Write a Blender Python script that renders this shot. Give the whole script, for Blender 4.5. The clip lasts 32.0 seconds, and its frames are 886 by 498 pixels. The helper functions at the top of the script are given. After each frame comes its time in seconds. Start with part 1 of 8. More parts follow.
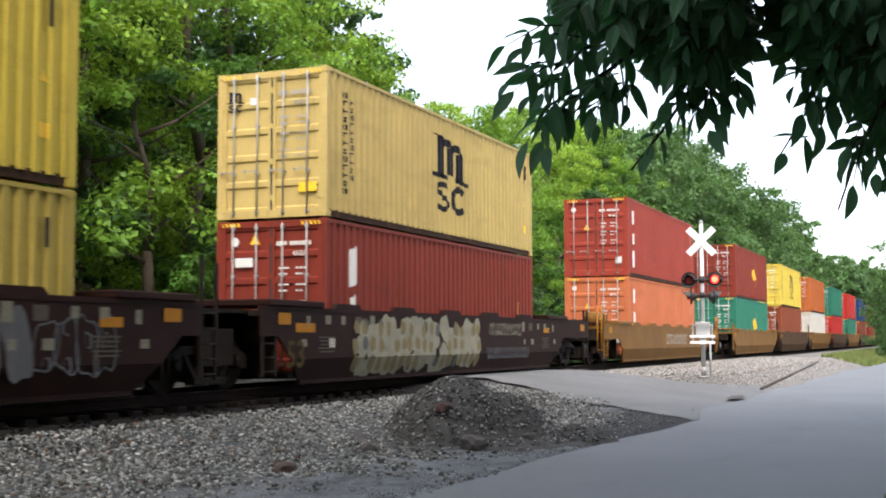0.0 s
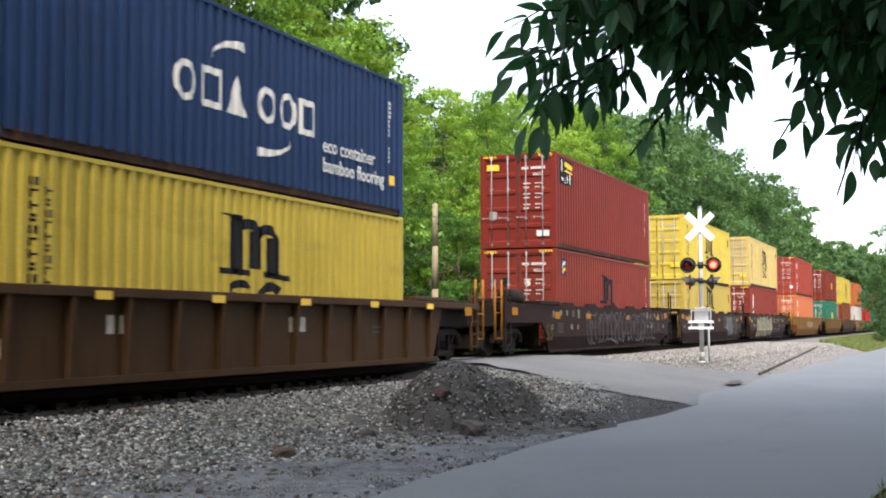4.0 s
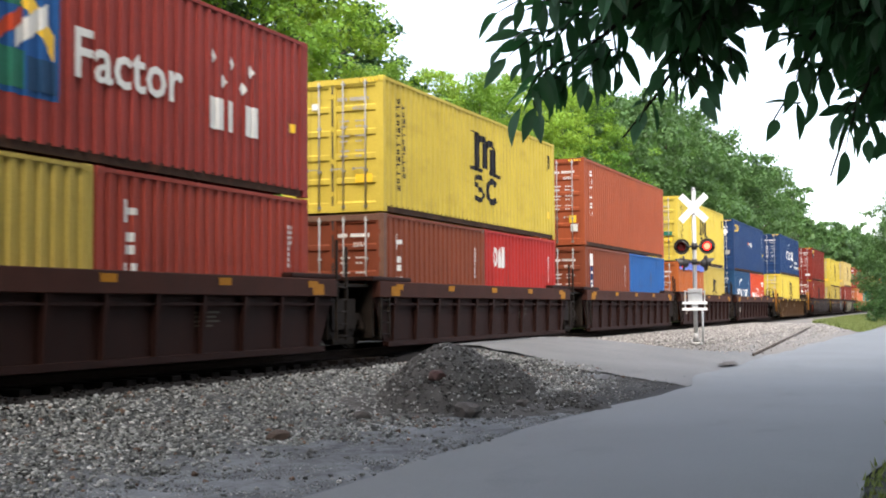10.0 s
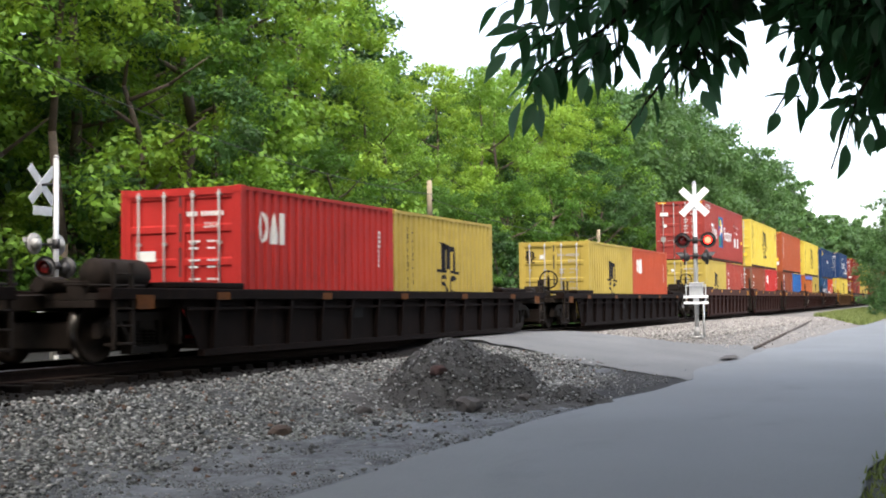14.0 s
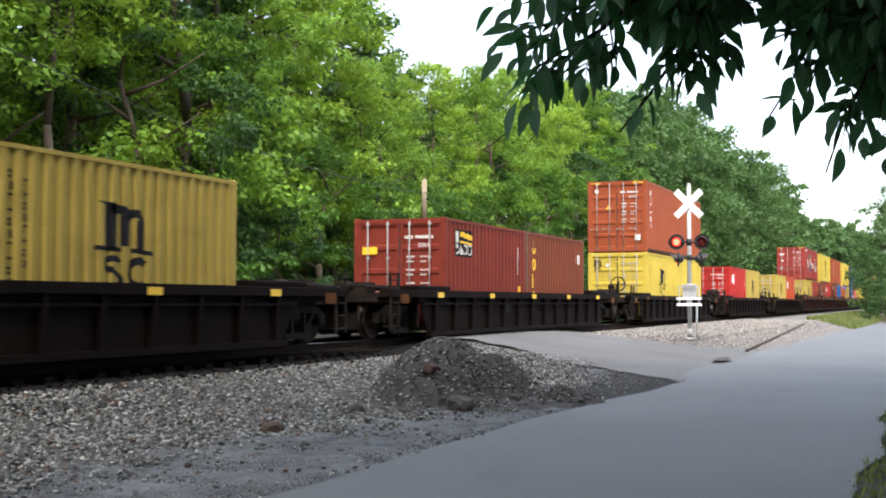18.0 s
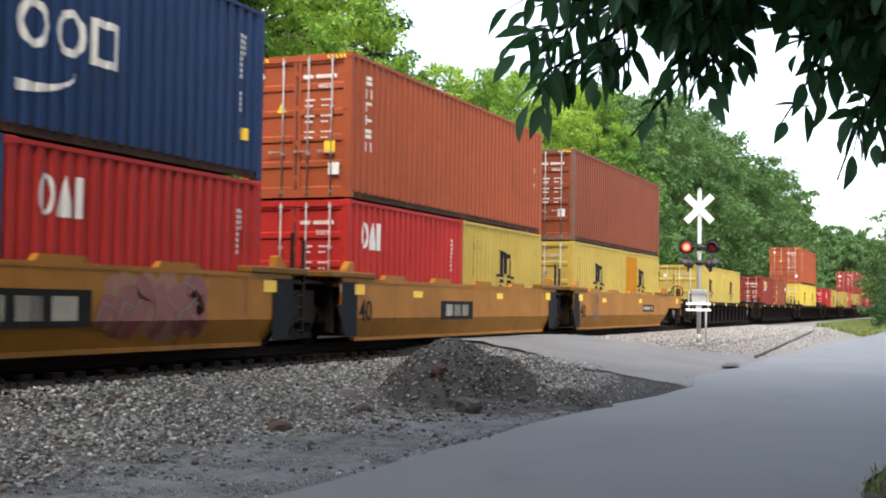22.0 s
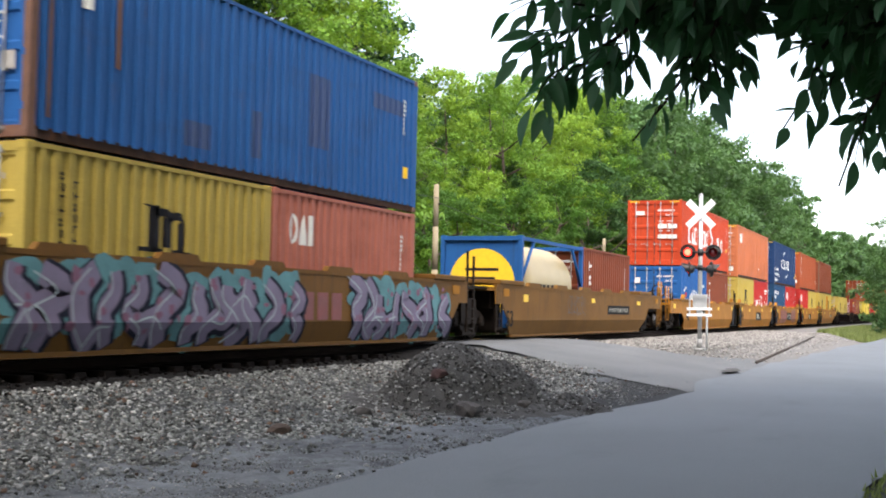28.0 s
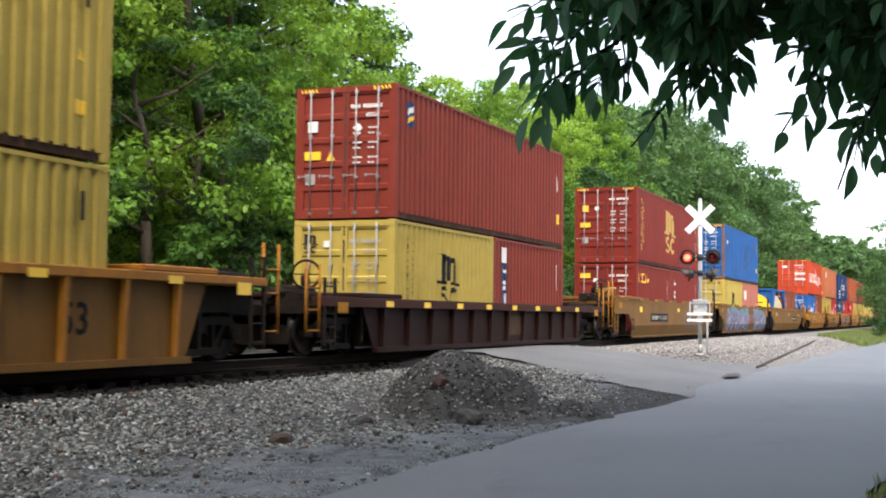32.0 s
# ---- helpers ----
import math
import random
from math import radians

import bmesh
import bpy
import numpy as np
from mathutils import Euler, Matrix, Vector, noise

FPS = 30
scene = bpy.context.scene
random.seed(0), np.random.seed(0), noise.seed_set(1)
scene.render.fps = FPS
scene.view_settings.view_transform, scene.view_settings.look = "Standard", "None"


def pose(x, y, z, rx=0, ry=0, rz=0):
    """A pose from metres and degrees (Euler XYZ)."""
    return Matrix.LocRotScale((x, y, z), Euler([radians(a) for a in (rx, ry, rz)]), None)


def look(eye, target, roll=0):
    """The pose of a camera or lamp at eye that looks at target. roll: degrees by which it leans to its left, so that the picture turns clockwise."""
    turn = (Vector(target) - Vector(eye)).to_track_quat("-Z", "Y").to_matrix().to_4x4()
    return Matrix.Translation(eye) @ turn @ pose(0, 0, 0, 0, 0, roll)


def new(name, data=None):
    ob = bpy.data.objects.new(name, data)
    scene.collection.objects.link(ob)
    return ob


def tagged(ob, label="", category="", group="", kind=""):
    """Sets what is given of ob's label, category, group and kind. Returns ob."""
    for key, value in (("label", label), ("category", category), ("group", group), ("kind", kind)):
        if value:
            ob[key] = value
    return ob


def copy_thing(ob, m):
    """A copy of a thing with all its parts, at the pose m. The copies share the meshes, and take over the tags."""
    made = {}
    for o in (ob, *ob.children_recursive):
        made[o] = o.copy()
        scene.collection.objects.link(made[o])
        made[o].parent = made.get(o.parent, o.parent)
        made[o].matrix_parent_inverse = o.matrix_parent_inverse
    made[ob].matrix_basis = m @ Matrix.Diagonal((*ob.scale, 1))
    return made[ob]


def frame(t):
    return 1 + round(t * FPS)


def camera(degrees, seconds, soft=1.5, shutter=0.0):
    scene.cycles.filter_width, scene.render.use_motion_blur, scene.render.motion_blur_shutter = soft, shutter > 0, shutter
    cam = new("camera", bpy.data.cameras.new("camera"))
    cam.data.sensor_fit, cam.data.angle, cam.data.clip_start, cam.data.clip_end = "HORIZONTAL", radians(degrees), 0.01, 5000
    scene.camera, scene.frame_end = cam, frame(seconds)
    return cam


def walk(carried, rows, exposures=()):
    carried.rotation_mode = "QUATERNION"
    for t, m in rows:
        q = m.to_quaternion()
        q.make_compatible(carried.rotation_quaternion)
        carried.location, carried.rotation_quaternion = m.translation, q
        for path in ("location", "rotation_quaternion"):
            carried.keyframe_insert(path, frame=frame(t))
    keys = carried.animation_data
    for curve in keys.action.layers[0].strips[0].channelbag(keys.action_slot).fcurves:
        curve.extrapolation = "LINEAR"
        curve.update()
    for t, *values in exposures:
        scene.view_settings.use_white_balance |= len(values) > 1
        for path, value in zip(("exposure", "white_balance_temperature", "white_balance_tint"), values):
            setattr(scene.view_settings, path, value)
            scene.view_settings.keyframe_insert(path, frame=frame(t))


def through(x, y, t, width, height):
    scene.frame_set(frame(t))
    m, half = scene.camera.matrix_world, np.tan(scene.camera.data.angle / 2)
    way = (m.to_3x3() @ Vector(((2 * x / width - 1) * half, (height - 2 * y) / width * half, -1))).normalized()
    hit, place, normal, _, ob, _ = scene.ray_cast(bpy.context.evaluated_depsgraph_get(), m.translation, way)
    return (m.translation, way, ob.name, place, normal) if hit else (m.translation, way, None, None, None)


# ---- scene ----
EYE = (0.0, -12.048, 0.814)
cam = camera(40.2, 32.0, soft=1.9, shutter=0.2)
walk(cam, [(t, pose(*EYE, 90 + pitch, roll, yaw)) for t, yaw, pitch, roll in (
    (0.0, -67.26, 4.33, 0.16),
    (0.5, -67.33, 4.25, -0.12),
    (1.0, -67.20, 4.06, -0.14),
    (1.5, -67.17, 3.85, -0.13),
    (2.0, -67.29, 3.72, -0.01),
    (2.5, -67.31, 3.77, 0.17),
    (4.5, -67.34, 3.60, 0.20),
    (5.0, -67.44, 3.62, 0.53),
    (5.5, -67.26, 3.79, 0.89),
    (6.0, -67.26, 3.69, 0.63),
    (6.5, -67.38, 3.31, 0.64),
    (7.0, -67.18, 3.25, 0.72),
    (7.5, -67.19, 3.18, 0.72),
    (8.0, -67.20, 3.18, 0.82),
    (8.5, -67.35, 3.29, 0.76),
    (9.0, -67.75, 3.32, 0.59),
    (9.5, -67.92, 3.09, 0.49),
    (10.0, -67.59, 2.81, 0.43),
    (10.5, -67.15, 2.66, 0.60),
    (11.0, -66.96, 2.96, 0.88),
    (11.5, -66.99, 3.00, 0.90),
    (12.0, -67.13, 2.70, 0.65),
    (12.5, -67.23, 2.58, 0.48),
    (13.0, -67.31, 2.51, 0.54),
    (13.5, -67.43, 2.52, 0.53),
    (14.0, -67.54, 2.56, 0.64),
    (14.5, -67.84, 2.53, 0.50),
    (16.5, -68.39, 2.16, -0.05),
    (17.0, -67.98, 2.31, 0.04),
    (17.5, -67.73, 2.53, 0.08),
    (18.0, -67.85, 2.50, -0.05),
    (18.5, -67.85, 2.48, -0.20),
    (19.0, -67.87, 2.50, -0.31),
    (19.5, -67.88, 2.52, -0.35),
    (20.0, -67.86, 2.70, -0.26),
    (20.5, -67.83, 2.73, -0.51),
    (21.0, -67.84, 2.62, -0.75),
    (21.5, -67.78, 2.46, -0.84),
    (22.0, -67.43, 2.57, -0.89),
    (22.5, -67.40, 2.53, -0.94),
    (23.0, -67.61, 2.49, -0.90),
    (23.5, -67.67, 2.21, -1.30),
    (24.0, -67.62, 2.08, -1.11),
    (24.5, -67.46, 2.13, -1.13),
    (25.0, -67.22, 2.25, -1.09),
    (25.5, -67.14, 2.49, -1.14),
    (27.5, -67.38, 2.80, -1.08),
    (28.0, -67.39, 2.74, -1.23),
    (28.5, -67.29, 2.75, -1.16),
    (29.0, -67.30, 2.79, -0.97),
    (29.5, -67.30, 2.81, -1.00),
    (30.0, -67.31, 2.91, -0.91),
    (30.5, -67.39, 3.04, -0.94),
    (31.0, -67.47, 3.03, -0.94),
    (31.5, -67.45, 3.05, -0.83),
    (32.0, -67.38, 3.11, -0.65),
)], exposures=[(0.0, 2.86, 6850, 11), (5.0, 2.9, 6850, 11), (32.0, 2.9, 6850, 11)])

# overcast daylight: pale sky and one wide soft sun
world = bpy.data.worlds.new("world")
scene.world = world
world.use_nodes = True
wn = world.node_tree.nodes
sky = wn.new("ShaderNodeTexSky")
sky.sky_type = "NISHITA"
sky.sun_disc = False
sky.sun_elevation = radians(57)
sky.sun_rotation = radians(246)
sky.air_density = 0.75
sky.dust_density = 2.5
sky.ozone_density = 0.4
wn["Background"].inputs["Strength"].default_value = 0.15
veil = wn.new("ShaderNodeMix")                      # the white cloud cover over the blue
veil.data_type = "RGBA"
veil.inputs["Factor"].default_value = 0.6
veil.inputs["B"].default_value = (1.55, 1.55, 1.55, 1)
world.node_tree.links.new(sky.outputs["Color"], veil.inputs["A"])
world.node_tree.links.new(veil.outputs["Result"], wn["Background"].inputs["Color"])
sun = new("sun", bpy.data.lights.new("sun", "SUN"))
sun.data.energy = 0.5
sun.data.angle = radians(40)
sun.data.color = (1.0, 0.97, 0.92)
sun.matrix_world = look((-45, -20, 75), (0, 0, 0))

# ---------------------------------------------------------------- materials
def mat(name, base, rough=0.7, metal=0.0, var=0.25, scale=5.0, bump=0.15, fine=60.0, stain=None, amount=0.5, streak=(1, 1, 1),
        island=0.0, glow=0.0, spec=0.5, clear=0.0):
    """A painted or natural surface: two scales of colour variation, optional stains with a stretched shape, fine relief."""
    m = bpy.data.materials.new(name)
    m.use_nodes = True
    nt, n = m.node_tree, m.node_tree.nodes
    b = n["Principled BSDF"]
    b.inputs["Roughness"].default_value = rough
    b.inputs["Metallic"].default_value = metal
    b.inputs["Specular IOR Level"].default_value = spec
    co = n.new("ShaderNodeTexCoord")
    big = n.new("ShaderNodeTexNoise")
    big.inputs["Scale"].default_value, big.inputs["Detail"].default_value = scale, 5
    nt.links.new(co.outputs["Object"], big.inputs["Vector"])
    small = n.new("ShaderNodeTexNoise")
    small.inputs["Scale"].default_value, small.inputs["Detail"].default_value = fine, 4
    nt.links.new(co.outputs["Object"], small.inputs["Vector"])
    add = n.new("ShaderNodeMath")
    add.operation = "ADD"
    nt.links.new(big.outputs["Fac"], add.inputs[0])
    nt.links.new(small.outputs["Fac"], add.inputs[1])
    ramp = n.new("ShaderNodeMapRange")
    ramp.inputs["From Min"].default_value, ramp.inputs["From Max"].default_value = 0.6, 1.4
    nt.links.new(add.outputs[0], ramp.inputs["Value"])
    mix = n.new("ShaderNodeMix")
    mix.data_type = "RGBA"
    mix.inputs["A"].default_value = (*[max(0.0, c * (1 - var)) for c in base], 1)
    mix.inputs["B"].default_value = (*[min(1.0, c * (1 + var)) for c in base], 1)
    nt.links.new(ramp.outputs["Result"], mix.inputs["Factor"])
    out = mix.outputs["Result"]
    if island:
        geo = n.new("ShaderNodeNewGeometry")
        hsv = n.new("ShaderNodeHueSaturation")
        r1 = n.new("ShaderNodeMapRange")
        r1.inputs["To Min"].default_value, r1.inputs["To Max"].default_value = 1 - island, 1 + island
        nt.links.new(geo.outputs["Random Per Island"], r1.inputs["Value"])
        nt.links.new(r1.outputs["Result"], hsv.inputs["Value"])
        nt.links.new(out, hsv.inputs["Color"])
        out = hsv.outputs["Color"]
    if stain:
        mp = n.new("ShaderNodeMapping")
        mp.inputs["Scale"].default_value = streak
        nt.links.new(co.outputs["Object"], mp.inputs["Vector"])
        sn = n.new("ShaderNodeTexNoise")
        sn.inputs["Scale"].default_value, sn.inputs["Detail"].default_value, sn.inputs["Roughness"].default_value = 3.0, 6, 0.65
        nt.links.new(mp.outputs["Vector"], sn.inputs["Vector"])
        sr = n.new("ShaderNodeMapRange")
        sr.inputs["From Min"].default_value, sr.inputs["From Max"].default_value = 0.72 - 0.35 * amount, 0.86 - 0.25 * amount
        sr.inputs["To Max"].default_value = 0.75
        nt.links.new(sn.outputs["Fac"], sr.inputs["Value"])
        sm = n.new("ShaderNodeMix")
        sm.data_type = "RGBA"
        sm.inputs["B"].default_value = (*stain, 1)
        nt.links.new(out, sm.inputs["A"])
        nt.links.new(sr.outputs["Result"], sm.inputs["Factor"])
        out = sm.outputs["Result"]
    nt.links.new(out, b.inputs["Base Color"])
    if bump:
        bp = n.new("ShaderNodeBump")
        bp.inputs["Strength"].default_value, bp.inputs["Distance"].default_value = bump, 0.02
        nt.links.new(add.outputs[0], bp.inputs["Height"])
        nt.links.new(bp.outputs["Normal"], b.inputs["Normal"])
    if glow:
        b.inputs["Emission Color"].default_value = (*base, 1)
        b.inputs["Emission Strength"].default_value = glow
    return m


def leafy(name, base, through, island=0.4, rough=0.5, mixed=0.3, spec=0.2):
    """Leaves: a diffuse and glossy face that lets part of the light through, each leaf its own shade."""
    m = mat(name, base, rough=rough, var=0.3, scale=0.35, bump=0.0, fine=9.0, island=island, spec=spec)
    nt, n = m.node_tree, m.node_tree.nodes
    tr = n.new("ShaderNodeBsdfTranslucent")
    tr.inputs["Color"].default_value = (*through, 1)
    ms = n.new("ShaderNodeMixShader")
    ms.inputs[0].default_value = mixed
    nt.links.new(n["Principled BSDF"].outputs[0], ms.inputs[1])
    nt.links.new(tr.outputs[0], ms.inputs[2])
    nt.links.new(ms.outputs[0], n["Material Output"].inputs["Surface"])
    return m


RUST = (0.13, 0.05, 0.025)
GRIME = (0.05, 0.045, 0.04)
UP = (2.2, 2.2, 0.25)


def paint(name, base, stain=RUST, amount=0.35, var=0.16, rough=0.6):
    """Container paint: broad fading, stains, and thin rust and dirt runs that differ from box to box."""
    m = mat(name, base, rough=rough, var=var, scale=0.8, bump=0.06, fine=30, stain=stain, amount=amount, streak=UP, spec=0.1)
    nt, n = m.node_tree, m.node_tree.nodes
    b = n["Principled BSDF"]
    out = b.inputs["Base Color"].links[0].from_socket
    co, info = n.new("ShaderNodeTexCoord"), n.new("ShaderNodeObjectInfo")
    far = n.new("ShaderNodeMath")
    far.operation = "MULTIPLY"
    far.inputs[1].default_value = 90.0
    nt.links.new(info.outputs["Random"], far.inputs[0])
    shift = n.new("ShaderNodeVectorMath")
    nt.links.new(co.outputs["Object"], shift.inputs[0])
    nt.links.new(far.outputs[0], shift.inputs[1])
    for old in [k for k in n if k.type == "TEX_NOISE"]:
        link = old.inputs["Vector"].links[0]
        if link.from_node.type == "MAPPING":
            nt.links.new(shift.outputs[0], link.from_node.inputs["Vector"])
        elif old.inputs["Scale"].default_value < 10:
            nt.links.new(shift.outputs[0], old.inputs["Vector"])
    for scale, lo, hi, most, dark in (((9.0, 9.0, 0.35), 0.6, 0.74, 0.42, 0.4), ((0.9, 0.9, 2.6), 0.54, 0.78, 0.3, 0.55)):
        mp = n.new("ShaderNodeMapping")
        mp.inputs["Scale"].default_value = scale
        nt.links.new(shift.outputs[0], mp.inputs["Vector"])
        runs = n.new("ShaderNodeTexNoise")
        runs.inputs["Scale"].default_value, runs.inputs["Detail"].default_value = 1.0, 4
        nt.links.new(mp.outputs["Vector"], runs.inputs["Vector"])
        r = n.new("ShaderNodeMapRange")
        r.inputs["From Min"].default_value, r.inputs["From Max"].default_value, r.inputs["To Max"].default_value = lo, hi, most
        nt.links.new(runs.outputs["Fac"], r.inputs["Value"])
        mx = n.new("ShaderNodeMix")
        mx.data_type = "RGBA"
        mx.inputs["B"].default_value = (*[0.7 * c * dark + 0.3 * k for c, k in zip(base, (0.07, 0.04, 0.025))], 1)
        nt.links.new(out, mx.inputs["A"])
        nt.links.new(r.outputs["Result"], mx.inputs["Factor"])
        out = mx.outputs["Result"]
    nt.links.new(out, b.inputs["Base Color"])
    return m


PAINT = {
    "yellow": paint("yellow container paint", (0.375, 0.282, 0.064), (0.24, 0.155, 0.04), 0.22),
    "lemon": paint("bright yellow container paint", (0.5, 0.385, 0.062), (0.3, 0.21, 0.05), 0.15),
    "cream": paint("pale yellow container paint", (0.46, 0.348, 0.128), (0.28, 0.18, 0.06), 0.3),
    "dark_red": paint("dark red container paint", (0.175, 0.03, 0.019), (0.085, 0.022, 0.018), 0.2),
    "maroon": paint("maroon container paint", (0.165, 0.023, 0.016), (0.07, 0.018, 0.016), 0.2),
    "red": paint("red container paint", (0.36, 0.0252, 0.0216), (0.2, 0.03, 0.02), 0.15),
    "scarlet": paint("scarlet container paint", (0.432, 0.054, 0.0202), (0.25, 0.05, 0.02), 0.15),
    "orange": paint("orange container paint", (0.34, 0.094, 0.027), (0.25, 0.07, 0.03), 0.3),
    "vermilion": paint("vermilion container paint", (0.36, 0.062, 0.026), (0.22, 0.05, 0.025), 0.2),
    "wine": paint("wine red container paint", (0.25, 0.04, 0.032), (0.13, 0.03, 0.025), 0.2),
    "terracotta": paint("terracotta container paint", (0.285, 0.068, 0.028), (0.17, 0.05, 0.025), 0.25),
    "peach": paint("faded orange container paint", (0.43, 0.132, 0.058), (0.3, 0.1, 0.05), 0.35),
    "rusty": paint("brown container paint", (0.175, 0.046, 0.022), (0.13, 0.04, 0.022), 0.35),
    "brick": paint("brick red container paint", (0.259, 0.0432, 0.0288), (0.16, 0.04, 0.03), 0.2),
    "salmon": paint("faded salmon container paint", (0.36, 0.122, 0.0864), (0.3, 0.09, 0.06), 0.35),
    "navy": paint("navy blue container paint", (0.013, 0.036, 0.101), (0.012, 0.03, 0.08), 0.3),
    "steel_blue": paint("steel blue container paint", (0.0158, 0.054, 0.119), (0.03, 0.05, 0.09), 0.3),
    "blue": paint("blue container paint", (0.0158, 0.0864, 0.259), (0.1, 0.06, 0.05), 0.28),
    "green": paint("green container paint", (0.0216, 0.144, 0.0936), (0.02, 0.1, 0.07), 0.2),
    "white": paint("white container paint", (0.446, 0.432, 0.389), (0.3, 0.22, 0.15), 0.3),
}
M_FRAME_RUST = mat("weathered brown frame steel", (0.13, 0.06, 0.035), rough=0.75, var=0.4, scale=4, stain=RUST, amount=0.6)
# bottom rails: grime and rust, darkened further as shade of the recess
M_RAIL_RUST_SHADE = mat("rusted bottom rail with shade", (0.05, 0.027, 0.018), rough=0.8, var=0.5, scale=3, stain=RUST, amount=0.5, spec=0.1)
M_ROD = mat("galvanised lock rod steel", (0.3, 0.3, 0.29), rough=0.5, metal=0.3, var=0.2, scale=9, stain=(0.2, 0.13, 0.09), amount=0.35)
M_GASKET = mat("black door gasket rubber", (0.02, 0.02, 0.02), rough=0.8, var=0.3)
M_WHITE = mat("white marking paint", (0.62, 0.62, 0.59), rough=0.6, var=0.08, scale=8, stain=(0.4, 0.38, 0.33), amount=0.2)
M_BLACK = mat("black marking paint", (0.014, 0.014, 0.018), rough=0.7, var=0.3, scale=8, spec=0.1)
M_FADED_BLACK = mat("faded black marking paint", (0.06, 0.055, 0.045), rough=0.7, var=0.4, scale=8, spec=0.1)
M_OLD_GOLD = mat("faded gold marking paint", (0.4, 0.25, 0.05), rough=0.6, var=0.25, scale=8, stain=(0.2, 0.09, 0.03), amount=0.35)
M_YELLOW = mat("yellow marking paint", (0.8, 0.5, 0.02), rough=0.55, var=0.12, scale=9, stain=(0.3, 0.2, 0.04), amount=0.2)
M_ORANGE = mat("orange reflective sheet", (0.34, 0.14, 0.004), rough=0.6, var=0.25, scale=12, stain=(0.1, 0.045, 0.01), amount=0.4, spec=0.1)
M_DULLORANGE = mat("sooty orange reflective sheet", (0.1, 0.035, 0.008), rough=0.7, var=0.4, scale=9, stain=(0.03, 0.014, 0.008), amount=0.6, spec=0.08)
M_GREY_PATCH = mat("grey primer patch", (0.3, 0.29, 0.27), rough=0.7, var=0.2)
M_WELL = {
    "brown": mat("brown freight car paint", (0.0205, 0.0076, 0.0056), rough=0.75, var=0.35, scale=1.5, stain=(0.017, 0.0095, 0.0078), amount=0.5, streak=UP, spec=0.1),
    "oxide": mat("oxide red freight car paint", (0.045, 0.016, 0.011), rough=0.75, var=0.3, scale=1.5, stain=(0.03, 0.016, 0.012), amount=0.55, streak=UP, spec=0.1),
    "black": mat("sooty black freight car paint", (0.0072, 0.0046, 0.004), rough=0.85, var=0.5, scale=1.5, stain=(0.022, 0.01, 0.006), amount=0.45, streak=UP, spec=0.06),
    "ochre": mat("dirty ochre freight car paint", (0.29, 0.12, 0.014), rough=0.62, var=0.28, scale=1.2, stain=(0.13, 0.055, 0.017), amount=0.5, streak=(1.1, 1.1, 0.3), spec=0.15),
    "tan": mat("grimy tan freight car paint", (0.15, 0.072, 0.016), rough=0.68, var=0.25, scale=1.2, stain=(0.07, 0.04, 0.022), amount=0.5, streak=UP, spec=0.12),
    "olive": mat("grimy brown yellow freight car paint", (0.058, 0.031, 0.014), rough=0.75, var=0.3, scale=1.2, stain=(0.04, 0.02, 0.012), amount=0.55, streak=UP, spec=0.1),
}
M_GRIMY = mat("oily dark steel", (0.016, 0.012, 0.0095), rough=0.75, var=0.4, scale=5, stain=(0.02, 0.014, 0.01), amount=0.4, spec=0.08)
M_TREAD = mat("polished wheel tread", (0.09, 0.085, 0.08), rough=0.25, metal=1.0, var=0.1, bump=0.02)
M_RAILTOP = mat("polished rail head", (0.6, 0.58, 0.56), rough=0.28, metal=1.0, var=0.12, bump=0.02)
# rail and tie colours kept extra dark to include shade below the cars
M_RAIL = mat("rusty rail steel", (0.016, 0.01, 0.008), rough=0.85, var=0.35, scale=7, spec=0.08)
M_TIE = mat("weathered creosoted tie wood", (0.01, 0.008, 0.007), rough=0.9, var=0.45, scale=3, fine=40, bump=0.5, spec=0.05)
M_STONE = mat("grey limestone ballast", (0.19, 0.197, 0.194), rough=0.9, var=0.5, scale=0.9, fine=70, bump=0.3, island=0.6, spec=0.15)
M_DARK_STONE = mat("weathered dark ballast", (0.1, 0.104, 0.102), rough=0.9, var=0.5, scale=0.7, fine=70, bump=0.3, island=0.7, spec=0.15)
M_BRIGHT_STONE = mat("fresh pale limestone", (0.33, 0.33, 0.315), rough=0.9, var=0.3, scale=3, fine=70, bump=0.3, island=0.5, spec=0.15)
M_RUST_STONE = mat("rust stained ballast", (0.11, 0.075, 0.058), rough=0.9, var=0.4, scale=3, fine=70, bump=0.3, island=0.5, spec=0.1)
M_PALE_STONE = mat("pale dusty ballast", (0.235, 0.225, 0.21), rough=0.9, var=0.25, scale=8, fine=70, bump=0.3, island=0.5, spec=0.15)
M_SOOT_STONE = mat("dark pile gravel", (0.072, 0.071, 0.07), rough=0.9, var=0.3, scale=8, fine=70, bump=0.3, island=0.6, spec=0.1)
M_BIG_STONE = mat("dark broken asphalt lump", (0.05, 0.045, 0.043), rough=0.9, var=0.4, scale=9, bump=0.4)
M_GALV = mat("galvanised mast aluminium", (0.5, 0.51, 0.51), rough=0.42, metal=0.55, var=0.1, scale=8)
M_SIGN = mat("white reflective sign sheet", (0.82, 0.82, 0.82), rough=0.45, var=0.05, scale=6)
M_SIGNBACK = mat("dull aluminium sign back", (0.4, 0.42, 0.43), rough=0.5, metal=0.3, var=0.15, scale=6)
M_LAMPBLACK = mat("matt black lamp housing", (0.018, 0.018, 0.019), rough=0.5, var=0.3)
M_GLOW = mat("lit red signal lamp", (1.0, 0.007, 0.005), rough=0.3, var=0.0, bump=0, glow=0.7, spec=0.1)
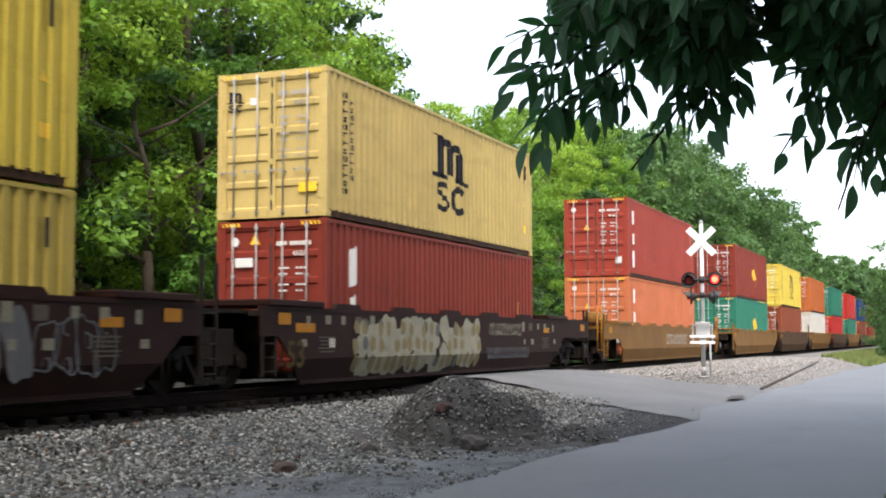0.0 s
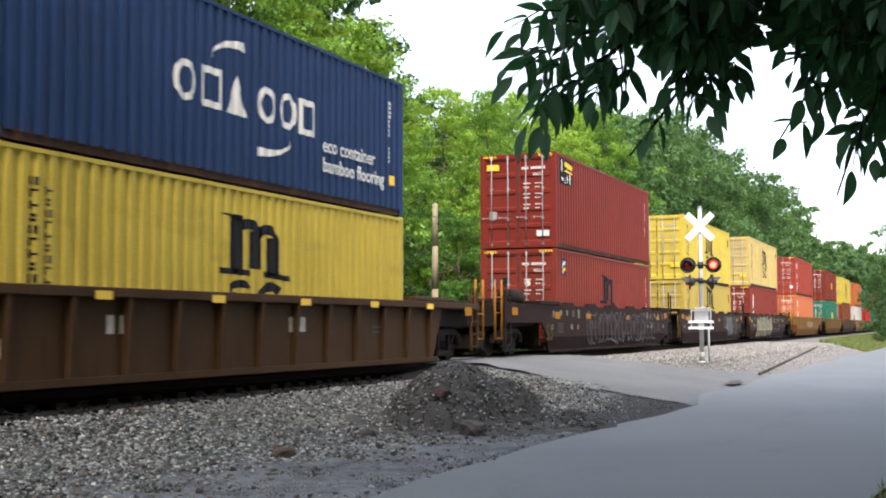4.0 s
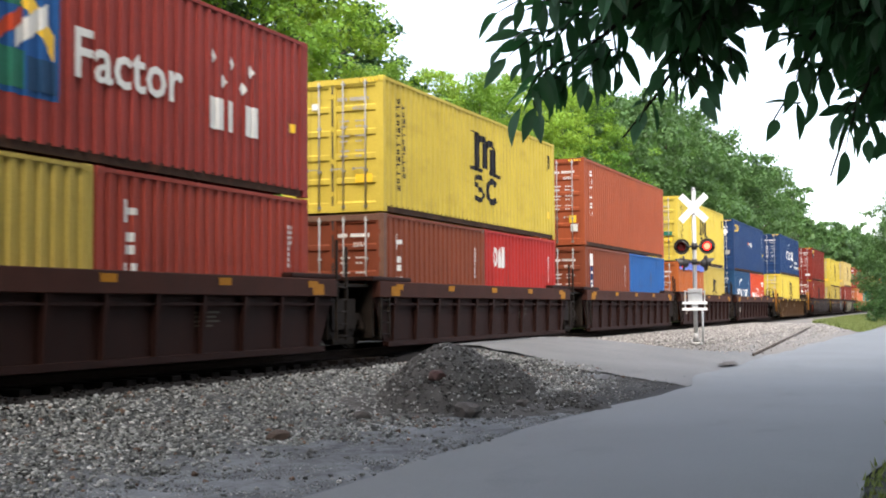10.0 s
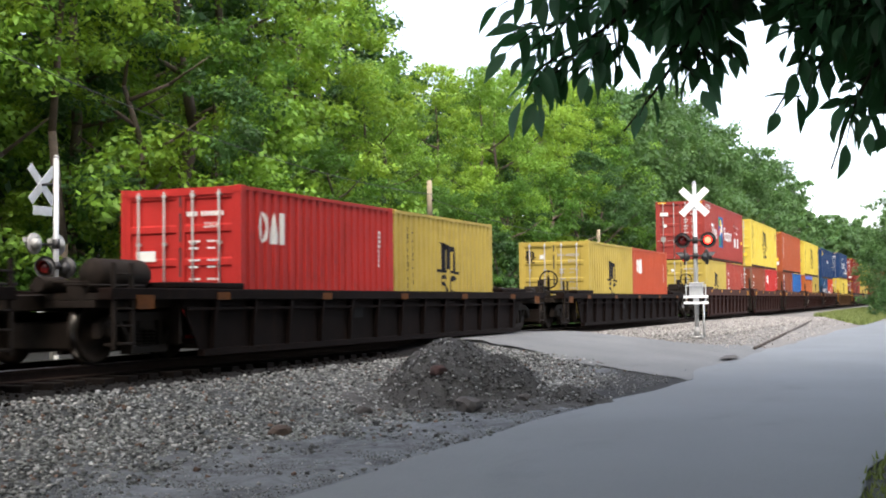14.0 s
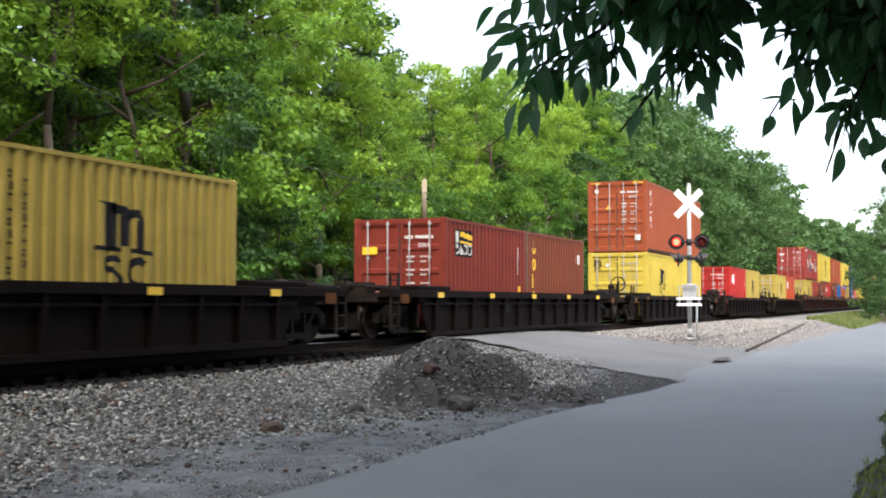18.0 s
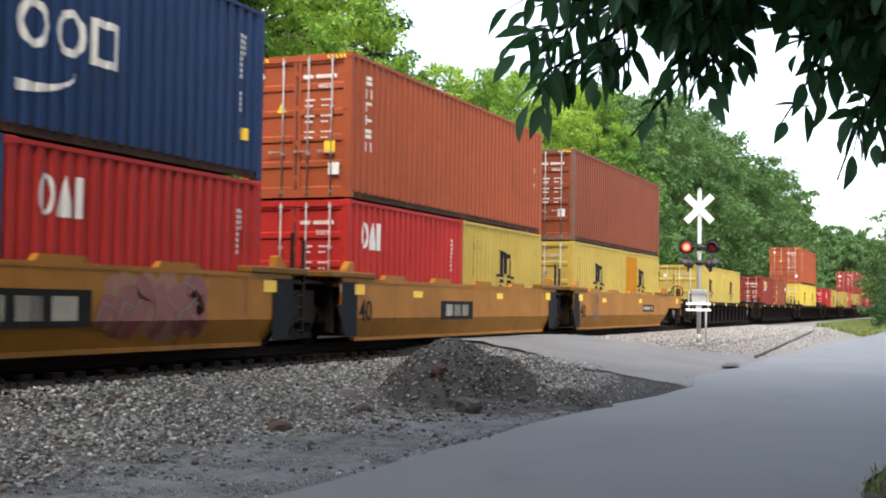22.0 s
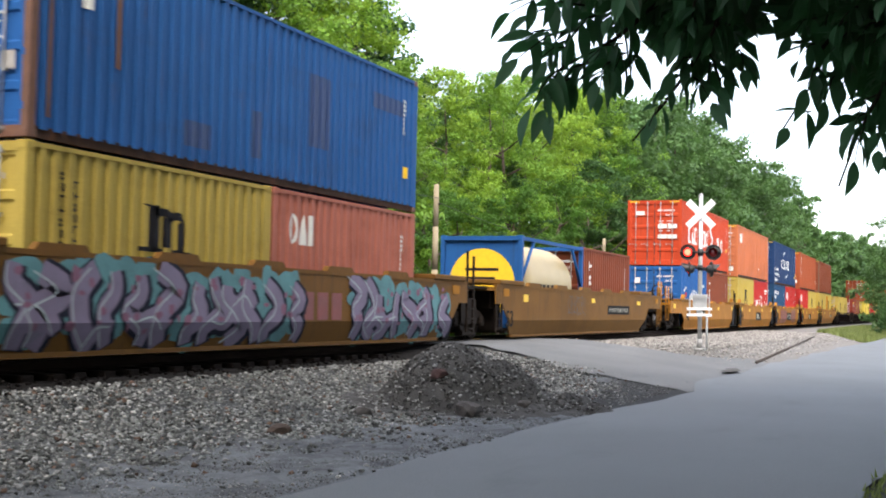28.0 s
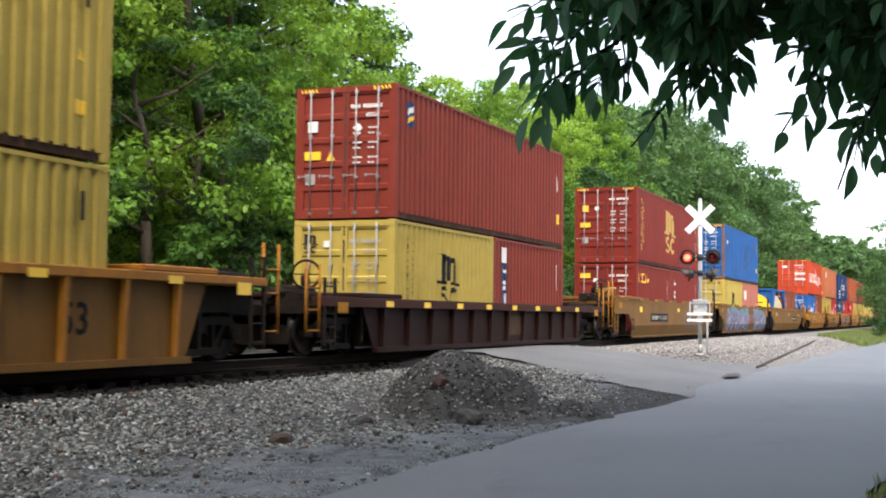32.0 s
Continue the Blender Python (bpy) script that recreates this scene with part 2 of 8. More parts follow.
M_GLOWCORE = mat("glowing lamp core", (1.0, 0.09, 0.055), rough=0.3, var=0.0, bump=0, glow=1.1, spec=0.1)
M_DARKLENS = mat("unlit red signal lens", (0.16, 0.012, 0.012), rough=0.15, var=0.2, bump=0.05)
M_POLE = mat("weathered pale pole wood", (0.29, 0.24, 0.16), rough=0.85, var=0.2, scale=3, fine=40, streak=UP, stain=(0.2, 0.16, 0.11), amount=0.3)
M_CABLE = mat("black cable sheath", (0.02, 0.02, 0.02), rough=0.6, var=0.2)
M_BARK = mat("grey brown bark", (0.085, 0.064, 0.046), rough=0.9, var=0.4, scale=4, fine=30, bump=0.8, streak=UP, stain=(0.06, 0.045, 0.035), amount=0.5)
M_TWIG = mat("dark green brown twig", (0.015, 0.014, 0.009), rough=0.8, var=0.3, spec=0.08)
# deep green includes canopy shade on low growth; sunlit green includes the light higher up
M_LEAF = [leafy("mid green leaves", (0.056, 0.136, 0.022), (0.17, 0.34, 0.038)),
          leafy("fresh light green leaves", (0.165, 0.285, 0.034), (0.4, 0.58, 0.058)),
          leafy("deep green shaded leaves", (0.035, 0.084, 0.024), (0.08, 0.18, 0.035)),
          leafy("blue green leaves", (0.056, 0.116, 0.036), (0.135, 0.26, 0.06)),
          leafy("sunlit mid green leaves", (0.118, 0.23, 0.032), (0.3, 0.5, 0.05))]
M_NEARLEAF = leafy("dark ash leaflets", (0.018, 0.055, 0.026), (0.05, 0.19, 0.06), island=0.5, mixed=0.4, rough=0.5, spec=0.3)
M_GRASS = leafy("roadside grass blades", (0.13, 0.16, 0.05), (0.2, 0.26, 0.06))

# ---------------------------------------------------------------- shape helpers
def box(bm, x0, x1, y0, y1, z0, z1):
    v = [bm.verts.new((x, y, z)) for z in (z0, z1) for y in (y0, y1) for x in (x0, x1)]
    for f in ((0, 2, 3, 1), (4, 5, 7, 6), (0, 1, 5, 4), (2, 6, 7, 3), (0, 4, 6, 2), (1, 3, 7, 5)):
        bm.faces.new([v[i] for i in f])
    return v


def plate(bm, poly, y0, y1):
    """A flat plate: a convex or simple outline in x and z, thick from y0 to y1 (y0, y1 numbers or functions of z)."""
    fy = [(lambda z, c=c: c) if not callable(c) else c for c in (y0, y1)]
    a = [bm.verts.new((x, fy[0](z), z)) for x, z in poly]
    b = [bm.verts.new((x, fy[1](z), z)) for x, z in poly]
    n = len(poly)
    bm.faces.new(a)
    bm.faces.new(b[::-1])
    for i in range(n):
        bm.faces.new((a[i], b[i], b[(i + 1) % n], a[(i + 1) % n]))


def rod(bm, p, q, r, seg=8, r2=None):
    p, q = Vector(p), Vector(q)
    r2 = r if r2 is None else r2
    turn = (q - p).to_track_quat("Z", "Y").to_matrix()
    rings = [[bm.verts.new(c + turn @ Vector((rad * math.cos(2 * math.pi * i / seg), rad * math.sin(2 * math.pi * i / seg), 0)))
              for i in range(seg)] for c, rad in ((p, r), (q, r2))]
    for i in range(seg):
        j = (i + 1) % seg
        f = bm.faces.new((rings[0][i], rings[0][j], rings[1][j], rings[1][i]))
        f.smooth = True
    bm.faces.new(rings[0][::-1])
    bm.faces.new(rings[1])


def lathe(bm, profile, axis_y=True, seg=24, centre=(0, 0, 0)):
    """Turns (radius, along) pairs about the y axis (or z), open at the ends."""
    rings = []
    for r, h in profile:
        ring = []
        for i in range(seg):
            a = 2 * math.pi * i / seg
            c = (r * math.cos(a), h, r * math.sin(a)) if axis_y else (r * math.cos(a), r * math.sin(a), h)
            ring.append(bm.verts.new(Vector(c) + Vector(centre)))
        rings.append(ring)
    faces = []
    for k in range(len(rings) - 1):
        for i in range(seg):
            j = (i + 1) % seg
            f = bm.faces.new((rings[k][i], rings[k][j], rings[k + 1][j], rings[k + 1][i]))
            f.smooth = True
            faces.append((k, f))
    return rings, faces


def done(bm, name, bevel=0.0):
    if bevel:
        bmesh.ops.bevel(bm, geom=list(bm.edges), offset=bevel, segments=1, affect="EDGES", clamp_overlap=True)
    bmesh.ops.recalc_face_normals(bm, faces=bm.faces)
    me = bpy.data.meshes.new(name)
    bm.to_mesh(me)
    bm.free()
    return me


def part(name, data, material, parent=None, label="", at=None):
    """Links a bmesh or a mesh as one object, under a thing or a part."""
    me = done(data, name) if isinstance(data, bmesh.types.BMesh) else data
    if not me.materials:
        me.materials.append(None)
    ob = new(name, me)
    if isinstance(material, (list, tuple)):
        while len(me.materials) < len(material):
            me.materials.append(None)
    for slot, m in zip(ob.material_slots, material if isinstance(material, (list, tuple)) else [material]):
        slot.link = "OBJECT"
        slot.material = m
    if parent:
        ob.parent = parent
    if at is not None:
        ob.matrix_basis = at
    if label:
        tagged(ob, label)
    return ob


def thing(name, label, category, group="", kind="", at=None):
    ob = new(name)
    ob.empty_display_size = 0.3
    if at is not None:
        ob.matrix_basis = at
    return tagged(ob, label, category, group, kind)


def lerp(x, xs, ys):
    return float(np.interp(x, xs, ys))


MESH = {}


def cached(key, build):
    if key not in MESH:
        MESH[key] = build()
    return MESH[key]


def quads(name, verts, per=4):
    """One mesh of separate faces, each of `per` corners, from an array of corners."""
    me = bpy.data.meshes.new(name)
    n = len(verts)
    me.vertices.add(n)
    me.vertices.foreach_set("co", np.asarray(verts, dtype=np.float32).ravel())
    me.loops.add(n)
    me.loops.foreach_set("vertex_index", np.arange(n, dtype=np.int32))
    me.polygons.add(n // per)
    me.polygons.foreach_set("loop_start", np.arange(0, n, per, dtype=np.int32))
    me.update(calc_edges=True)
    return me


# ---------------------------------------------------------------- ground
def ground_z(x, y):
    """The lie of the land: raised track bed, gravel falling to the lane, a ramp up to the level crossing, rising woods behind."""
    left = np.interp(y, (-30, -4.6, -3.2, -1.75, 1.75, 3.4, 6, 14, 60), (-0.72, -0.71, -0.56, -0.26, -0.26, -0.6, -0.5, 0.2, 3.0))
    right = np.interp(y, (-30, -7.4, -5.6, -3.2, -1.75, 1.75, 3.4, 6, 14, 60), (-0.72, -0.72, -0.27, -0.24, -0.2, -0.26, -0.6, -0.5, 0.2, 3.0))
    ramp = np.interp(y, (-30, -7.6, -5.5, -3.9, -2.2, -1.0, 1.0, 3, 9, 60), (-0.72, -0.72, -0.46, -0.27, -0.06, -0.03, -0.03, -0.1, -0.2, 3.0))
    k = np.interp(x, (22.5, 26.0), (0, 1)) * np.interp(x, (34.2, 36.2), (1, 0))
    side = np.interp(x, (30, 34), (0, 1))
    flat = left * (1 - side) + right * side
    return flat * (1 - k) + ramp * k


def sheet(name, xs, ys, height, material, keep=None, label="", category="", kind="structure"):
    X, Y = np.meshgrid(xs, ys, indexing="ij")
    Z = height(X, Y)
    nx, ny = len(xs), len(ys)
    v = np.stack([X, Y, Z], -1).reshape(-1, 3)
    i, j = np.meshgrid(np.arange(nx - 1), np.arange(ny - 1), indexing="ij")
    a = (i * ny + j).ravel()
    f = np.stack([a, a + ny, a + ny + 1, a + 1], 1)
    if keep is not None:
        c = v[f].mean(1)
        f = f[keep(c[:, 0], c[:, 1])]
    me = bpy.data.meshes.new(name)
    me.from_pydata(v.tolist(), [], f.tolist())
    me.polygons.foreach_set("use_smooth", np.ones(len(f), dtype=bool))
    me.materials.append(material)
    ob = new(name, me)
    return tagged(ob, label, category, "", kind)


def ground_material():
    """Crushed stone near the track, brown leaf litter under the trees, grassy verge along the lane."""
    m = mat("gravel and soil ground", (0.052, 0.055, 0.057), rough=0.95, var=0.4, scale=1.2, fine=28, bump=0.9, spec=0.1)
    nt, n = m.node_tree, m.node_tree.nodes
    b = n["Principled BSDF"]
    stone = b.inputs["Base Color"].links[0].from_socket
    co = n.new("ShaderNodeTexCoord")
    cells = n.new("ShaderNodeTexVoronoi")
    cells.inputs["Scale"].default_value = 19
    nt.links.new(co.outputs["Object"], cells.inputs["Vector"])
    grey = n.new("ShaderNodeMix")
    grey.data_type, grey.blend_type = "RGBA", "MULTIPLY"
    grey.inputs["Factor"].default_value = 0.8
    sat = n.new("ShaderNodeHueSaturation")
    sat.inputs["Saturation"].default_value, sat.inputs["Value"].default_value = 0.06, 1.5
    nt.links.new(cells.outputs["Color"], sat.inputs["Color"])
    nt.links.new(stone, grey.inputs["A"])
    nt.links.new(sat.outputs["Color"], grey.inputs["B"])
    sep = n.new("ShaderNodeSeparateXYZ")
    nt.links.new(co.outputs["Object"], sep.inputs[0])
    wob = n.new("ShaderNodeTexNoise")
    wob.inputs["Scale"].default_value = 0.7
    nt.links.new(co.outputs["Object"], wob.inputs["Vector"])

    def band(edge0, edge1, axis="Y", wobble=2.0):
        s = n.new("ShaderNodeMath")
        s.operation = "MULTIPLY_ADD"
        s.inputs[1].default_value = wobble
        nt.links.new(wob.outputs["Fac"], s.inputs[0])
        nt.links.new(sep.outputs[axis], s.inputs[2])
        r = n.new("ShaderNodeMapRange")
        r.inputs["From Min"].default_value, r.inputs["From Max"].default_value = edge0, edge1
        nt.links.new(s.outputs[0], r.inputs["Value"])
        return r.outputs["Result"]

    def over(under, colour, fac):
        mx = n.new("ShaderNodeMix")
        mx.data_type = "RGBA"
        mx.inputs["B"].default_value = (*colour, 1)
        nt.links.new(under, mx.inputs["A"])
        nt.links.new(fac, mx.inputs["Factor"])
        return mx.outputs["Result"]

    # dark fines towards the lane, soil under the woods, soil and grass right of the lane
    grain = n.new("ShaderNodeTexNoise")                # trodden fines, with paler dusty drifts
    grain.inputs["Scale"].default_value, grain.inputs["Detail"].default_value, grain.inputs["Roughness"].default_value = 2.2, 9, 0.75
    nt.links.new(co.outputs["Object"], grain.inputs["Vector"])
    fines = n.new("ShaderNodeMix")
    fines.data_type = "RGBA"
    fines.inputs["A"].default_value, fines.inputs["B"].default_value = (0.042, 0.046, 0.051, 1), (0.2, 0.215, 0.232, 1)
    spread = n.new("ShaderNodeMapRange")
    spread.inputs["From Min"].default_value, spread.inputs["From Max"].default_value = 0.3, 0.72
    nt.links.new(grain.outputs["Fac"], spread.inputs["Value"])
    nt.links.new(spread.outputs["Result"], fines.inputs["Factor"])
    lay = n.new("ShaderNodeMix")
    lay.data_type = "RGBA"
    nt.links.new(grey.outputs["Result"], lay.inputs["A"])
    nt.links.new(fines.outputs["Result"], lay.inputs["B"])
    nt.links.new(band(-3.6, -5.0, wobble=1.2), lay.inputs["Factor"])
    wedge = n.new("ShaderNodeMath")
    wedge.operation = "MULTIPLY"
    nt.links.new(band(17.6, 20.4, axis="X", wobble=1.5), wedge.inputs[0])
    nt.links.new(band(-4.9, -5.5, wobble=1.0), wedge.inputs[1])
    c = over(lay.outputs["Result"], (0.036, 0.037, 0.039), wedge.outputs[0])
    c = over(c, (0.15, 0.145, 0.138), band(32.8, 36.0, axis="X", wobble=3.0))
    # near-black strip along the track: oil plus painted shade of the train
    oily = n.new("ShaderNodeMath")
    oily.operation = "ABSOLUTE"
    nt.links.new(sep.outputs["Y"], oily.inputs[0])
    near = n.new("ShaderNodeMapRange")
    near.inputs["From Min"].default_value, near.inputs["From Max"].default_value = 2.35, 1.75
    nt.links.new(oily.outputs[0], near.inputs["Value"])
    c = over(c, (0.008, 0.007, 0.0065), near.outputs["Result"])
    c = over(c, (0.04, 0.03, 0.018), band(4.2, 5.4))
    c = over(c, (0.045, 0.05, 0.028), band(-10.6, -11.4, wobble=0.8))
    nt.links.new(c, b.inputs["Base Color"])
    return m


def spaced(*runs):
    return np.unique(np.round(np.concatenate([np.arange(a, b, s) for a, b, s in runs]), 3))


gx = spaced((-600, -60, 60), (-60, 4, 4), (4, 48, 0.4), (48, 120, 2), (120, 400, 20), (400, 2400, 250))
gy = spaced((-1500, -100, 200), (-100, -16, 6), (-16, 7, 0.35), (7, 40, 3), (40, 1500, 180))
rough_noise = np.random.default_rng(3).normal(0, 1, (len(gx), len(gy)))
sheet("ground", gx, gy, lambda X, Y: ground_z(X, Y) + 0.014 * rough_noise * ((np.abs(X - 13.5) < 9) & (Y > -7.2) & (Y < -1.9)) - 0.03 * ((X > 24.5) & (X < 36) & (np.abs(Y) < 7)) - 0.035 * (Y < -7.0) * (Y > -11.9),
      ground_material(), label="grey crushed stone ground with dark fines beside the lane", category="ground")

M_ASPHALT = mat("worn grey asphalt", (0.104, 0.117, 0.127), rough=0.7, var=0.18, scale=0.3, fine=38, bump=0.3, stain=(0.066, 0.077, 0.086), amount=0.4, streak=(0.12, 0.3, 1), spec=0.4)
M_APRON = mat("pale dusty asphalt", (0.112, 0.117, 0.119), rough=0.8, var=0.28, scale=0.4, fine=38, bump=0.3, stain=(0.06, 0.063, 0.066), amount=0.42, streak=(0.22, 0.2, 1), spec=0.3)


def lane_left(x):
    return -7.14 + 0.05 * np.sin(x * 0.55) + 0.035 * np.sin(x * 1.7 + 1) - np.interp(x, (10, 18, 23.4, 25.2, 27, 60, 84, 110, 150, 400), (0, 0.08, 0.42, 0.1, 0, 0.2, 0.8, 3.5, 10, 75))


def lane_right(x):
    return -11.44 + 0.07 * np.sin(x * 0.8) + 0.05 * np.sin(x * 2.3) - np.interp(x, (60, 84, 110, 150, 400), (0.0, 0.5, 3.0, 10, 75))


def lane(name, xs, n, lo, hi, lift, material, label, category, crown=0.03):
    v, f = [], []
    for x in xs:
        a, b = lo(x), hi(x)
        for k in range(n):
            y = a + (b - a) * k / (n - 1)
            v.append((x, y, float(ground_z(np.array(x), np.array(y))) + lift + crown * (1 - (2 * k / (n - 1) - 1) ** 2)))
    for i in range(len(xs) - 1):
        for k in range(n - 1):
            a = i * n + k
            f.append((a, a + n, a + n + 1, a + 1))
    me = bpy.data.meshes.new(name)
    me.from_pydata(v, [], f)
    me.polygons.foreach_set("use_smooth", np.ones(len(f), dtype=bool))
    me.materials.append(material)
    return tagged(new(name, me), label, category, "", "structure")


lane("road", spaced((-60, 2, 3), (2, 60, 0.5), (60, 400, 8)), 14, lane_right, lane_left, 0.0, M_ASPHALT, "worn grey asphalt lane beside the railway", "road")


def apron_edges(y):
    """The flared crossing approach: left and right limits at a distance y from the track."""
    left = np.interp(y, (-7.6, -6.4, -5.5, -3.9, -2.0, 12), (23.5, 24.2, 24.5, 25.4, 26.2, 18.0))
    right = np.interp(y, (-7.5, -6.6, -5.8, -5.0, -3.3, 0, 12), (37.5, 36.0, 34.6, 34.4, 34.8, 32.0, 26.0))
    return left, right


def apron(y0, y1, name, material=M_APRON, label="pale asphalt crossing approach ramping up to the rails"):
    v, f, ys, n = [], [], spaced((y0, y1 + 0.01, 0.25)), 24
    for y in ys:
        a, b = apron_edges(y)
        a = a + 0.12 * math.sin(y * 3.1) + 0.06 * math.sin(y * 7.7)
        for k in range(n):
            x = a + (b - a) * k / (n - 1)
            v.append((x, y, float(ground_z(np.array(x), np.array(y))) + lerp(y, (-7.45, -6.9), (-0.04, 0.02))))
    for i in range(len(ys) - 1):
        for k in range(n - 1):
            q = i * n + k
            f.append((q, q + 1, q + n + 1, q + n))
    me = bpy.data.meshes.new(name)
    me.from_pydata(v, [], f)
    me.polygons.foreach_set("use_smooth", np.ones(len(f), dtype=bool))
    me.materials.append(material)
    return tagged(new(name, me), label, "road", "", "structure")


apron(-7.45, -0.82, "pavement")
apron(-0.62, 0.62, "pavement")
# far side: tree and train shade is put into the asphalt colour
apron(0.82, 9.0, "pavement", mat("asphalt with painted shade", (0.035, 0.037, 0.038), rough=0.85, var=0.3, scale=0.6, bump=0.2, spec=0.15), "asphalt beyond the rails, coloured dark as if in shade")

# ---------------------------------------------------------------- track
RAIL_Y = 0.755


def rail_mesh():
    bm = bmesh.new()
    prof = [(-0.07, -0.17), (0.07, -0.17), (0.07, -0.158), (0.012, -0.14), (0.012, -0.045), (0.036, -0.035), (0.036, -0.004), (0.03, 0), (-0.03, 0), (-0.036, -0.004), (-0.036, -0.035), (-0.012, -0.045), (-0.012, -0.14), (-0.07, -0.158)]
    a = [bm.verts.new((-60, y, z)) for y, z in prof]
    b = [bm.verts.new((420, y, z)) for y, z in prof]
    for i in range(len(prof)):
        j = (i + 1) % len(prof)
        f = bm.faces.new((a[i], a[j], b[j], b[i]))
        f.material_index = 1 if i in (6, 7, 8) else 0
    return done(bm, "rail")


track = thing("railway_track", "single railway track with rusty rails on dark wooden ties", "track", kind="structure")
for y in (-RAIL_Y, RAIL_Y):
    part("rail", cached("rail", rail_mesh), [M_RAIL, M_RAILTOP], track, at=pose(0, y, 0))


def tie_mesh():
    bm = bmesh.new()
    box(bm, -0.115, 0.115, -1.3, 1.3, -0.35, -0.172)
    return done(bm, "tie", 0.012)


for i in range(150):
    x = -4 + i * 0.54
    if 25.2 < x < 34.4:
        continue
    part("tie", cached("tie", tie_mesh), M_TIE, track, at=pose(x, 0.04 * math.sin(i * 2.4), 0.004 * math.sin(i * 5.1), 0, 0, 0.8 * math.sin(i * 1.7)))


# ---------------------------------------------------------------- loose stone
def scatter(name, count, spots, size, material, label, category, seed, parent=None, squash=0.7):
    """Many small broken stones in one mesh: eight-sided, each turned and sized at random."""
    rng = np.random.default_rng(seed)
    p = spots(rng, count)
    n = len(p)
    base = np.array([(1, 0, 0), (0, 1, 0), (-1, 0, 0), (0, -1, 0), (0, 0, 1), (0, 0, -1)], dtype=float)
    tri = np.array([(0, 1, 4), (1, 2, 4), (2, 3, 4), (3, 0, 4), (1, 0, 5), (2, 1, 5), (3, 2, 5), (0, 3, 5)])
    s = rng.uniform(size[0], size[1], (n, 1, 1)) * rng.uniform(0.6, 1.25, (n, 6, 1))
    q = rng.normal(size=(n, 4))
    q /= np.linalg.norm(q, axis=1, keepdims=True)
    w, x, y, z = q.T
    R = np.stack([np.stack([1 - 2 * (y * y + z * z), 2 * (x * y - z * w), 2 * (x * z + y * w)], -1),
                  np.stack([2 * (x * y + z * w), 1 - 2 * (x * x + z * z), 2 * (y * z - x * w)], -1),
                  np.stack([2 * (x * z - y * w), 2 * (y * z + x * w), 1 - 2 * (x * x + y * y)], -1)], -2)
    v = np.einsum("nij,nkj->nki", R, base[None] * s)
    v[:, :, 2] *= squash
    v += p[:, None, :]
    me = bpy.data.meshes.new(name)
    verts = v.reshape(-1, 3).astype(np.float32)
    idx = (tri[None] + 6 * np.arange(n)[:, None, None]).reshape(-1).astype(np.int32)
    me.vertices.add(len(verts))
    me.vertices.foreach_set("co", verts.ravel())
    me.loops.add(len(idx))
    me.loops.foreach_set("vertex_index", idx)
    me.polygons.add(len(idx) // 3)
    me.polygons.foreach_set("loop_start", np.arange(0, len(idx), 3, dtype=np.int32))
    me.update(calc_edges=True)
    me.materials.append(material)
    ob = new(name, me)
    if parent:
        ob.parent = parent
        ob["kind"] = "stuff"
        return ob
    return tagged(ob, label, category, "", "stuff")


def bed_spots(rng, n):
    """Dense by the track, thinning out unevenly towards the lane."""
    x = 6.4 + 19.1 * rng.random(n) ** 1.15
    y = rng.uniform(-7.2, -1.9, n)
    edge = np.interp(x, (8, 11.5, 16, 19, 22, 25), (-4.5, -5.05, -5.6, -5.9, -5.7, -4.9)) + 0.2 * np.sin(x * 1.3) + 0.12 * np.sin(x * 3.7 + 1) + rng.normal(scale=0.25, size=n)
    keep = rng.random(n) < np.where(y > edge, 1.0, np.interp(edge - y, (0, 0.35, 1.0), (0.45, 0.12, 0.015)))
    x, y = x[keep], y[keep]
    return np.stack([x, y, ground_z(x, y) + rng.uniform(-0.008, 0.022, len(x))], 1)


def fine_spots(rng, n):
    """Small chips trodden into the dark fines beside the lane."""
    x = 5.8 + 18.2 * rng.random(n) ** 1.2
    y = -7.15 + 2.4 * rng.random(n)
    return np.stack([x, y, ground_z(x, y) + rng.uniform(-0.004, 0.006, n)], 1)


def bank_spots(rng, n):
    x = rng.uniform(34.5, 75, n)
    y = rng.uniform(-7.1, -1.3, n)
    keep = rng.random(n) < np.interp(y, (-7.1, -6.4, -5.6), (0.08, 0.35, 1))
    x, y = x[keep], y[keep]
    return np.stack([x, y, ground_z(x, y) + rng.uniform(-0.005, 0.02, len(x))], 1)


def crib_spots(rng, n):
    x = rng.uniform(4, 70, n)
    y = rng.uniform(-2.1, 1.6, n)
    keep = (x < 25) | (x > 35)
    x, y = x[keep], y[keep]
    return np.stack([x, y, np.minimum(ground_z(x, y) + 0.01, -0.235) + rng.uniform(-0.01, 0.02, len(x))], 1)


scatter("ballast", 27000, bed_spots, (0.014, 0.05), M_DARK_STONE, "weathered dark crushed stone ballast beside the track", "gravel", 5)
scatter("ballast", 21000, bed_spots, (0.014, 0.046), M_STONE, "loose grey crushed stone ballast beside the track", "gravel", 15)
scatter("ballast", 2600, bed_spots, (0.014, 0.042), M_BRIGHT_STONE, "pale fresh stones among the ballast", "gravel", 16)
scatter("ballast", 1800, bed_spots, (0.016, 0.05), M_RUST_STONE, "rust stained stones among the ballast", "gravel", 17)
scatter("stone_chips", 9000, fine_spots, (0.005, 0.013), M_DARK_STONE, "small dark chips trodden into the fines", "gravel", 19)
scatter("stone_chips", 11000, fine_spots, (0.004, 0.014), M_STONE, "small grey chips trodden into the fines", "gravel", 18)
scatter("ballast", 16000, bank_spots, (0.025, 0.055), M_PALE_STONE, "pale crushed stone bank round the signal", "gravel", 6)
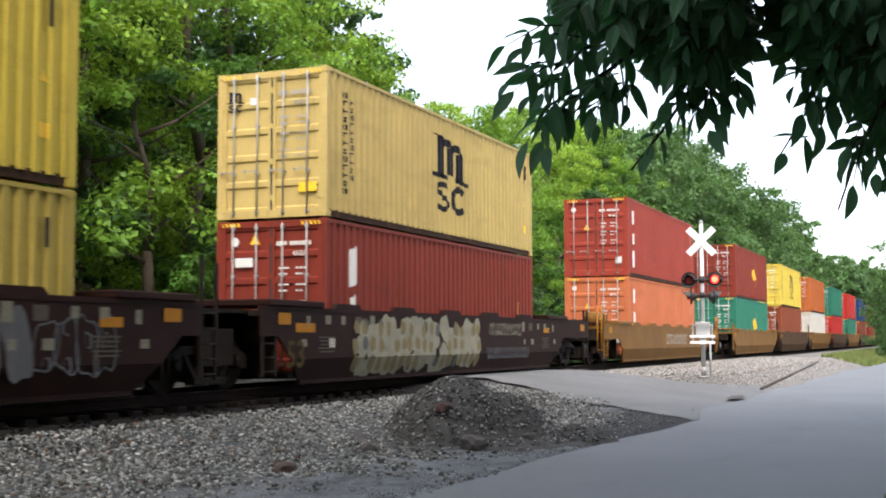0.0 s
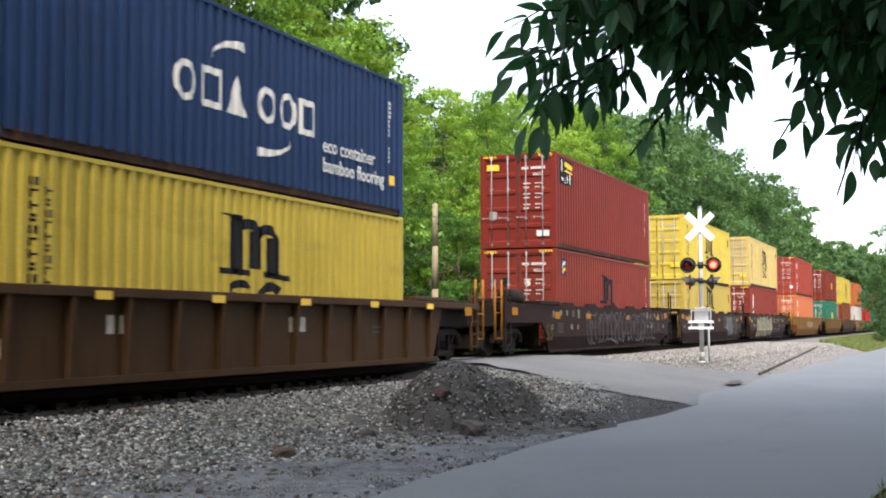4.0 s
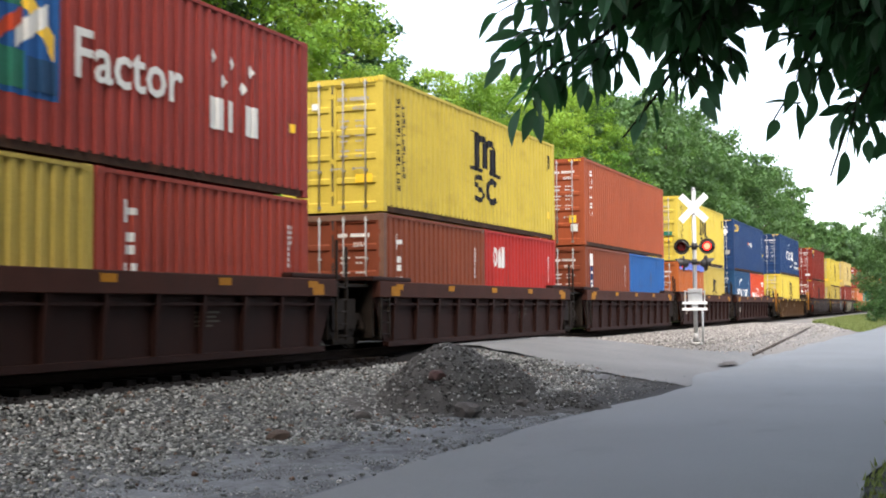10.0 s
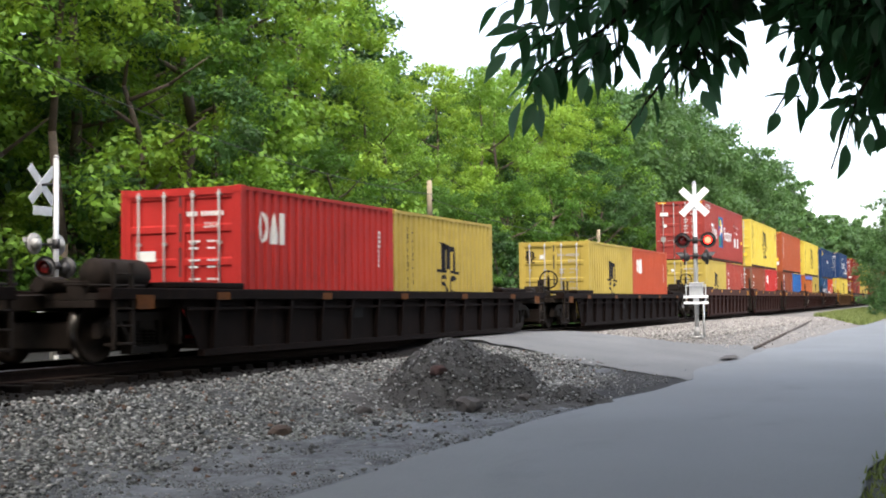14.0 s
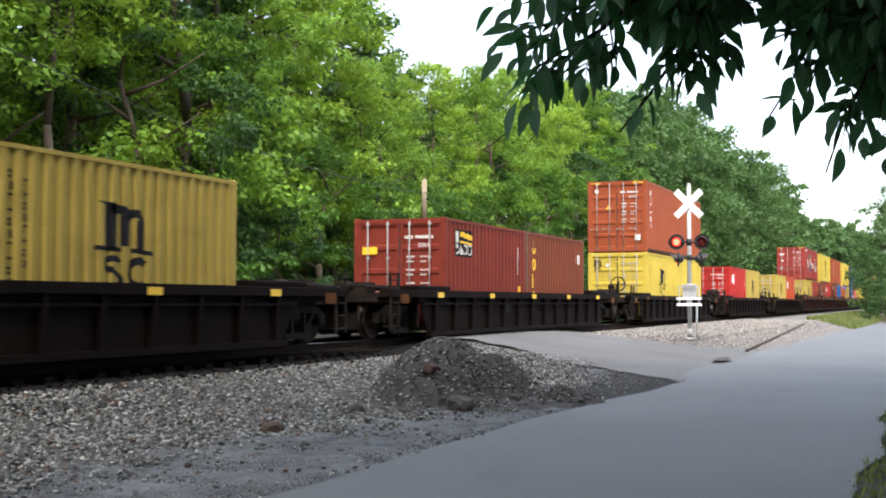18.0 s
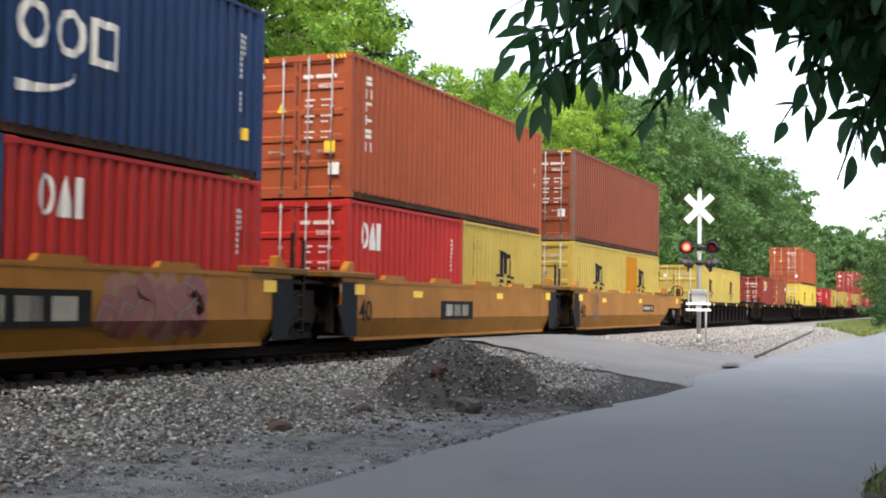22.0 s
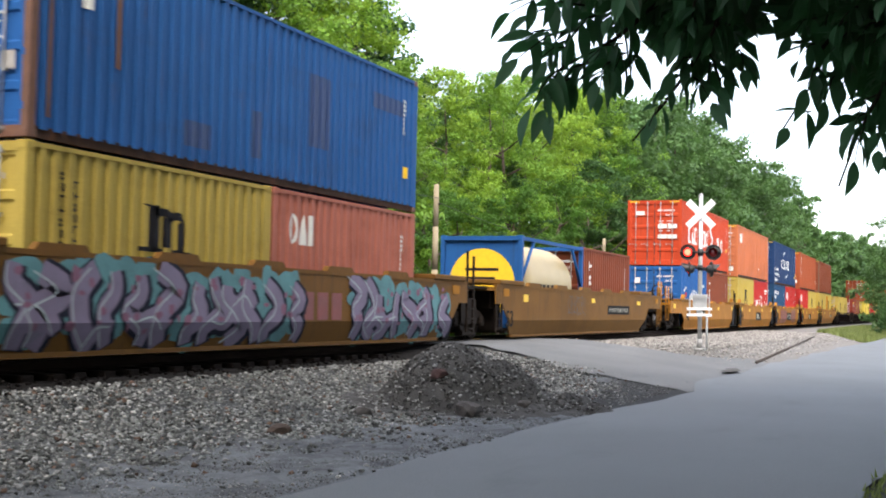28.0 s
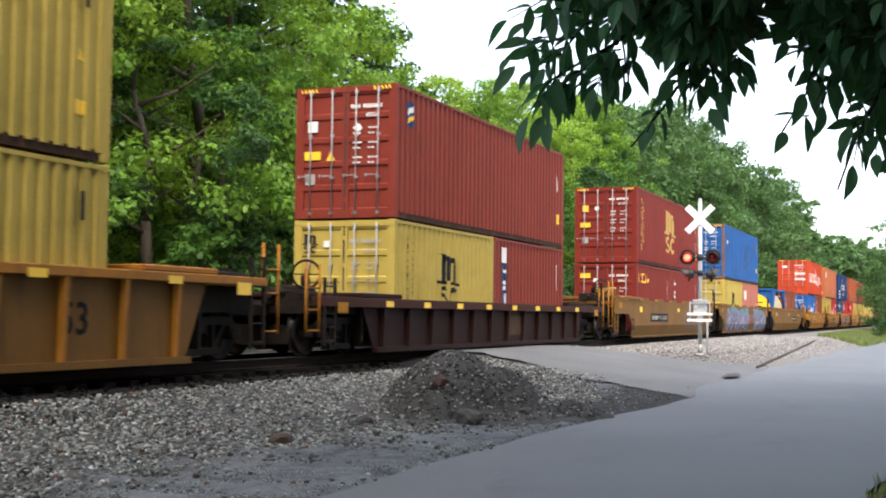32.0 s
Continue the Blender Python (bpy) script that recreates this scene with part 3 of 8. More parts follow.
# crib stones: oil stains, and the train's shade put into the colour
scatter("ballast", 5000, crib_spots, (0.025, 0.05), mat("oil stained and shaded ballast", (0.009, 0.008, 0.0075), rough=0.95, var=0.3, scale=6, bump=0.3, island=0.5, spec=0.05), "oil stained stone between the ties, darkened as train shade", "gravel", 7)

# gravel heap beside the crossing
PILE = (17.3, -5.0)


def pile_height(x, y):
    dx, dy = x - PILE[0], y - PILE[1]
    side, deep = 0.386 * dx - 0.922 * dy, 0.922 * dx + 0.386 * dy
    a = np.arctan2(deep, side)
    wob = 1 + 0.08 * np.sin(3 * a + 0.6) + 0.05 * np.sin(7 * a)
    d = 0.98 * np.clip(1 - (np.hypot(side / 1.14, deep / 1.35) / wob) ** 1.75, 0, 1)
    hump = 0.72 * np.clip(1 - (np.hypot((side - 0.68) / 0.92, (deep - 0.15) / 1.0) / wob) ** 1.7, 0, 1)
    tail = 0.26 * np.clip(1 - np.hypot((side - 1.75) / 0.8, (deep + 0.1) / 0.7), 0, 1)
    skirt = 0.16 * np.clip(1 - np.hypot((side - 0.2) / 2.2, (deep + 0.1) / 1.9), 0, 1)
    return np.maximum(np.maximum(np.maximum(d, hump), tail), skirt)


heap = thing("gravel_pile", "heap of dark soil and grey gravel beside the crossing", "gravel pile")
ps = sheet("mound", np.linspace(PILE[0] - 2.4, PILE[0] + 3.0, 70), np.linspace(PILE[1] - 2.6, PILE[1] + 2.4, 64),
           lambda X, Y: ground_z(X, Y) + pile_height(X, Y) + 0.02 * np.random.default_rng(9).normal(size=X.shape) * (pile_height(X, Y) > 0.03) - 0.05 * (pile_height(X, Y) < 0.02),
           mat("dark sandy pile soil", (0.04, 0.039, 0.038), rough=0.95, var=0.4, scale=4, fine=40, bump=0.6), kind="")
ps.parent = heap


def pile_spots(rng, n):
    x = rng.uniform(PILE[0] - 2.4, PILE[0] + 2.9, n)
    y = rng.uniform(PILE[1] - 2.5, PILE[1] + 2.3, n)
    h = pile_height(x, y)
    keep = (h > 0.04) & (rng.random(n) < 0.8)
    x, y, h = x[keep], y[keep], h[keep]
    return np.stack([x, y, ground_z(x, y) + h + rng.uniform(-0.01, 0.015, len(x))], 1)


scatter("gravel", 22000, pile_spots, (0.012, 0.032), M_SOOT_STONE, "", "", 11, parent=heap)
scatter("pale_gravel", 4200, pile_spots, (0.015, 0.045), M_STONE, "", "", 12, parent=heap)


def lump(name, x, y, r, material, label, seed):
    rng = np.random.default_rng(seed)
    bm = bmesh.new()
    bmesh.ops.create_icosphere(bm, subdivisions=2, radius=r)
    for v in bm.verts:
        v.co *= 1 + rng.uniform(-0.22, 0.22)
        v.co.z *= 0.65
    ob = part(name, bm, material, None, at=pose(x, y, float(ground_z(np.array(x), np.array(y)) + pile_height(np.array(x), np.array(y))) + r * 0.3, 0, 0, seed * 40))
    return tagged(ob, label, "stone")


lump("asphalt_lump", 15.85, -5.85, 0.2, M_BIG_STONE, "dark broken asphalt lump at the foot of the heap", 1)
lump("asphalt_lump", 15.1, -4.6, 0.13, M_BIG_STONE, "dark broken asphalt lump on the gravel", 2)
lump("brick_lump", 16.35, -5.2, 0.13, mat("dark red broken brick", (0.05, 0.024, 0.022), rough=0.9, var=0.4), "dark red broken brick lying on the heap", 3)
lump("asphalt_lump", 17.0, -6.3, 0.11, M_BIG_STONE, "small dark asphalt lump below the heap", 4)
lump("brown_clod", 12.4, -4.85, 0.14, mat("brown rotten wood", (0.05, 0.034, 0.026), rough=0.95, var=0.4), "brown rotten wood piece lying on the gravel", 5)

# ---------------------------------------------------------------- containers
W2 = 1.219          # half width
PITCH = 0.278       # one corrugation


def wave(x):
    """How far the corrugated wall lies behind its outer plane."""
    p = (x % PITCH) / PITCH
    return 0.036 * (np.interp(p, (0, 0.38, 0.5, 0.88, 1.0), (0, 0, 1, 1, 0)))


def breaks(a, b):
    out = [a]
    k = math.floor(a / PITCH)
    while k * PITCH < b:
        out += [x for x in (k * PITCH + PITCH * f for f in (0, 0.38, 0.5, 0.88)) if a + 1e-4 < x < b - 1e-4]
        k += 1
    return out + [b]


def wall_mesh(L, H):
    def build():
        bm = bmesh.new()
        xs = breaks(0.14, L - 0.14)
        lo = [bm.verts.new((x, wave(x), 0.13)) for x in xs]
        hi = [bm.verts.new((x, wave(x), H - 0.06)) for x in xs]
        for i in range(len(xs) - 1):
            bm.faces.new((lo[i], lo[i + 1], hi[i + 1], hi[i]))
        bmesh.ops.recalc_face_normals(bm, faces=bm.faces)
        me = bpy.data.meshes.new("side_wall")
        bm.to_mesh(me)
        bm.free()
        return me
    return cached(("wall", L, H), build)


def on_wall(shapes, name, lift=0.004):
    """Paint on a corrugated wall: convex outlines in (along, up) that follow the folds of the sheet."""
    bm = bmesh.new()
    for poly in shapes:
        xs = [p[0] for p in poly]

        def span(x):
            zs = []
            for (xa, za), (xb, zb) in zip(poly, poly[1:] + poly[:1]):
                if min(xa, xb) - 1e-6 <= x <= max(xa, xb) + 1e-6:
                    if abs(xa - xb) < 1e-6:
                        zs += [za, zb]
                    else:
                        zs.append(za + (zb - za) * (x - xa) / (xb - xa))
            return min(zs), max(zs)

        br = breaks(min(xs), max(xs))
        extra = sorted(set(br + [x for x in xs]))
        for a, b in zip(extra, extra[1:]):
            if b - a < 1e-4:
                continue
            (a0, a1), (b0, b1) = span(a + 1e-5), span(b - 1e-5)
            ya, yb = float(wave(a)) - lift, float(wave(b)) - lift
            q = [(a, ya, a0), (b, yb, b0), (b, yb, b1), (a, ya, a1)]
            if abs(a1 - a0) < 1e-5:
                q = q[:3]
            elif abs(b1 - b0) < 1e-5:
                q = [q[0], q[1], q[3]]
            bm.faces.new([bm.verts.new(c) for c in q])
    me = bpy.data.meshes.new(name)
    bm.to_mesh(me)
    bm.free()
    return me


def rect(x, z, w, h):
    return [(x, z), (x + w, z), (x + w, z + h), (x, z + h)]


def slab(x0, z0, x1, z1, t):
    """A slanting bar of upright thickness t."""
    return [(x0, z0), (x1, z1), (x1, z1 + t), (x0, z0 + t)]


def curve(cx, cz, rx, rz, a0, a1, t, n=10, taper=False):
    """An arc as a run of short pieces."""
    out = []
    for i in range(n):
        u, v = (radians(a0 + (a1 - a0) * k / n) for k in (i, i + 1))
        tu, tv = (t * ((1 - 0.85 * k / n) if taper else 1) for k in (i, i + 1))
        out.append([(cx + rx * math.cos(u), cz + rz * math.sin(u)), (cx + rx * math.cos(v), cz + rz * math.sin(v)),
                    (cx + (rx - tv) * math.cos(v), cz + (rz - tv) * math.sin(v)), (cx + (rx - tu) * math.cos(u), cz + (rz - tu) * math.sin(u))])
    return out


def arch_mark(x, z, w, h, lower=True):
    """The tall three-legged mark with flared feet over two curls."""
    t = w * 0.2
    base = z + h * 0.46
    s = [rect(x + w * 0.08, base, t, h * 0.52), rect(x + w * 0.4, base + h * 0.05, t * 0.92, h * 0.36), rect(x + w * 0.7, base, t, h * 0.36)]
    s += [[(x - w * 0.06, z + h * 0.99), (x + w * 0.1, z + h * 0.96), (x + w * 0.28, z + h * 0.9), (x + w * 0.28, z + h), (x - w * 0.06, z + h)]]
    s += [slab(x - w * 0.12, base - h * 0.01, x + w * 0.42, base - h * 0.02, h * 0.055), slab(x + w * 0.62, base - h * 0.02, x + w * 1.1, base - h * 0.05, h * 0.055)]
    s += curve(x + w * 0.38, base + h * 0.38, w * 0.22, h * 0.14, 0, 160, h * 0.1, 7) + curve(x + w * 0.69, base + h * 0.33, w * 0.21, h * 0.16, 0, 165, h * 0.1, 7)
    if lower:
        s += curve(x + w * 0.24, z + h * 0.3, w * 0.2, h * 0.105, 20, 270, h * 0.075, 10) + curve(x + w * 0.24, z + h * 0.12, w * 0.21, h * 0.115, -160, 90, h * 0.075, 10)
        s += curve(x + w * 0.77, z + h * 0.2, w * 0.25, h * 0.2, 45, 315, h * 0.095, 12)
    return s


def column(x, z, n, w=0.13, step=0.19):
    """An upright run of small broken marks that stand for a line of lettering."""
    out, h = [], step * 0.72
    for i in range(n):
        b, k = z - i * step, (i * 7 + n) % 4
        t = w * 0.36
        if k == 0:
            out += [rect(x, b, t, h), rect(x + t, b + h * 0.7, w - t, h * 0.3)]
        elif k == 1:
            out += [rect(x, b, t, h), rect(x + w - t, b, t, h)]
        elif k == 2:
            out += [rect(x + w * 0.1, b, w * 0.7, h * 0.4), rect(x + w * 0.2, b + h * 0.55, w * 0.6, h * 0.4)]
        else:
            out += [rect(x, b, t, h), rect(x + t, b + h * 0.35, w - t, h * 0.3)]
    return out


def row(x, z, widths, h, gap=0.12):
    out = []
    for w in widths:
        out.append(rect(x, z, w, h))
        x += w + gap
    return out


def marks(x, x1, z, h, pattern):
    """A row of plain forms: bars, rings, open rings, wedges and gates, in place of a trade name."""
    n = len(pattern)
    step = (x1 - x) / n
    out = []
    for i, k in enumerate(pattern):
        a, w = x + i * step, step * 0.84
        t = min(w * 0.22, h * 0.17)
        if k == "i":
            out.append(rect(a, z, w * 0.4, h))
        elif k == "o":
            out += curve(a + w / 2, z + h / 2, w / 2, h / 2, 0, 360, t, 12)
        elif k == "c":
            out += curve(a + w / 2, z + h / 2, w / 2, h / 2, 180, 360, t, 8) + [rect(a + w * 0.3, z + h * 0.62, w * 0.4, h * 0.38)]
        elif k == "w":
            out.append([(a, z), (a + w, z), (a + w / 2, z + h)])
        elif k == "n":
            out += [rect(a, z, t, h), rect(a + w - t, z, t, h), rect(a + t, z + h - t, w - 2 * t, t), rect(a + t, z, w - 2 * t, t)]
        elif k == "u":
            out += [rect(a, z, t, h), rect(a + w * 0.5, z, t, h * 0.7)]
        else:
            out.append(rect(a, z, w, h))
    return out


def logo(kind, L, H):
    """What is painted on a side: a list of (shapes, material). Trade marks become plain shapes in their colours."""
    s = []
    ends1 = [rect(L - 0.75, H - 0.58 - 0.098 * i, 0.055, 0.068) for i in range(8)]
    ends2 = ends1 + [rect(L - 0.6, H - 0.58 - 0.09 * i, 0.05, 0.06) for i in range(4)]
    ends = ends2 + [rect(L - 0.75, H - 1.55 - 0.09 * i, 0.05, 0.06) for i in range(4)]
    tag_hi, tag_lo = [rect(L - 0.66, H - 1.75, 0.16, 0.16)], [rect(L - 0.66, 0.62, 0.2, 0.2)]
    tri = [[(L - 0.75, H - 1.55), (L - 0.55, H - 1.55), (L - 0.65, H - 1.37)]]
    arcs = curve(5.9, 1.95, 1.1, 0.46, 95, 178, 0.16, 9, True) + curve(6.15, 0.98, 1.25, 0.42, 275, 358, 0.16, 9, True)
    if kind == "arch40":
        s = [(arch_mark(5.3, 0.62, 1.85, 1.8), M_BLACK), (column(0.72, H - 0.5, 13, 0.135, 0.158), M_BLACK), (column(1.02, H - 0.6, 11, 0.1, 0.15), M_FADED_BLACK),
             (tri + [rect(L - 0.75, 0.6, 0.22, 0.2)], M_YELLOW), ([rect(L - 0.7, H - 0.9, 0.04, 0.5), rect(L - 0.55, H - 0.8, 0.04, 0.4)], M_BLACK)]
    elif kind == "arch40y":
        s = [(arch_mark(5.1, 0.62, 1.75, 1.78), M_OLD_GOLD), (column(0.72, H - 0.5, 13, 0.135, 0.158), M_OLD_GOLD), (column(1.02, H - 0.6, 11, 0.1, 0.15), M_OLD_GOLD), (ends, M_WHITE), (tag_lo, M_YELLOW)]
    elif kind == "arch40b":
        s = [(arch_mark(5.3, 0.62, 1.85, 1.8), M_BLACK), (column(0.72, H - 0.5, 13, 0.135, 0.158), M_BLACK), (column(1.02, H - 0.6, 11, 0.1, 0.15), M_FADED_BLACK)]
    elif kind == "arch20":
        s = [(arch_mark(2.55, 0.72, 1.12, 1.26), M_BLACK), (column(0.66, H - 0.45, 10, 0.13, 0.155), M_BLACK), (column(0.96, H - 0.55, 8, 0.1, 0.15), M_FADED_BLACK)]
    elif kind == "arch20rust":
        s = [(arch_mark(2.55, 0.72, 1.12, 1.26), M_BLACK), ([rect(0.75, 0.2, 1.65, H - 0.4)], M_ORANGE)]
    elif kind in ("twoarc40", "twoarcslogan40"):
        s = [(marks(3.8, 6.0, 1.15, 0.66, "onw"), M_WHITE), (marks(6.25, 8.4, 1.15, 0.66, "oon"), M_WHITE), (arcs, M_WHITE), (ends, M_WHITE), (tag_lo, M_YELLOW)]
    elif kind == "twoarc20":
        s = [(marks(0.9, 2.85, 0.85, 0.72, "onw"), M_WHITE), (marks(3.05, 4.97, 0.85, 0.72, "oon"), M_WHITE), (curve(2.85, 1.72, 1.2, 0.46, 95, 178, 0.16, 9, True), M_WHITE), (ends2, M_WHITE)]
    elif kind == "curl40":
        s = [(marks(0.4, 1.95, H - 0.68, 0.4, "ooooo"), M_YELLOW), ([rect(5.4, 1.66, 0.32, 0.13)], mat("orange sticker", (0.7, 0.16, 0.03))),
             ([[(5.8, 1.7), (6.0, 1.5), (6.2, 1.7), (6.0, 1.9)]], M_WHITE), ([[(6.5, 1.66), (6.7, 1.46), (6.9, 1.66), (6.7, 1.86)]], M_WHITE),
             (ends, M_WHITE), (tag_hi, M_YELLOW)]
    elif kind == "sail20":
        s = [(marks(0.6, 2.85, 0.95, 0.46, "nwnuno"), M_WHITE), (marks(4.55, 5.65, 0.9, 0.46, "ouo"), M_WHITE), ([slab(2.75, 1.62, 3.4, 1.5, 0.1), slab(3.3, 1.5, 3.7, 1.1, 0.12), slab(2.7, 1.55, 3.0, 0.8, 0.06), slab(3.15, 0.95, 3.7, 0.9, 0.25), slab(3.7, 1.1, 4.5, 0.8, 0.06)], M_WHITE),
             ([rect(L - 1.6, H - 0.62, 1.2, 0.12), rect(L - 1.1, H - 0.8, 0.4, 0.12), rect(L - 1.05, H - 1.12, 0.14, 0.14)], M_WHITE)]
    elif kind == "sail40":
        s = [(marks(1.62, 6.4, 1.08, 0.78, "nwnunno"), M_WHITE), (marks(8.75, 10.5, 1.0, 0.76, "ouo"), M_WHITE),
             ([slab(6.3, 2.3, 6.9, 2.0, 0.12), slab(6.8, 1.95, 7.6, 1.4, 0.26), slab(6.75, 0.82, 7.5, 1.15, 0.36), slab(7.5, 1.25, 9.0, 0.72, 0.12), slab(6.25, 2.2, 6.8, 0.85, 0.06)], M_WHITE), (ends, M_WHITE), (tag_hi, M_YELLOW)]
    elif kind == "corner20":
        s = [(marks(0.58, 1.7, 1.63, 0.56, "owi"), M_WHITE), (ends2, M_WHITE)]
    elif kind == "corner40":
        s = [(marks(0.58, 1.72, H - 0.95, 0.54, "owi"), M_WHITE), ([rect(L * 0.66, 0.62, 0.14, 0.12)], M_WHITE),
             ([rect(1.2 + 0.47 * i + 0.1 * math.sin(i * 5), 0.2, 0.022 + 0.012 * (i % 3), 0.35 + 0.55 * abs(math.sin(i * 2.3))) for i in range(22)] + [rect(L * 0.6, 0.2, 0.05, 1.7)], M_FRAME_RUST)]
    elif kind == "upright20":
        s = [(column(0.62, H - 0.75, 3, 0.3, 0.46), M_WHITE), (ends2, M_WHITE), (tag_hi, M_YELLOW)]
    elif kind == "upright40":
        s = [(column(0.66, H - 0.55, 6, 0.34, 0.27), M_WHITE), ([rect(L - 0.66, H - 1.2, 0.1, 0.14), rect(L - 0.66, H - 1.6, 0.1, 0.1)], M_WHITE)]
    elif kind == "gold20":
        s = [(marks(0.55, 0.95, H - 0.66, 0.4, "c") + marks(0.55, 0.95, H - 1.14, 0.4, "o") + marks(0.55, 0.95, H - 1.62, 0.4, "u") + marks(0.55, 0.95, H - 2.1, 0.4, "o"), M_YELLOW), (row(L - 0.95, H - 0.8, (0.12, 0.1, 0.12), 0.3, 0.06), M_WHITE)]
    elif kind == "tower20":
        s = [([rect(0.56, 1.96, 0.46, 0.4)], M_WHITE), ([rect(0.56, 0.75, 0.46, 1.18)], PAINT["navy"]), (column(0.66, 1.6, 3, 0.24, 0.36), M_WHITE), (ends2, M_WHITE)]
    elif kind == "horse20":
        s = [(curve(0.84, 1.92, 0.42, 0.3, 20, 320, 0.12, 12) + curve(0.84, 1.92, 0.2, 0.15, 0, 360, 0.09, 8), M_WHITE), (marks(1.35, 2.8, 1.92, 0.22, "coonoc"), M_WHITE), (ends2, M_WHITE)]
    elif kind == "script20":
        s = [(marks(1.95, 4.75, 1.1, 0.5, "cwinoini"), M_WHITE), (curve(1.07, 1.4, 0.34, 0.3, 30, 330, 0.06, 10), M_WHITE), ([rect(0.95, 1.25, 0.25, 0.2)], PAINT["red"]), (row(4.9, H - 0.85, (0.18, 0.18), 0.14), M_WHITE)]
    elif kind == "beacon40":
        s = [([rect(0.5, H - 0.92, 1.25, 0.78)], M_BLACK), ([slab(0.95, H - 0.34, 1.72, H - 0.42, 0.16), slab(0.95, H - 0.5, 1.72, H - 0.54, 0.06)], M_YELLOW), (marks(0.6, 1.68, H - 0.86, 0.3, "cwon"), M_WHITE), ([rect(0.56, H - 0.52, 0.22, 0.34)], M_WHITE), (ends, M_WHITE)]
    elif kind == "beacon20":
        s = [([rect(0.58, 1.68, 1.22, 0.66)], M_BLACK), ([slab(0.98, 2.18, 1.76, 2.1, 0.13), slab(0.98, 2.02, 1.76, 1.98, 0.06)], M_YELLOW), (marks(0.66, 1.76, 1.73, 0.26, "cwon"), M_WHITE), ([rect(0.63, 2.02, 0.2, 0.28)], M_WHITE), (ends2, M_WHITE), (tag_hi, M_YELLOW)]
    elif kind == "shield40":
        s = [([rect(0.55, H - 0.85, 0.4, 0.55)], PAINT["navy"]), ([slab(0.6, H - 0.62, 0.9, H - 0.5, 0.12)], M_WHITE), ([slab(0.6, H - 0.8, 0.9, H - 0.68, 0.1)], M_YELLOW), ([rect(L - 0.6, H - 1.2, 0.06, 0.3), rect(L - 0.75, H - 0.9, 0.1, 0.12)], M_WHITE), ([rect(L - 0.66, 0.7, 0.18, 0.3)], M_YELLOW)]
    elif kind == "shieldarch40":
        s = [([rect(0.54, 2.1, 0.4, 0.52)], PAINT["navy"]), ([slab(0.59, 2.32, 0.89, 2.44, 0.12)], M_WHITE), ([slab(0.59, 2.14, 0.89, 2.26, 0.1)], M_YELLOW), (arch_mark(5.15, 0.55, 1.6, 1.72), M_BLACK), (ends, M_WHITE), (tag_hi, M_YELLOW)]
    elif kind == "touax20":
        s = [(marks(0.32, 2.03, 1.88, 0.36, "uonwc"), M_YELLOW), (ends2, M_WHITE)]
    elif kind == "factor40":
        s = [([rect(4.05, 0.72, 1.3, 1.62)], PAINT["blue"]), ([rect(4.12, 1.86, 0.56, 0.4)], PAINT["green"]), ([slab(4.66, 1.9, 5.26, 1.25, 0.36)], M_YELLOW), ([rect(4.12, 0.8, 0.58, 0.5)], PAINT["green"]), ([slab(4.5, 1.3, 5.1, 1.7, 0.3)], M_WHITE), ([slab(4.14, 1.32, 4.66, 1.66, 0.22)], PAINT["scarlet"]), ([rect(4.72, 0.8, 0.56, 0.44)], PAINT["steel_blue"]),
             (marks(8.93, 10.55, 0.88, 0.52, "bib"), M_WHITE), ([[(x + 0.1, z), (x + 0.2, z + 0.12), (x + 0.1, z + 0.24), (x, z + 0.12)] for x, z in ((8.95, 1.95), (9.5, 1.92), (10.1, 1.88), (9.25, 1.58), (9.85, 1.55))], M_WHITE), (marks(0.5, 1.56, H - 0.36, 0.2, "nincon"), M_WHITE), (tag_hi, M_YELLOW)]
    elif kind == "patch40":
        p = mat("darker blue repaint", (0.008, 0.036, 0.13), rough=0.6)
        s = [([rect(L * 0.28, 0.35, 0.75, 0.4)], p), ([rect(L * 0.44, 0.4, 0.35, 0.8)], p), ([rect(L * 0.6, 0.85, 0.8, 1.35)], p), ([rect(L * 0.82, 2.0, 1.5, 0.32)], p), ([rect(L - 0.72, 0.7, 0.26, 0.24)], M_YELLOW), (ends2, M_WHITE), ([rect(1.0, 1.9, 0.2, 0.2)], M_WHITE), ([rect(0.32, 0.3, 0.12, 2.0), rect(1.7, 1.2, 0.16, 1.2)], M_FRAME_RUST)]
    elif kind == "star20":
        s = [(curve(2.9, 1.35, 0.5, 0.5, 0, 300, 0.16, 8) + [rect(2.6, 0.75, 1.0, 0.18)], M_WHITE)]
    elif kind == "strips40":
        s = [([slab(1.0, 1.6, 1.35, 1.7, 0.75)], M_WHITE), ([slab(1.05, 0.85, 1.3, 0.95, 0.55)], M_WHITE), ([rect(L - 0.9, 0.55, 0.08, 0.35), rect(L - 1.2, 1.0, 0.06, 0.6)], M_YELLOW)]
    elif kind == "strips40w":
        s = [([rect(0.75, H - 0.95, 0.3, 0.5)], M_WHITE), ([rect(0.78, 0.35, 0.28, 0.6)], M_WHITE), ([rect(0.8, 1.2, 0.2, 0.4)], M_WHITE), (ends1, M_WHITE)]
    elif kind == "bird40":
        s = [(curve(L * 0.55, 1.5, 0.6, 0.35, 0, 360, 0.25, 10) + [slab(L * 0.5, 1.4, L * 0.62, 1.2, 0.3), rect(L * 0.6, 0.7, 0.16, 1.7)], M_YELLOW)]
    elif kind == "plain":
        s = [(ends, M_WHITE), (tag_hi, M_YELLOW)]
    return s


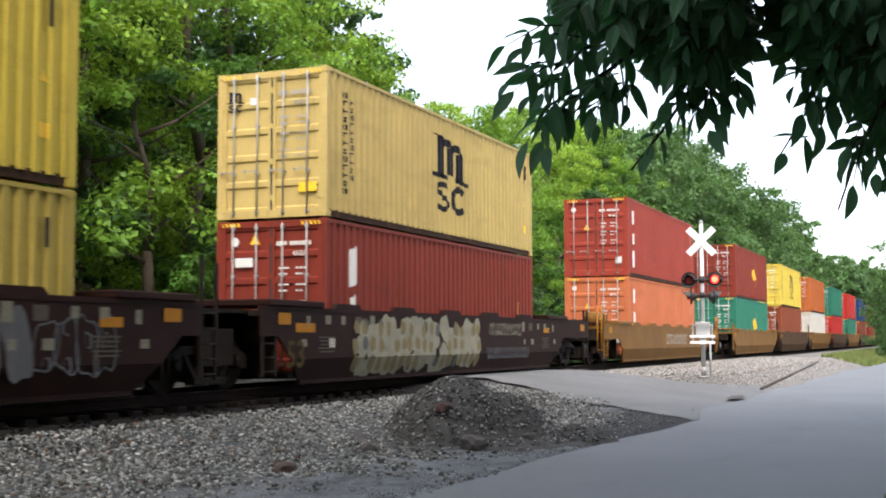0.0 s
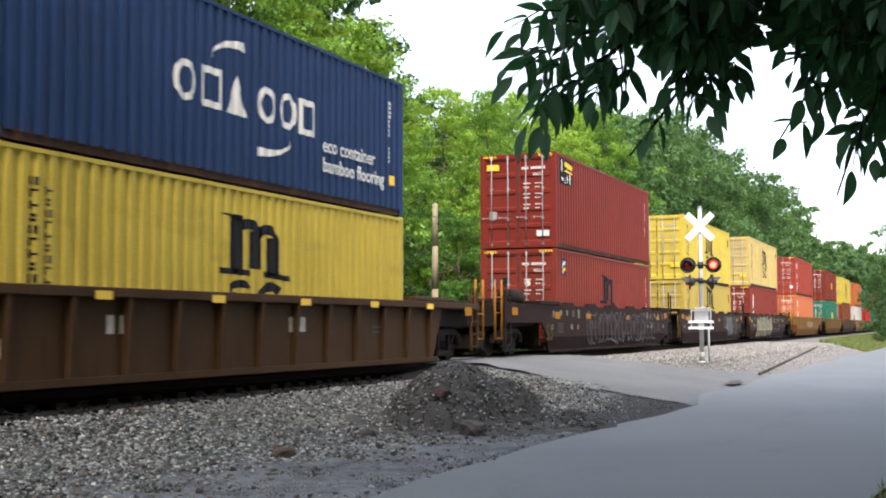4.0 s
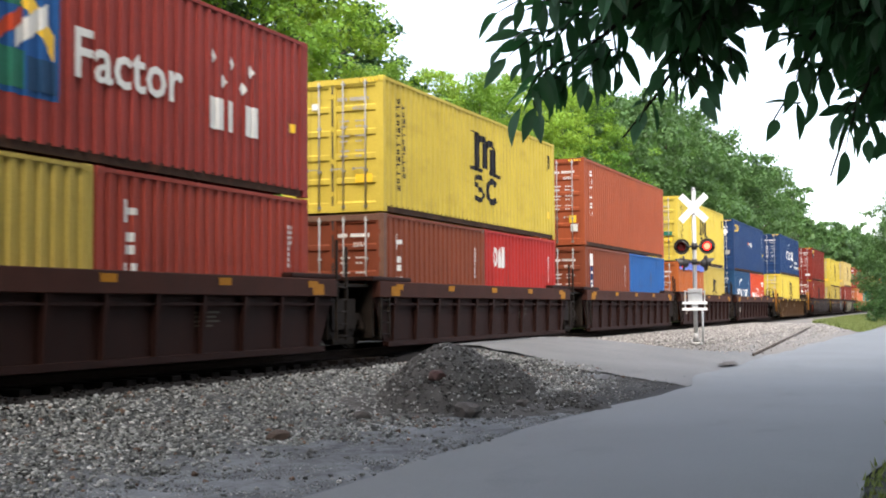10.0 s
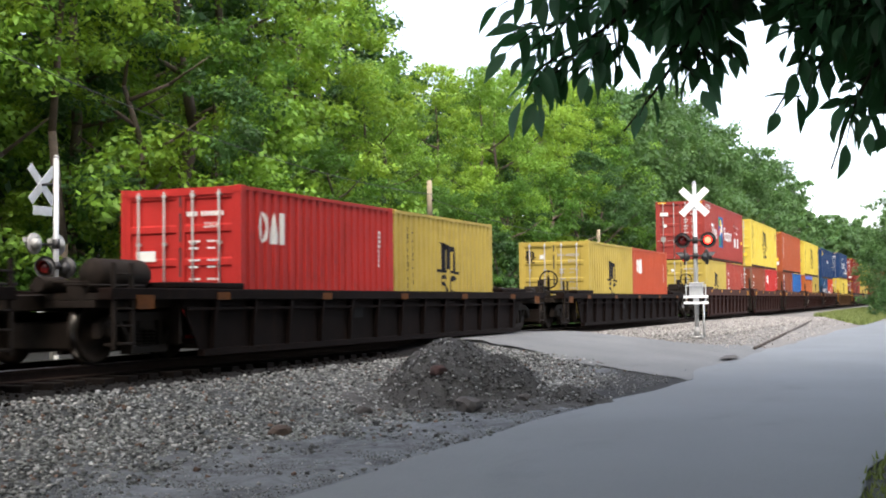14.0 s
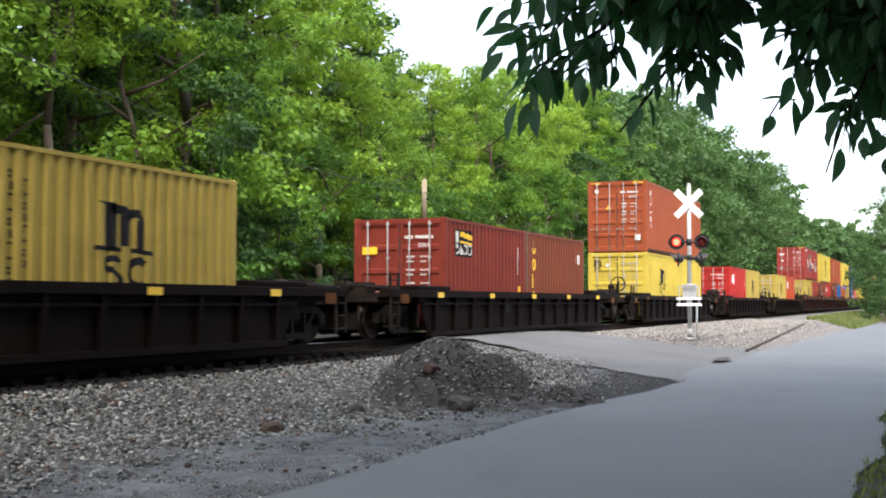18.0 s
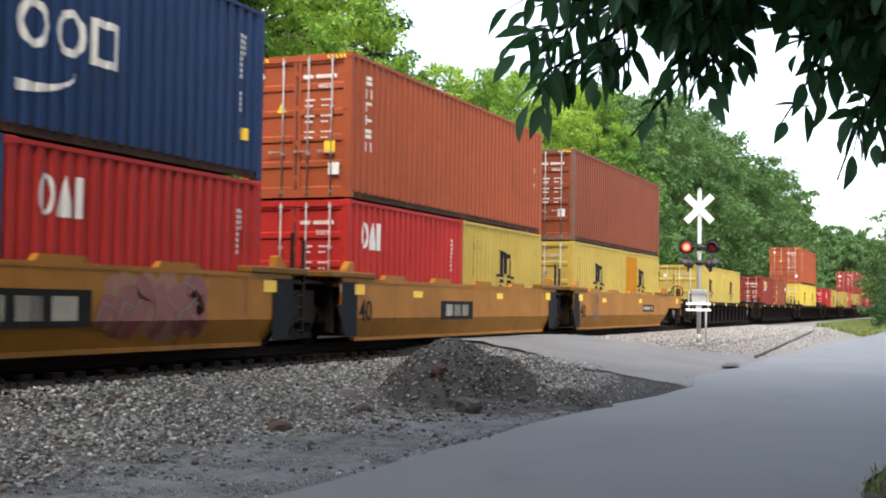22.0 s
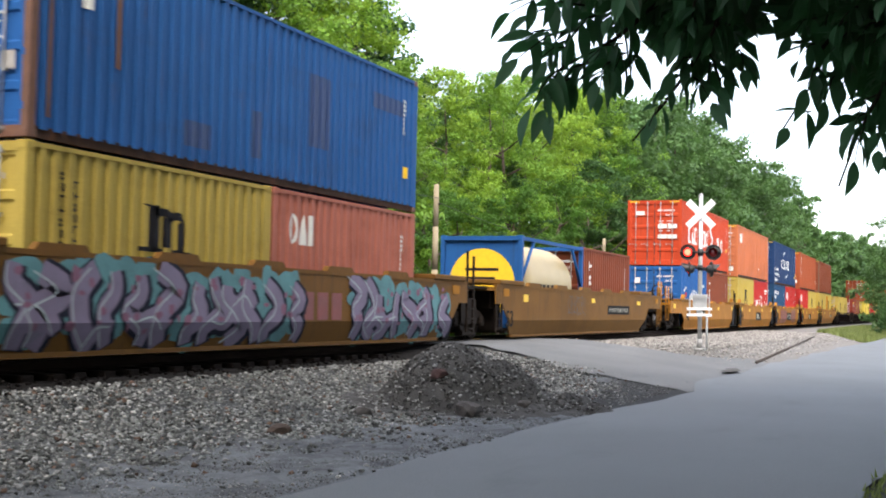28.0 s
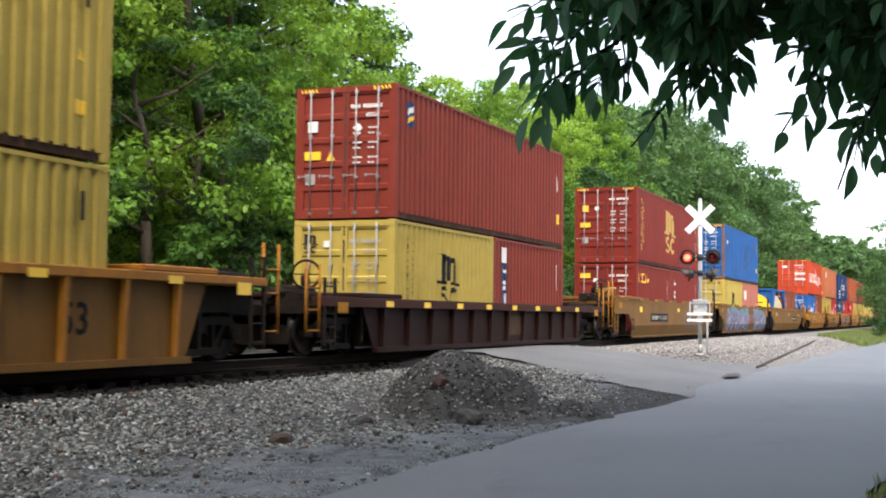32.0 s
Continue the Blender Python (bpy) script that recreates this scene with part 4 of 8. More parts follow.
def door_mesh(H):
    """One door leaf: pressed panels between raised cross ribs, hinges along the outer edge."""
    def build():
        bm = bmesh.new()
        z0, z1, w = 0.16, H - 0.14, 1.09
        n = 5 if H > 2.7 else 4
        step = (z1 - z0) / n
        prof = []
        for i in range(n):
            a = z0 + i * step
            prof += [(a, 0.0), (a + 0.05, 0.0), (a + 0.08, 0.032), (a + step - 0.08, 0.032), (a + step - 0.05, 0.0)]
        prof.append((z1, 0.0))
        lo = [bm.verts.new((d, 0.07, z)) for z, d in prof]
        hi = [bm.verts.new((d, w - 0.07, z)) for z, d in prof]
        for i in range(len(prof) - 1):
            bm.faces.new((lo[i], hi[i], hi[i + 1], lo[i + 1]))
        box(bm, -0.012, 0.03, 0.0, 0.075, z0, z1)
        box(bm, -0.012, 0.03, w - 0.075, w, z0, z1)
        box(bm, 0.033, 0.06, 0, w, z0, z1)
        for k in range(4):
            z = z0 + 0.2 + k * (z1 - z0 - 0.5) / 3
            box(bm, -0.03, 0.0, -0.03, 0.05, z, z + 0.1)
        return done(bm, "door")
    return cached(("door", H), build)


def rod_mesh(H):
    def build():
        bm = bmesh.new()
        rod(bm, (-0.05, 0, 0.06), (-0.05, 0, H - 0.06), 0.0165, 6)
        for z in (0.1, H * 0.3, H * 0.62, H - 0.16):
            box(bm, -0.06, 0.0, -0.038, 0.038, z, z + 0.05)
        box(bm, -0.072, -0.055, -0.02, 0.3, H * 0.32, H * 0.32 + 0.02)
        box(bm, -0.075, -0.03, 0.26, 0.295, H * 0.32 - 0.025, H * 0.32 + 0.035)
        return done(bm, "lock_rod")
    return cached(("rod", H), build)


def text_mesh(words, size, key=None):
    def build():
        cu = bpy.data.curves.new("words", "FONT")
        cu.body, cu.size, cu.extrude = words, size, 0.002
        cu.resolution_u = 2
        cu.offset = size * 0.014
        ob = bpy.data.objects.new("words", cu)
        scene.collection.objects.link(ob)
        me = bpy.data.meshes.new_from_object(ob.evaluated_get(bpy.context.evaluated_depsgraph_get()))
        bpy.data.objects.remove(ob)
        bpy.data.curves.remove(cu)
        return me
    return cached(("text", words, size), build)


def code_mesh(H, n):
    """The bars that stand for the number, weight and owner lines on the right-hand door."""
    def build():
        bm = bmesh.new()
        x = 0.0
        for n_marks in (4, 6, 1):
            for k in range(n_marks):
                box(bm, -0.003, 0.0, -0.15 - x - 0.042, -0.15 - x, H - 0.5, H - 0.42)
                x += 0.058
            x += 0.06
        for i in range(n):
            z = H - 0.95 - 0.115 * i - 0.09 * (i // 2)
            box(bm, -0.003, 0.0, -0.42 + 0.04 * (i % 2), -0.2, z, z + 0.034)
            for k in range(3 - i % 2):
                box(bm, -0.003, 0.0, -0.63 - 0.085 * k, -0.57 - 0.085 * k, z, z + 0.034)
        return done(bm, "code_bars")
    return cached(("code", H, n), build)


def stripe_mesh(L):
    """Yellow slanted warning bars on the header corners of a tall container."""
    def build():
        bm = bmesh.new()
        for y0 in (-1.1, 0.68):
            for k in range(5):
                y = y0 + k * 0.09
                bm.faces.new([bm.verts.new(c) for c in ((-0.004, y, 0.0), (-0.004, y + 0.045, 0.0), (-0.004, y + 0.075, 0.075), (-0.004, y + 0.03, 0.075))])
        return done(bm, "hazard_marking")
    return cached(("stripe", L), build)


def badge_mesh(kind):
    def build():
        bm = bmesh.new()
        if kind == "tri":
            pts = [(-0.11, 0), (0.11, 0), (0, 0.2)]
        elif kind == "disc":
            pts = [(0.09 * math.cos(a * math.pi / 6), 0.09 * math.sin(a * math.pi / 6)) for a in range(12)]
        elif kind == "diamond":
            pts = [(0, -0.2), (0.17, 0), (0, 0.2), (-0.17, 0)]
        elif kind == "sq_small":
            pts = [(-0.07, -0.07), (0.07, -0.07), (0.07, 0.07), (-0.07, 0.07)]
        elif kind == "wide":
            pts = [(-0.2, -0.09), (0.2, -0.09), (0.2, 0.09), (-0.2, 0.09)]
        else:
            pts = [(-0.12, -0.12), (0.12, -0.12), (0.12, 0.12), (-0.12, 0.12)]
        for shape in (arch_mark(-0.17, -0.2, 0.34, 0.42) if kind == "arch" else [pts]):
            bm.faces.new([bm.verts.new((0, a if kind != "arch" else -a, b)) for a, b in shape])
        return done(bm, "badge")
    return cached(("badge", kind), build)


def small(name, build):
    return cached(name, lambda: done(build(), name))


def simple_box(key, *a, bevel=0.0):
    def build():
        bm = bmesh.new()
        box(bm, *a)
        return done(bm, key[0], bevel)
    return cached(key, build)


def container(L, H, colour, side, x, z, label, post=None, badges=(), ink=M_WHITE, tarp=False):
    """A shipping container, doors towards -x; x is its rear end, z its underside."""
    P = PAINT[colour]
    post = post or P
    c = thing("shipping_container", label, "container", "containers on the train", at=pose(x, 0, z))
    wm = wall_mesh(L, H)
    part("side_wall", wm, P, c, at=pose(0, -W2 + 0.006, 0))
    part("side_wall", wm, P, c, at=pose(L, W2 - 0.006, 0, 0, 0, 180))
    for y in (-W2, W2 - 0.07):
        part("top_rail", simple_box(("top_rail", L, H), 0.1, L - 0.1, 0, 0.07, H - 0.075, H - 0.012), P, c, at=pose(0, y, 0))
        part("bottom_rail", simple_box(("bottom_rail", L), 0.1, L - 0.1, 0, 0.06, 0.014, 0.17), M_RAIL_RUST_SHADE, c, at=pose(0, y + (0.04 if y < 0 else -0.03), 0))
    for px in (0.0, L - 0.14):
        for y in (-W2, W2 - 0.12):
            part("corner_post", simple_box(("corner_post", H), 0.003, 0.14, 0, 0.12, 0.1, H - 0.1), post if px == 0 else P, c, at=pose(px, y, 0))
            for zz in (0.0, H - 0.118):
                part("corner_casting", simple_box(("corner_casting",), -0.004, 0.174, -0.004, 0.158, 0, 0.118, bevel=0.012), post, c, at=pose(px if px == 0 else L - 0.17, y if y < 0 else W2 - 0.154, zz))
    part("roof", simple_box(("roof", L), 0.05, L - 0.05, -W2 + 0.03, W2 - 0.03, -0.05, -0.02), P, c, at=pose(0, 0, H))
    part("end_wall", simple_box(("end_wall", H), -0.05, -0.02, -W2 + 0.1, W2 - 0.1, 0.1, H - 0.1), P, c, at=pose(L, 0, 0))
    part("door_header", simple_box(("door_header",), 0.004, 0.1, -W2 + 0.1, W2 - 0.1, -0.14, -0.012), post, c, at=pose(0, 0, H))
    part("door_sill", simple_box(("door_sill",), 0.004, 0.1, -W2 + 0.1, W2 - 0.1, 0.012, 0.16), post, c)
    part("gasket", simple_box(("gasket", H), 0.012, 0.03, -0.02, 0.02, 0.16, H - 0.14), M_GASKET, c)
    for y, turn in ((-1.1, 0), (1.1, 1)):
        d = part("door", door_mesh(H), P, c)
        d.matrix_basis = pose(0.03, y, 0) if not turn else pose(0.03, 1.1 - 1.09, 0)
        for k in (0.3, 0.83):
            part("lock_rod", rod_mesh(H), M_ROD, d, at=pose(0, k, 0))
        if y < 0:
            tagged(part("number_marking", code_mesh(H, 6 if H > 2.7 else 5), ink, d, at=pose(-0.0135, 1.12, 0)), kind="stuff")
            part("size_code", text_mesh("45G1" if L > 7 and H > 2.7 else "22G1", 0.13), ink, d, at=pose(-0.0155, 0.62, H - 0.7, 90, 0, -90))
    if H > 2.7:
        tagged(part("hazard_marking", stripe_mesh(L), M_YELLOW, c, at=pose(0, 0, H - 0.115)), kind="stuff")
    for kind, y, zz, m in badges:
        part("badge", badge_mesh(kind), m, c, at=pose(0.008, y, zz * H))
    for i, (shapes, m) in enumerate(logo(side, L, H)):
        tagged(part("side_marking", cached((side, L, H, i), lambda: on_wall(shapes, "side_marking", 0.004 + 0.0022 * i)), m, c, at=pose(0, -W2 + 0.006, 0)), kind="stuff")
    if side == "factor40":
        for words, px in (("The", 1.85), ("Factor", 5.6)):
            part("lettering", text_mesh(words, 1.0 if words == "The" else 0.98), M_WHITE, c, at=pose(px, -W2 - 0.002, 1.15, 90, 0, 0))
    if side == "twoarcslogan40":
        for i, words in enumerate(("eco container", "bamboo flooring", "light steel")):
            part("lettering", text_mesh(words, 0.34), M_WHITE, c, at=pose(0.36, -W2 - 0.002, 0.94 - 0.36 * i, 90, 0, 0))
    if side == "twoarc40":
        for i, words in enumerate(("eco container", "bamboo flooring")):
            part("lettering", text_mesh(words, 0.4), M_WHITE, c, at=pose(8.55, -W2 - 0.002, 0.94 - 0.38 * i, 90, 0, 0))
    if tarp:
        def build():
            bm = bmesh.new()
            ring = []
            for i in range(25):
                xx = 0.05 + i * (L - 0.1) / 24
                d = 0.03 + 0.02 * math.sin(i * 2.1)
                ring.append([bm.verts.new(p) for p in ((xx, -W2 - d, H - 0.34 - 0.03 * math.sin(i * 1.3)), (xx, -W2 - d * 0.7, H - 0.06), (xx, -W2 + 0.1, H + 0.03), (xx, 0, H + 0.05), (xx, W2 - 0.1, H + 0.03), (xx, W2 + d, H - 0.3))])
            for a, b in zip(ring, ring[1:]):
                for k in range(5):
                    bm.faces.new((a[k], b[k], b[k + 1], a[k + 1]))
            return done(bm, "tarpaulin")
        part("tarpaulin", cached("tarp", build), mat("blue tarpaulin", (0.05, 0.1, 0.4), rough=0.5, var=0.3, scale=3), c, "crumpled blue roof tarpaulin")
    return c


def tank_container(x, z):
    """A 20 ft tank: blue frame with a yellow round end plate, cream vessel."""
    L, H = 6.058, 2.591
    B = PAINT["blue"]
    cream = mat("cream tank cladding", (0.38, 0.3, 0.15), rough=0.45, var=0.1, scale=1.5, stain=(0.4, 0.33, 0.2), amount=0.3, streak=UP)
    c = thing("tank_container", "cream tank in a blue steel frame with a yellow end disc", "container", "containers on the train", at=pose(x, 0, z))
    for px in (0.0, L - 0.14):
        for y in (-W2, W2 - 0.12):
            part("corner_post", simple_box(("corner_post", H), 0.003, 0.14, 0, 0.12, 0.1, H - 0.1), B, c, at=pose(px, y, 0))
            for zz in (0.0, H - 0.118):
                part("corner_casting", simple_box(("corner_casting",), -0.004, 0.174, -0.004, 0.158, 0, 0.118, bevel=0.012), B, c, at=pose(px if px == 0 else L - 0.17, y if y < 0 else W2 - 0.154, zz))
        for zz in (0.02, H - 0.14):
            part("end_beam", simple_box(("end_beam",), 0.01, 0.13, -W2 + 0.1, W2 - 0.1, 0, 0.12), B, c, at=pose(px, 0, zz))
    for y in (-W2, W2 - 0.09):
        for zz in (0.03, H - 0.13):
            part("side_rail", simple_box(("tank_rail",), 0.12, L - 0.12, 0, 0.09, 0, 0.1), B, c, at=pose(0, y, zz))
    bm = bmesh.new()
    for xa, xb in ((0.12, 1.15), (L - 0.12, L - 1.15)):
        for y in (-W2 + 0.05, W2 - 0.05):
            rod(bm, (xa, y, 1.35), (xb, y, H - 0.1), 0.05, 6)
            rod(bm, (xa, y, 1.25), (xb, y, 0.1), 0.05, 6)
    part("brace", bm, B, c)
    bm = bmesh.new()
    lathe(bm, [(0.02, 0.42), (0.6, 0.45), (0.95, 0.6), (1.13, 0.95), (1.15, 1.2), (1.15, L - 1.2), (1.13, L - 0.95), (0.95, L - 0.6), (0.6, L - 0.45), (0.02, L - 0.42)], seg=32)
    bmesh.ops.transform(bm, matrix=pose(0, 0, 1.3, 0, 0, -90), verts=bm.verts)
    part("vessel", bm, cream, c)
    part("end_panel", simple_box(("end_panel",), 0.1, 0.12, -W2 + 0.1, W2 - 0.1, 0.14, H - 0.14), B, c)
    bm = bmesh.new()
    bm.faces.new([bm.verts.new((0.094, 0.98 * math.cos(a * math.pi / 20), 1.25 + 0.98 * math.sin(a * math.pi / 20))) for a in range(40)])
    part("end_disc", bm, M_YELLOW, c, "yellow round end panel")
    bm = bmesh.new()
    for i, w in enumerate((1.0, 0.8)):
        box(bm, 0.088, 0.091, -w / 2, w / 2, 1.6 - 0.25 * i, 1.68 - 0.25 * i)
    tagged(part("number_marking", bm, M_BLACK, c), kind="stuff")
    bm = bmesh.new()
    for i, w in enumerate((0.3, 0.26, 0.2, 0.28, 0.34, 0.22, 0.3)):
        box(bm, 1.7 + i * 0.4, 1.7 + i * 0.4 + w, -1.156, -1.15, 0.95, 1.28)
    tagged(part("side_marking", bm, M_BLACK, c), kind="stuff")
    return c

# ---------------------------------------------------------------- freight cars
def wheelset_mesh():
    bm = bmesh.new()
    for s in (-1, 1):
        prof = [(0.06, 0.70), (0.12, 0.69), (0.13, 0.72), (0.36, 0.745), (0.39, 0.70), (0.485, 0.685), (0.485, 0.712), (0.457, 0.73), (0.45, 0.825), (0.40, 0.83), (0.36, 0.775), (0.15, 0.80), (0.14, 0.84), (0.06, 0.85)]
        rings, faces = lathe(bm, [(r, s * h) for r, h in prof], seg=24)
        for k, f in faces:
            if k == 7:
                f.material_index = 1
    rod(bm, (0, -0.98, 0), (0, 0.98, 0), 0.075, 10)
    for s in (-1, 1):
        rod(bm, (0, s * 0.9, 0), (0, s * 1.12, 0), 0.1, 12)
        for a in range(3):
            rod(bm, (0.06 * math.cos(a * 2.1), s * 1.12, 0.06 * math.sin(a * 2.1)), (0.06 * math.cos(a * 2.1), s * 1.135, 0.06 * math.sin(a * 2.1)), 0.016, 6)
    return done(bm, "wheelset")


def side_frame_mesh():
    """Cast truck side: arched top chord, tension arms, pedestal jaws over the bearings."""
    bm = bmesh.new()
    y0, y1 = -0.07, 0.07
    plate(bm, [(-1.12, 0.58), (-0.78, 0.74), (0.78, 0.74), (1.12, 0.58), (1.06, 0.5), (0.72, 0.62), (-0.72, 0.62), (-1.06, 0.5)], y0, y1)
    for s in (-1, 1):
        plate(bm, [(s * 1.12, 0.58), (s * 1.12, 0.36), (s * 1.03, 0.36), (s * 1.03, 0.55)], y0, y1)
        plate(bm, [(s * 0.62, 0.63), (s * 0.74, 0.63), (s * 0.42, 0.2), (s * 0.3, 0.24)], y0, y1)
        plate(bm, [(s * 0.28, 0.63), (s * 0.38, 0.63), (s * 0.38, 0.2), (s * 0.28, 0.2)], y0, y1)
        box(bm, s * 0.89 - 0.12, s * 0.89 + 0.12, y0 - 0.02, y1 + 0.02, 0.5, 0.6)
    box(bm, -0.45, 0.45, y0 - 0.03, y1 + 0.03, 0.12, 0.24)
    return done(bm, "side_frame", 0.012)


def spring_mesh():
    bm = bmesh.new()
    for k in (-0.17, 0, 0.17):
        for i in range(5):
            rod(bm, (k, 0, 0.25 + i * 0.048), (k, 0, 0.278 + i * 0.048), 0.07, 10)
    return done(bm, "spring_nest")


def bolster_mesh():
    bm = bmesh.new()
    box(bm, -0.2, 0.2, -1.05, 1.05, 0.47, 0.62)
    box(bm, -0.28, 0.28, -0.4, 0.4, 0.55, 0.74)
    return done(bm, "bolster", 0.02)


M_FADEDWHITE = mat("dusty pale tag", (0.17, 0.16, 0.12), rough=0.8, var=0.35, scale=9, stain=(0.05, 0.04, 0.03), amount=0.4, spec=0.1)
M_TINYTEXT = mat("faded small stencil", (0.075, 0.065, 0.05), rough=0.8, var=0.5, scale=14, spec=0.1)
WHEELSETS = []


def truck(parent, x):
    t = part("truck", cached("bolster", bolster_mesh), M_GRIMY, parent, at=pose(x, 0, 0))
    for y in (-1.0, 1.0):
        part("side_frame", cached("side_frame", side_frame_mesh), M_GRIMY, t, at=pose(0, y, 0))
        tagged(part("spring_nest", cached("springs", spring_mesh), M_GRIMY, t, at=pose(0, y, 0)), kind="stuff")
    part("brake_rigging", simple_box(("brake_rigging",), -1.15, 1.15, -0.58, 0.58, 0.2, 0.6, bevel=0.03), M_GRIMY, t)
    for dx in (-0.89, 0.89):
        w = part("wheelset", cached("wheelset", wheelset_mesh), [M_GRIMY, M_TREAD], t)
        w.matrix_parent_inverse = pose(dx, 0, 0.457)
        WHEELSETS.append(w)
    return t


def ladder(parent, x, z0, z1, material, n=5, y=-1.42, posts=0.0):
    def build():
        bm = bmesh.new()
        for k in (-0.2, 0.2):
            box(bm, k - 0.025, k + 0.025, -0.03, 0.02, z0, z1 + posts * (1 if k < 0 else 0.85))
        for i in range(n):
            z = z0 + (z1 - z0) * (i + 0.35) / n
            rod(bm, (-0.2, -0.015, z), (0.2, -0.015, z), 0.016, 6)
        return done(bm, "ladder")
    return part("ladder", cached(("ladder", z0, z1, n, posts), build), material, parent, at=pose(x, y, 0))


def decal(parent, name, x, z, w, h, material, y=-1.455):
    return part(name, simple_box(("flat", round(w, 2), round(h, 2)), -w / 2, w / 2, -0.003, 0.0, -h / 2, h / 2), material, parent, at=pose(x, y, z))


def well_car(x, style, rear, front, well, top, chord, colour, label, joint_rear, joint_front, sprayed=(), words=(), tank=False, flags=None, end_dark=False, rails=False, brake=False):
    """One unit of a double-stack train, centred on its well: sides, floor, end platforms, running gear.
    rear, front: from the centre to the coupling points; well: half length of the deep part."""
    C = M_WELL[colour]
    car = thing("well_car", label, "freight car", "freight cars of the train", at=pose(x, 0, 0))
    lo, e0, e1 = 0.07, -(rear - 0.95), front - 0.95
    sh = top - 0.5                                   # underside of the raised ends
    key = (style, rear, front, well, top, chord)

    def lean(z):
        return -1.45 if z > 0.5 else -1.45 + 0.16 * (0.5 - z) / 0.43

    if style == "smooth":
        def build():
            bm = bmesh.new()
            up = [(e0, top), (e0, sh), (-well - 0.25, sh), (-well + 0.22, 0.5), (well - 0.22, 0.5), (well + 0.25, sh), (e1, sh), (e1, top)]
            plate(bm, up, -1.45, -1.41)
            plate(bm, [(-well + 0.22, 0.5), (-well + 0.75, lo), (well - 0.75, lo), (well - 0.22, 0.5)], lean, lambda z: lean(z) + 0.04)
            bmesh.ops.remove_doubles(bm, verts=bm.verts, dist=0.0005)
            return done(bm, "side")
        sides = [part("side", cached(key + ("side",), build), C, car)]
        sides.append(part("side", cached(key + ("side",), build), C, car, at=pose(front - rear, 0, 0, 0, 0, 180) if abs(front - rear) > 0.01 else pose(0, 0, 0, 0, 0, 180)))
        for turn in (0, 180):
            part("sill", simple_box(("sill", well), -well + 0.75, well - 0.75, -1.33, -1.2, lo - 0.02, lo + 0.05), C, car, at=pose(0, 0, 0, 0, 0, turn))
        for y in (-1.462, 1.36):
            part("top_lip", simple_box(("lip", round(e0, 2), round(e1, 2), top), e0 + 0.02, e1 - 0.02, 0, 0.102, top - 0.06, top + 0.012), C, car, at=pose(0, y, 0))
        if colour == "ochre":                        # dark painted ends and guide horns at the container corners
            for s, e in ((-1, e0), (1, e1)):
                if (joint_rear if s < 0 else joint_front):
                    def end_plate():
                        bm = bmesh.new()
                        w2 = well - 0.6
                        plate(bm, [(0, top - 0.07), (0, sh), (e * s - well - 0.25, sh), (e * s - well + 0.12, 0.14), (e * s - w2, 0.14), (e * s - w2, top - 0.07)][::-1], -0.004, 0.004)
                        bmesh.ops.transform(bm, matrix=Matrix.Diagonal((-s, 1, 1, 1)), verts=bm.verts)
                        return done(bm, "end_plate")
                    part("end_plate", cached(("end_plate", s, round(e, 2), well, top), end_plate), M_ENDBLUE, car, at=pose(e, -1.462, 0))

                def horn():
                    bm = bmesh.new()
                    plate(bm, [(-0.2, 0), (0.22, 0), (0.2, 0.16), (0.02, 0.32), (-0.12, 0.32)], -0.08, 0.08)
                    return done(bm, "guide_horn", 0.02)
                part("guide_horn", cached("horn", horn), C, car, at=pose(s * (well - 0.33), -1.37, top + 0.012, 0, 0, 0 if s > 0 else 180))
        for s, e in ((-1, e0), (1, e1)):
            a, b = sorted((s * (well - 1.35), s * (well + 0.55)))
            part("end_ledge", simple_box(("ledge", round(a, 2), round(b, 2), top), a, b, -1.5, 1.5, top + 0.012, top + 0.13, bevel=0.02), M_WELL["brown"] if colour == "brown" else M_WELL["tan"], car)
        k = -well + 2.4
        while k < well - 1.2:                        # lifting guides along the top edge
            bm_key = ("guide",)

            def guide():
                bm = bmesh.new()
                plate(bm, [(-0.55, 0.0), (0.55, 0.0), (0.45, 0.1), (-0.45, 0.1)], -0.07, 0.05)
                return done(bm, "guide")
            part("guide", cached(bm_key, guide), C, car, at=pose(k, -1.38, top + 0.01))
            k += 2.6
    else:
        def build():
            bm = bmesh.new()
            plate(bm, [(-well - 0.1, top - chord), (-well + 0.45, lo), (well - 0.45, lo), (well + 0.1, top - chord)], -1.33, -1.3)
            box(bm, -well + 0.4, well - 0.4, -1.43, -1.3, lo - 0.03, lo + 0.07)
            return done(bm, "side_web")

        def top_beam():
            bm = bmesh.new()
            box(bm, e0, e1, -1.46, -1.2, top - chord, top)
            return done(bm, "top_chord", 0.012)

        def rib():
            bm = bmesh.new()
            plate(bm, [(-0.045, lo + 0.07), (0.045, lo + 0.07), (0.045, top - chord), (-0.045, top - chord)], lambda z: -1.4 - 0.05 * (z - lo) / (top - chord - lo), -1.33)
            return done(bm, "rib")
        for turn in (0, 180):
            m = pose(0, 0, 0, 0, 0, turn)
            # ochre cars: the darker tan paints shade onto the recessed web
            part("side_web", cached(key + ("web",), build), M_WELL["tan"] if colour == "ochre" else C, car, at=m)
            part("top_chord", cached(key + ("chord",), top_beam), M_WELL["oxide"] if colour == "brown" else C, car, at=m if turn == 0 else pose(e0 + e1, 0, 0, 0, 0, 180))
            n = max(6, round(2 * well / 1.25))
            for i in range(n):
                rx = -well + 0.75 + i * (2 * well - 1.5) / (n - 1)
                part("rib", cached(key + ("rib",), rib), C, car, at=pose(rx, 0, 0) if turn == 0 else pose(rx, 0, 0, 0, 0, 180))
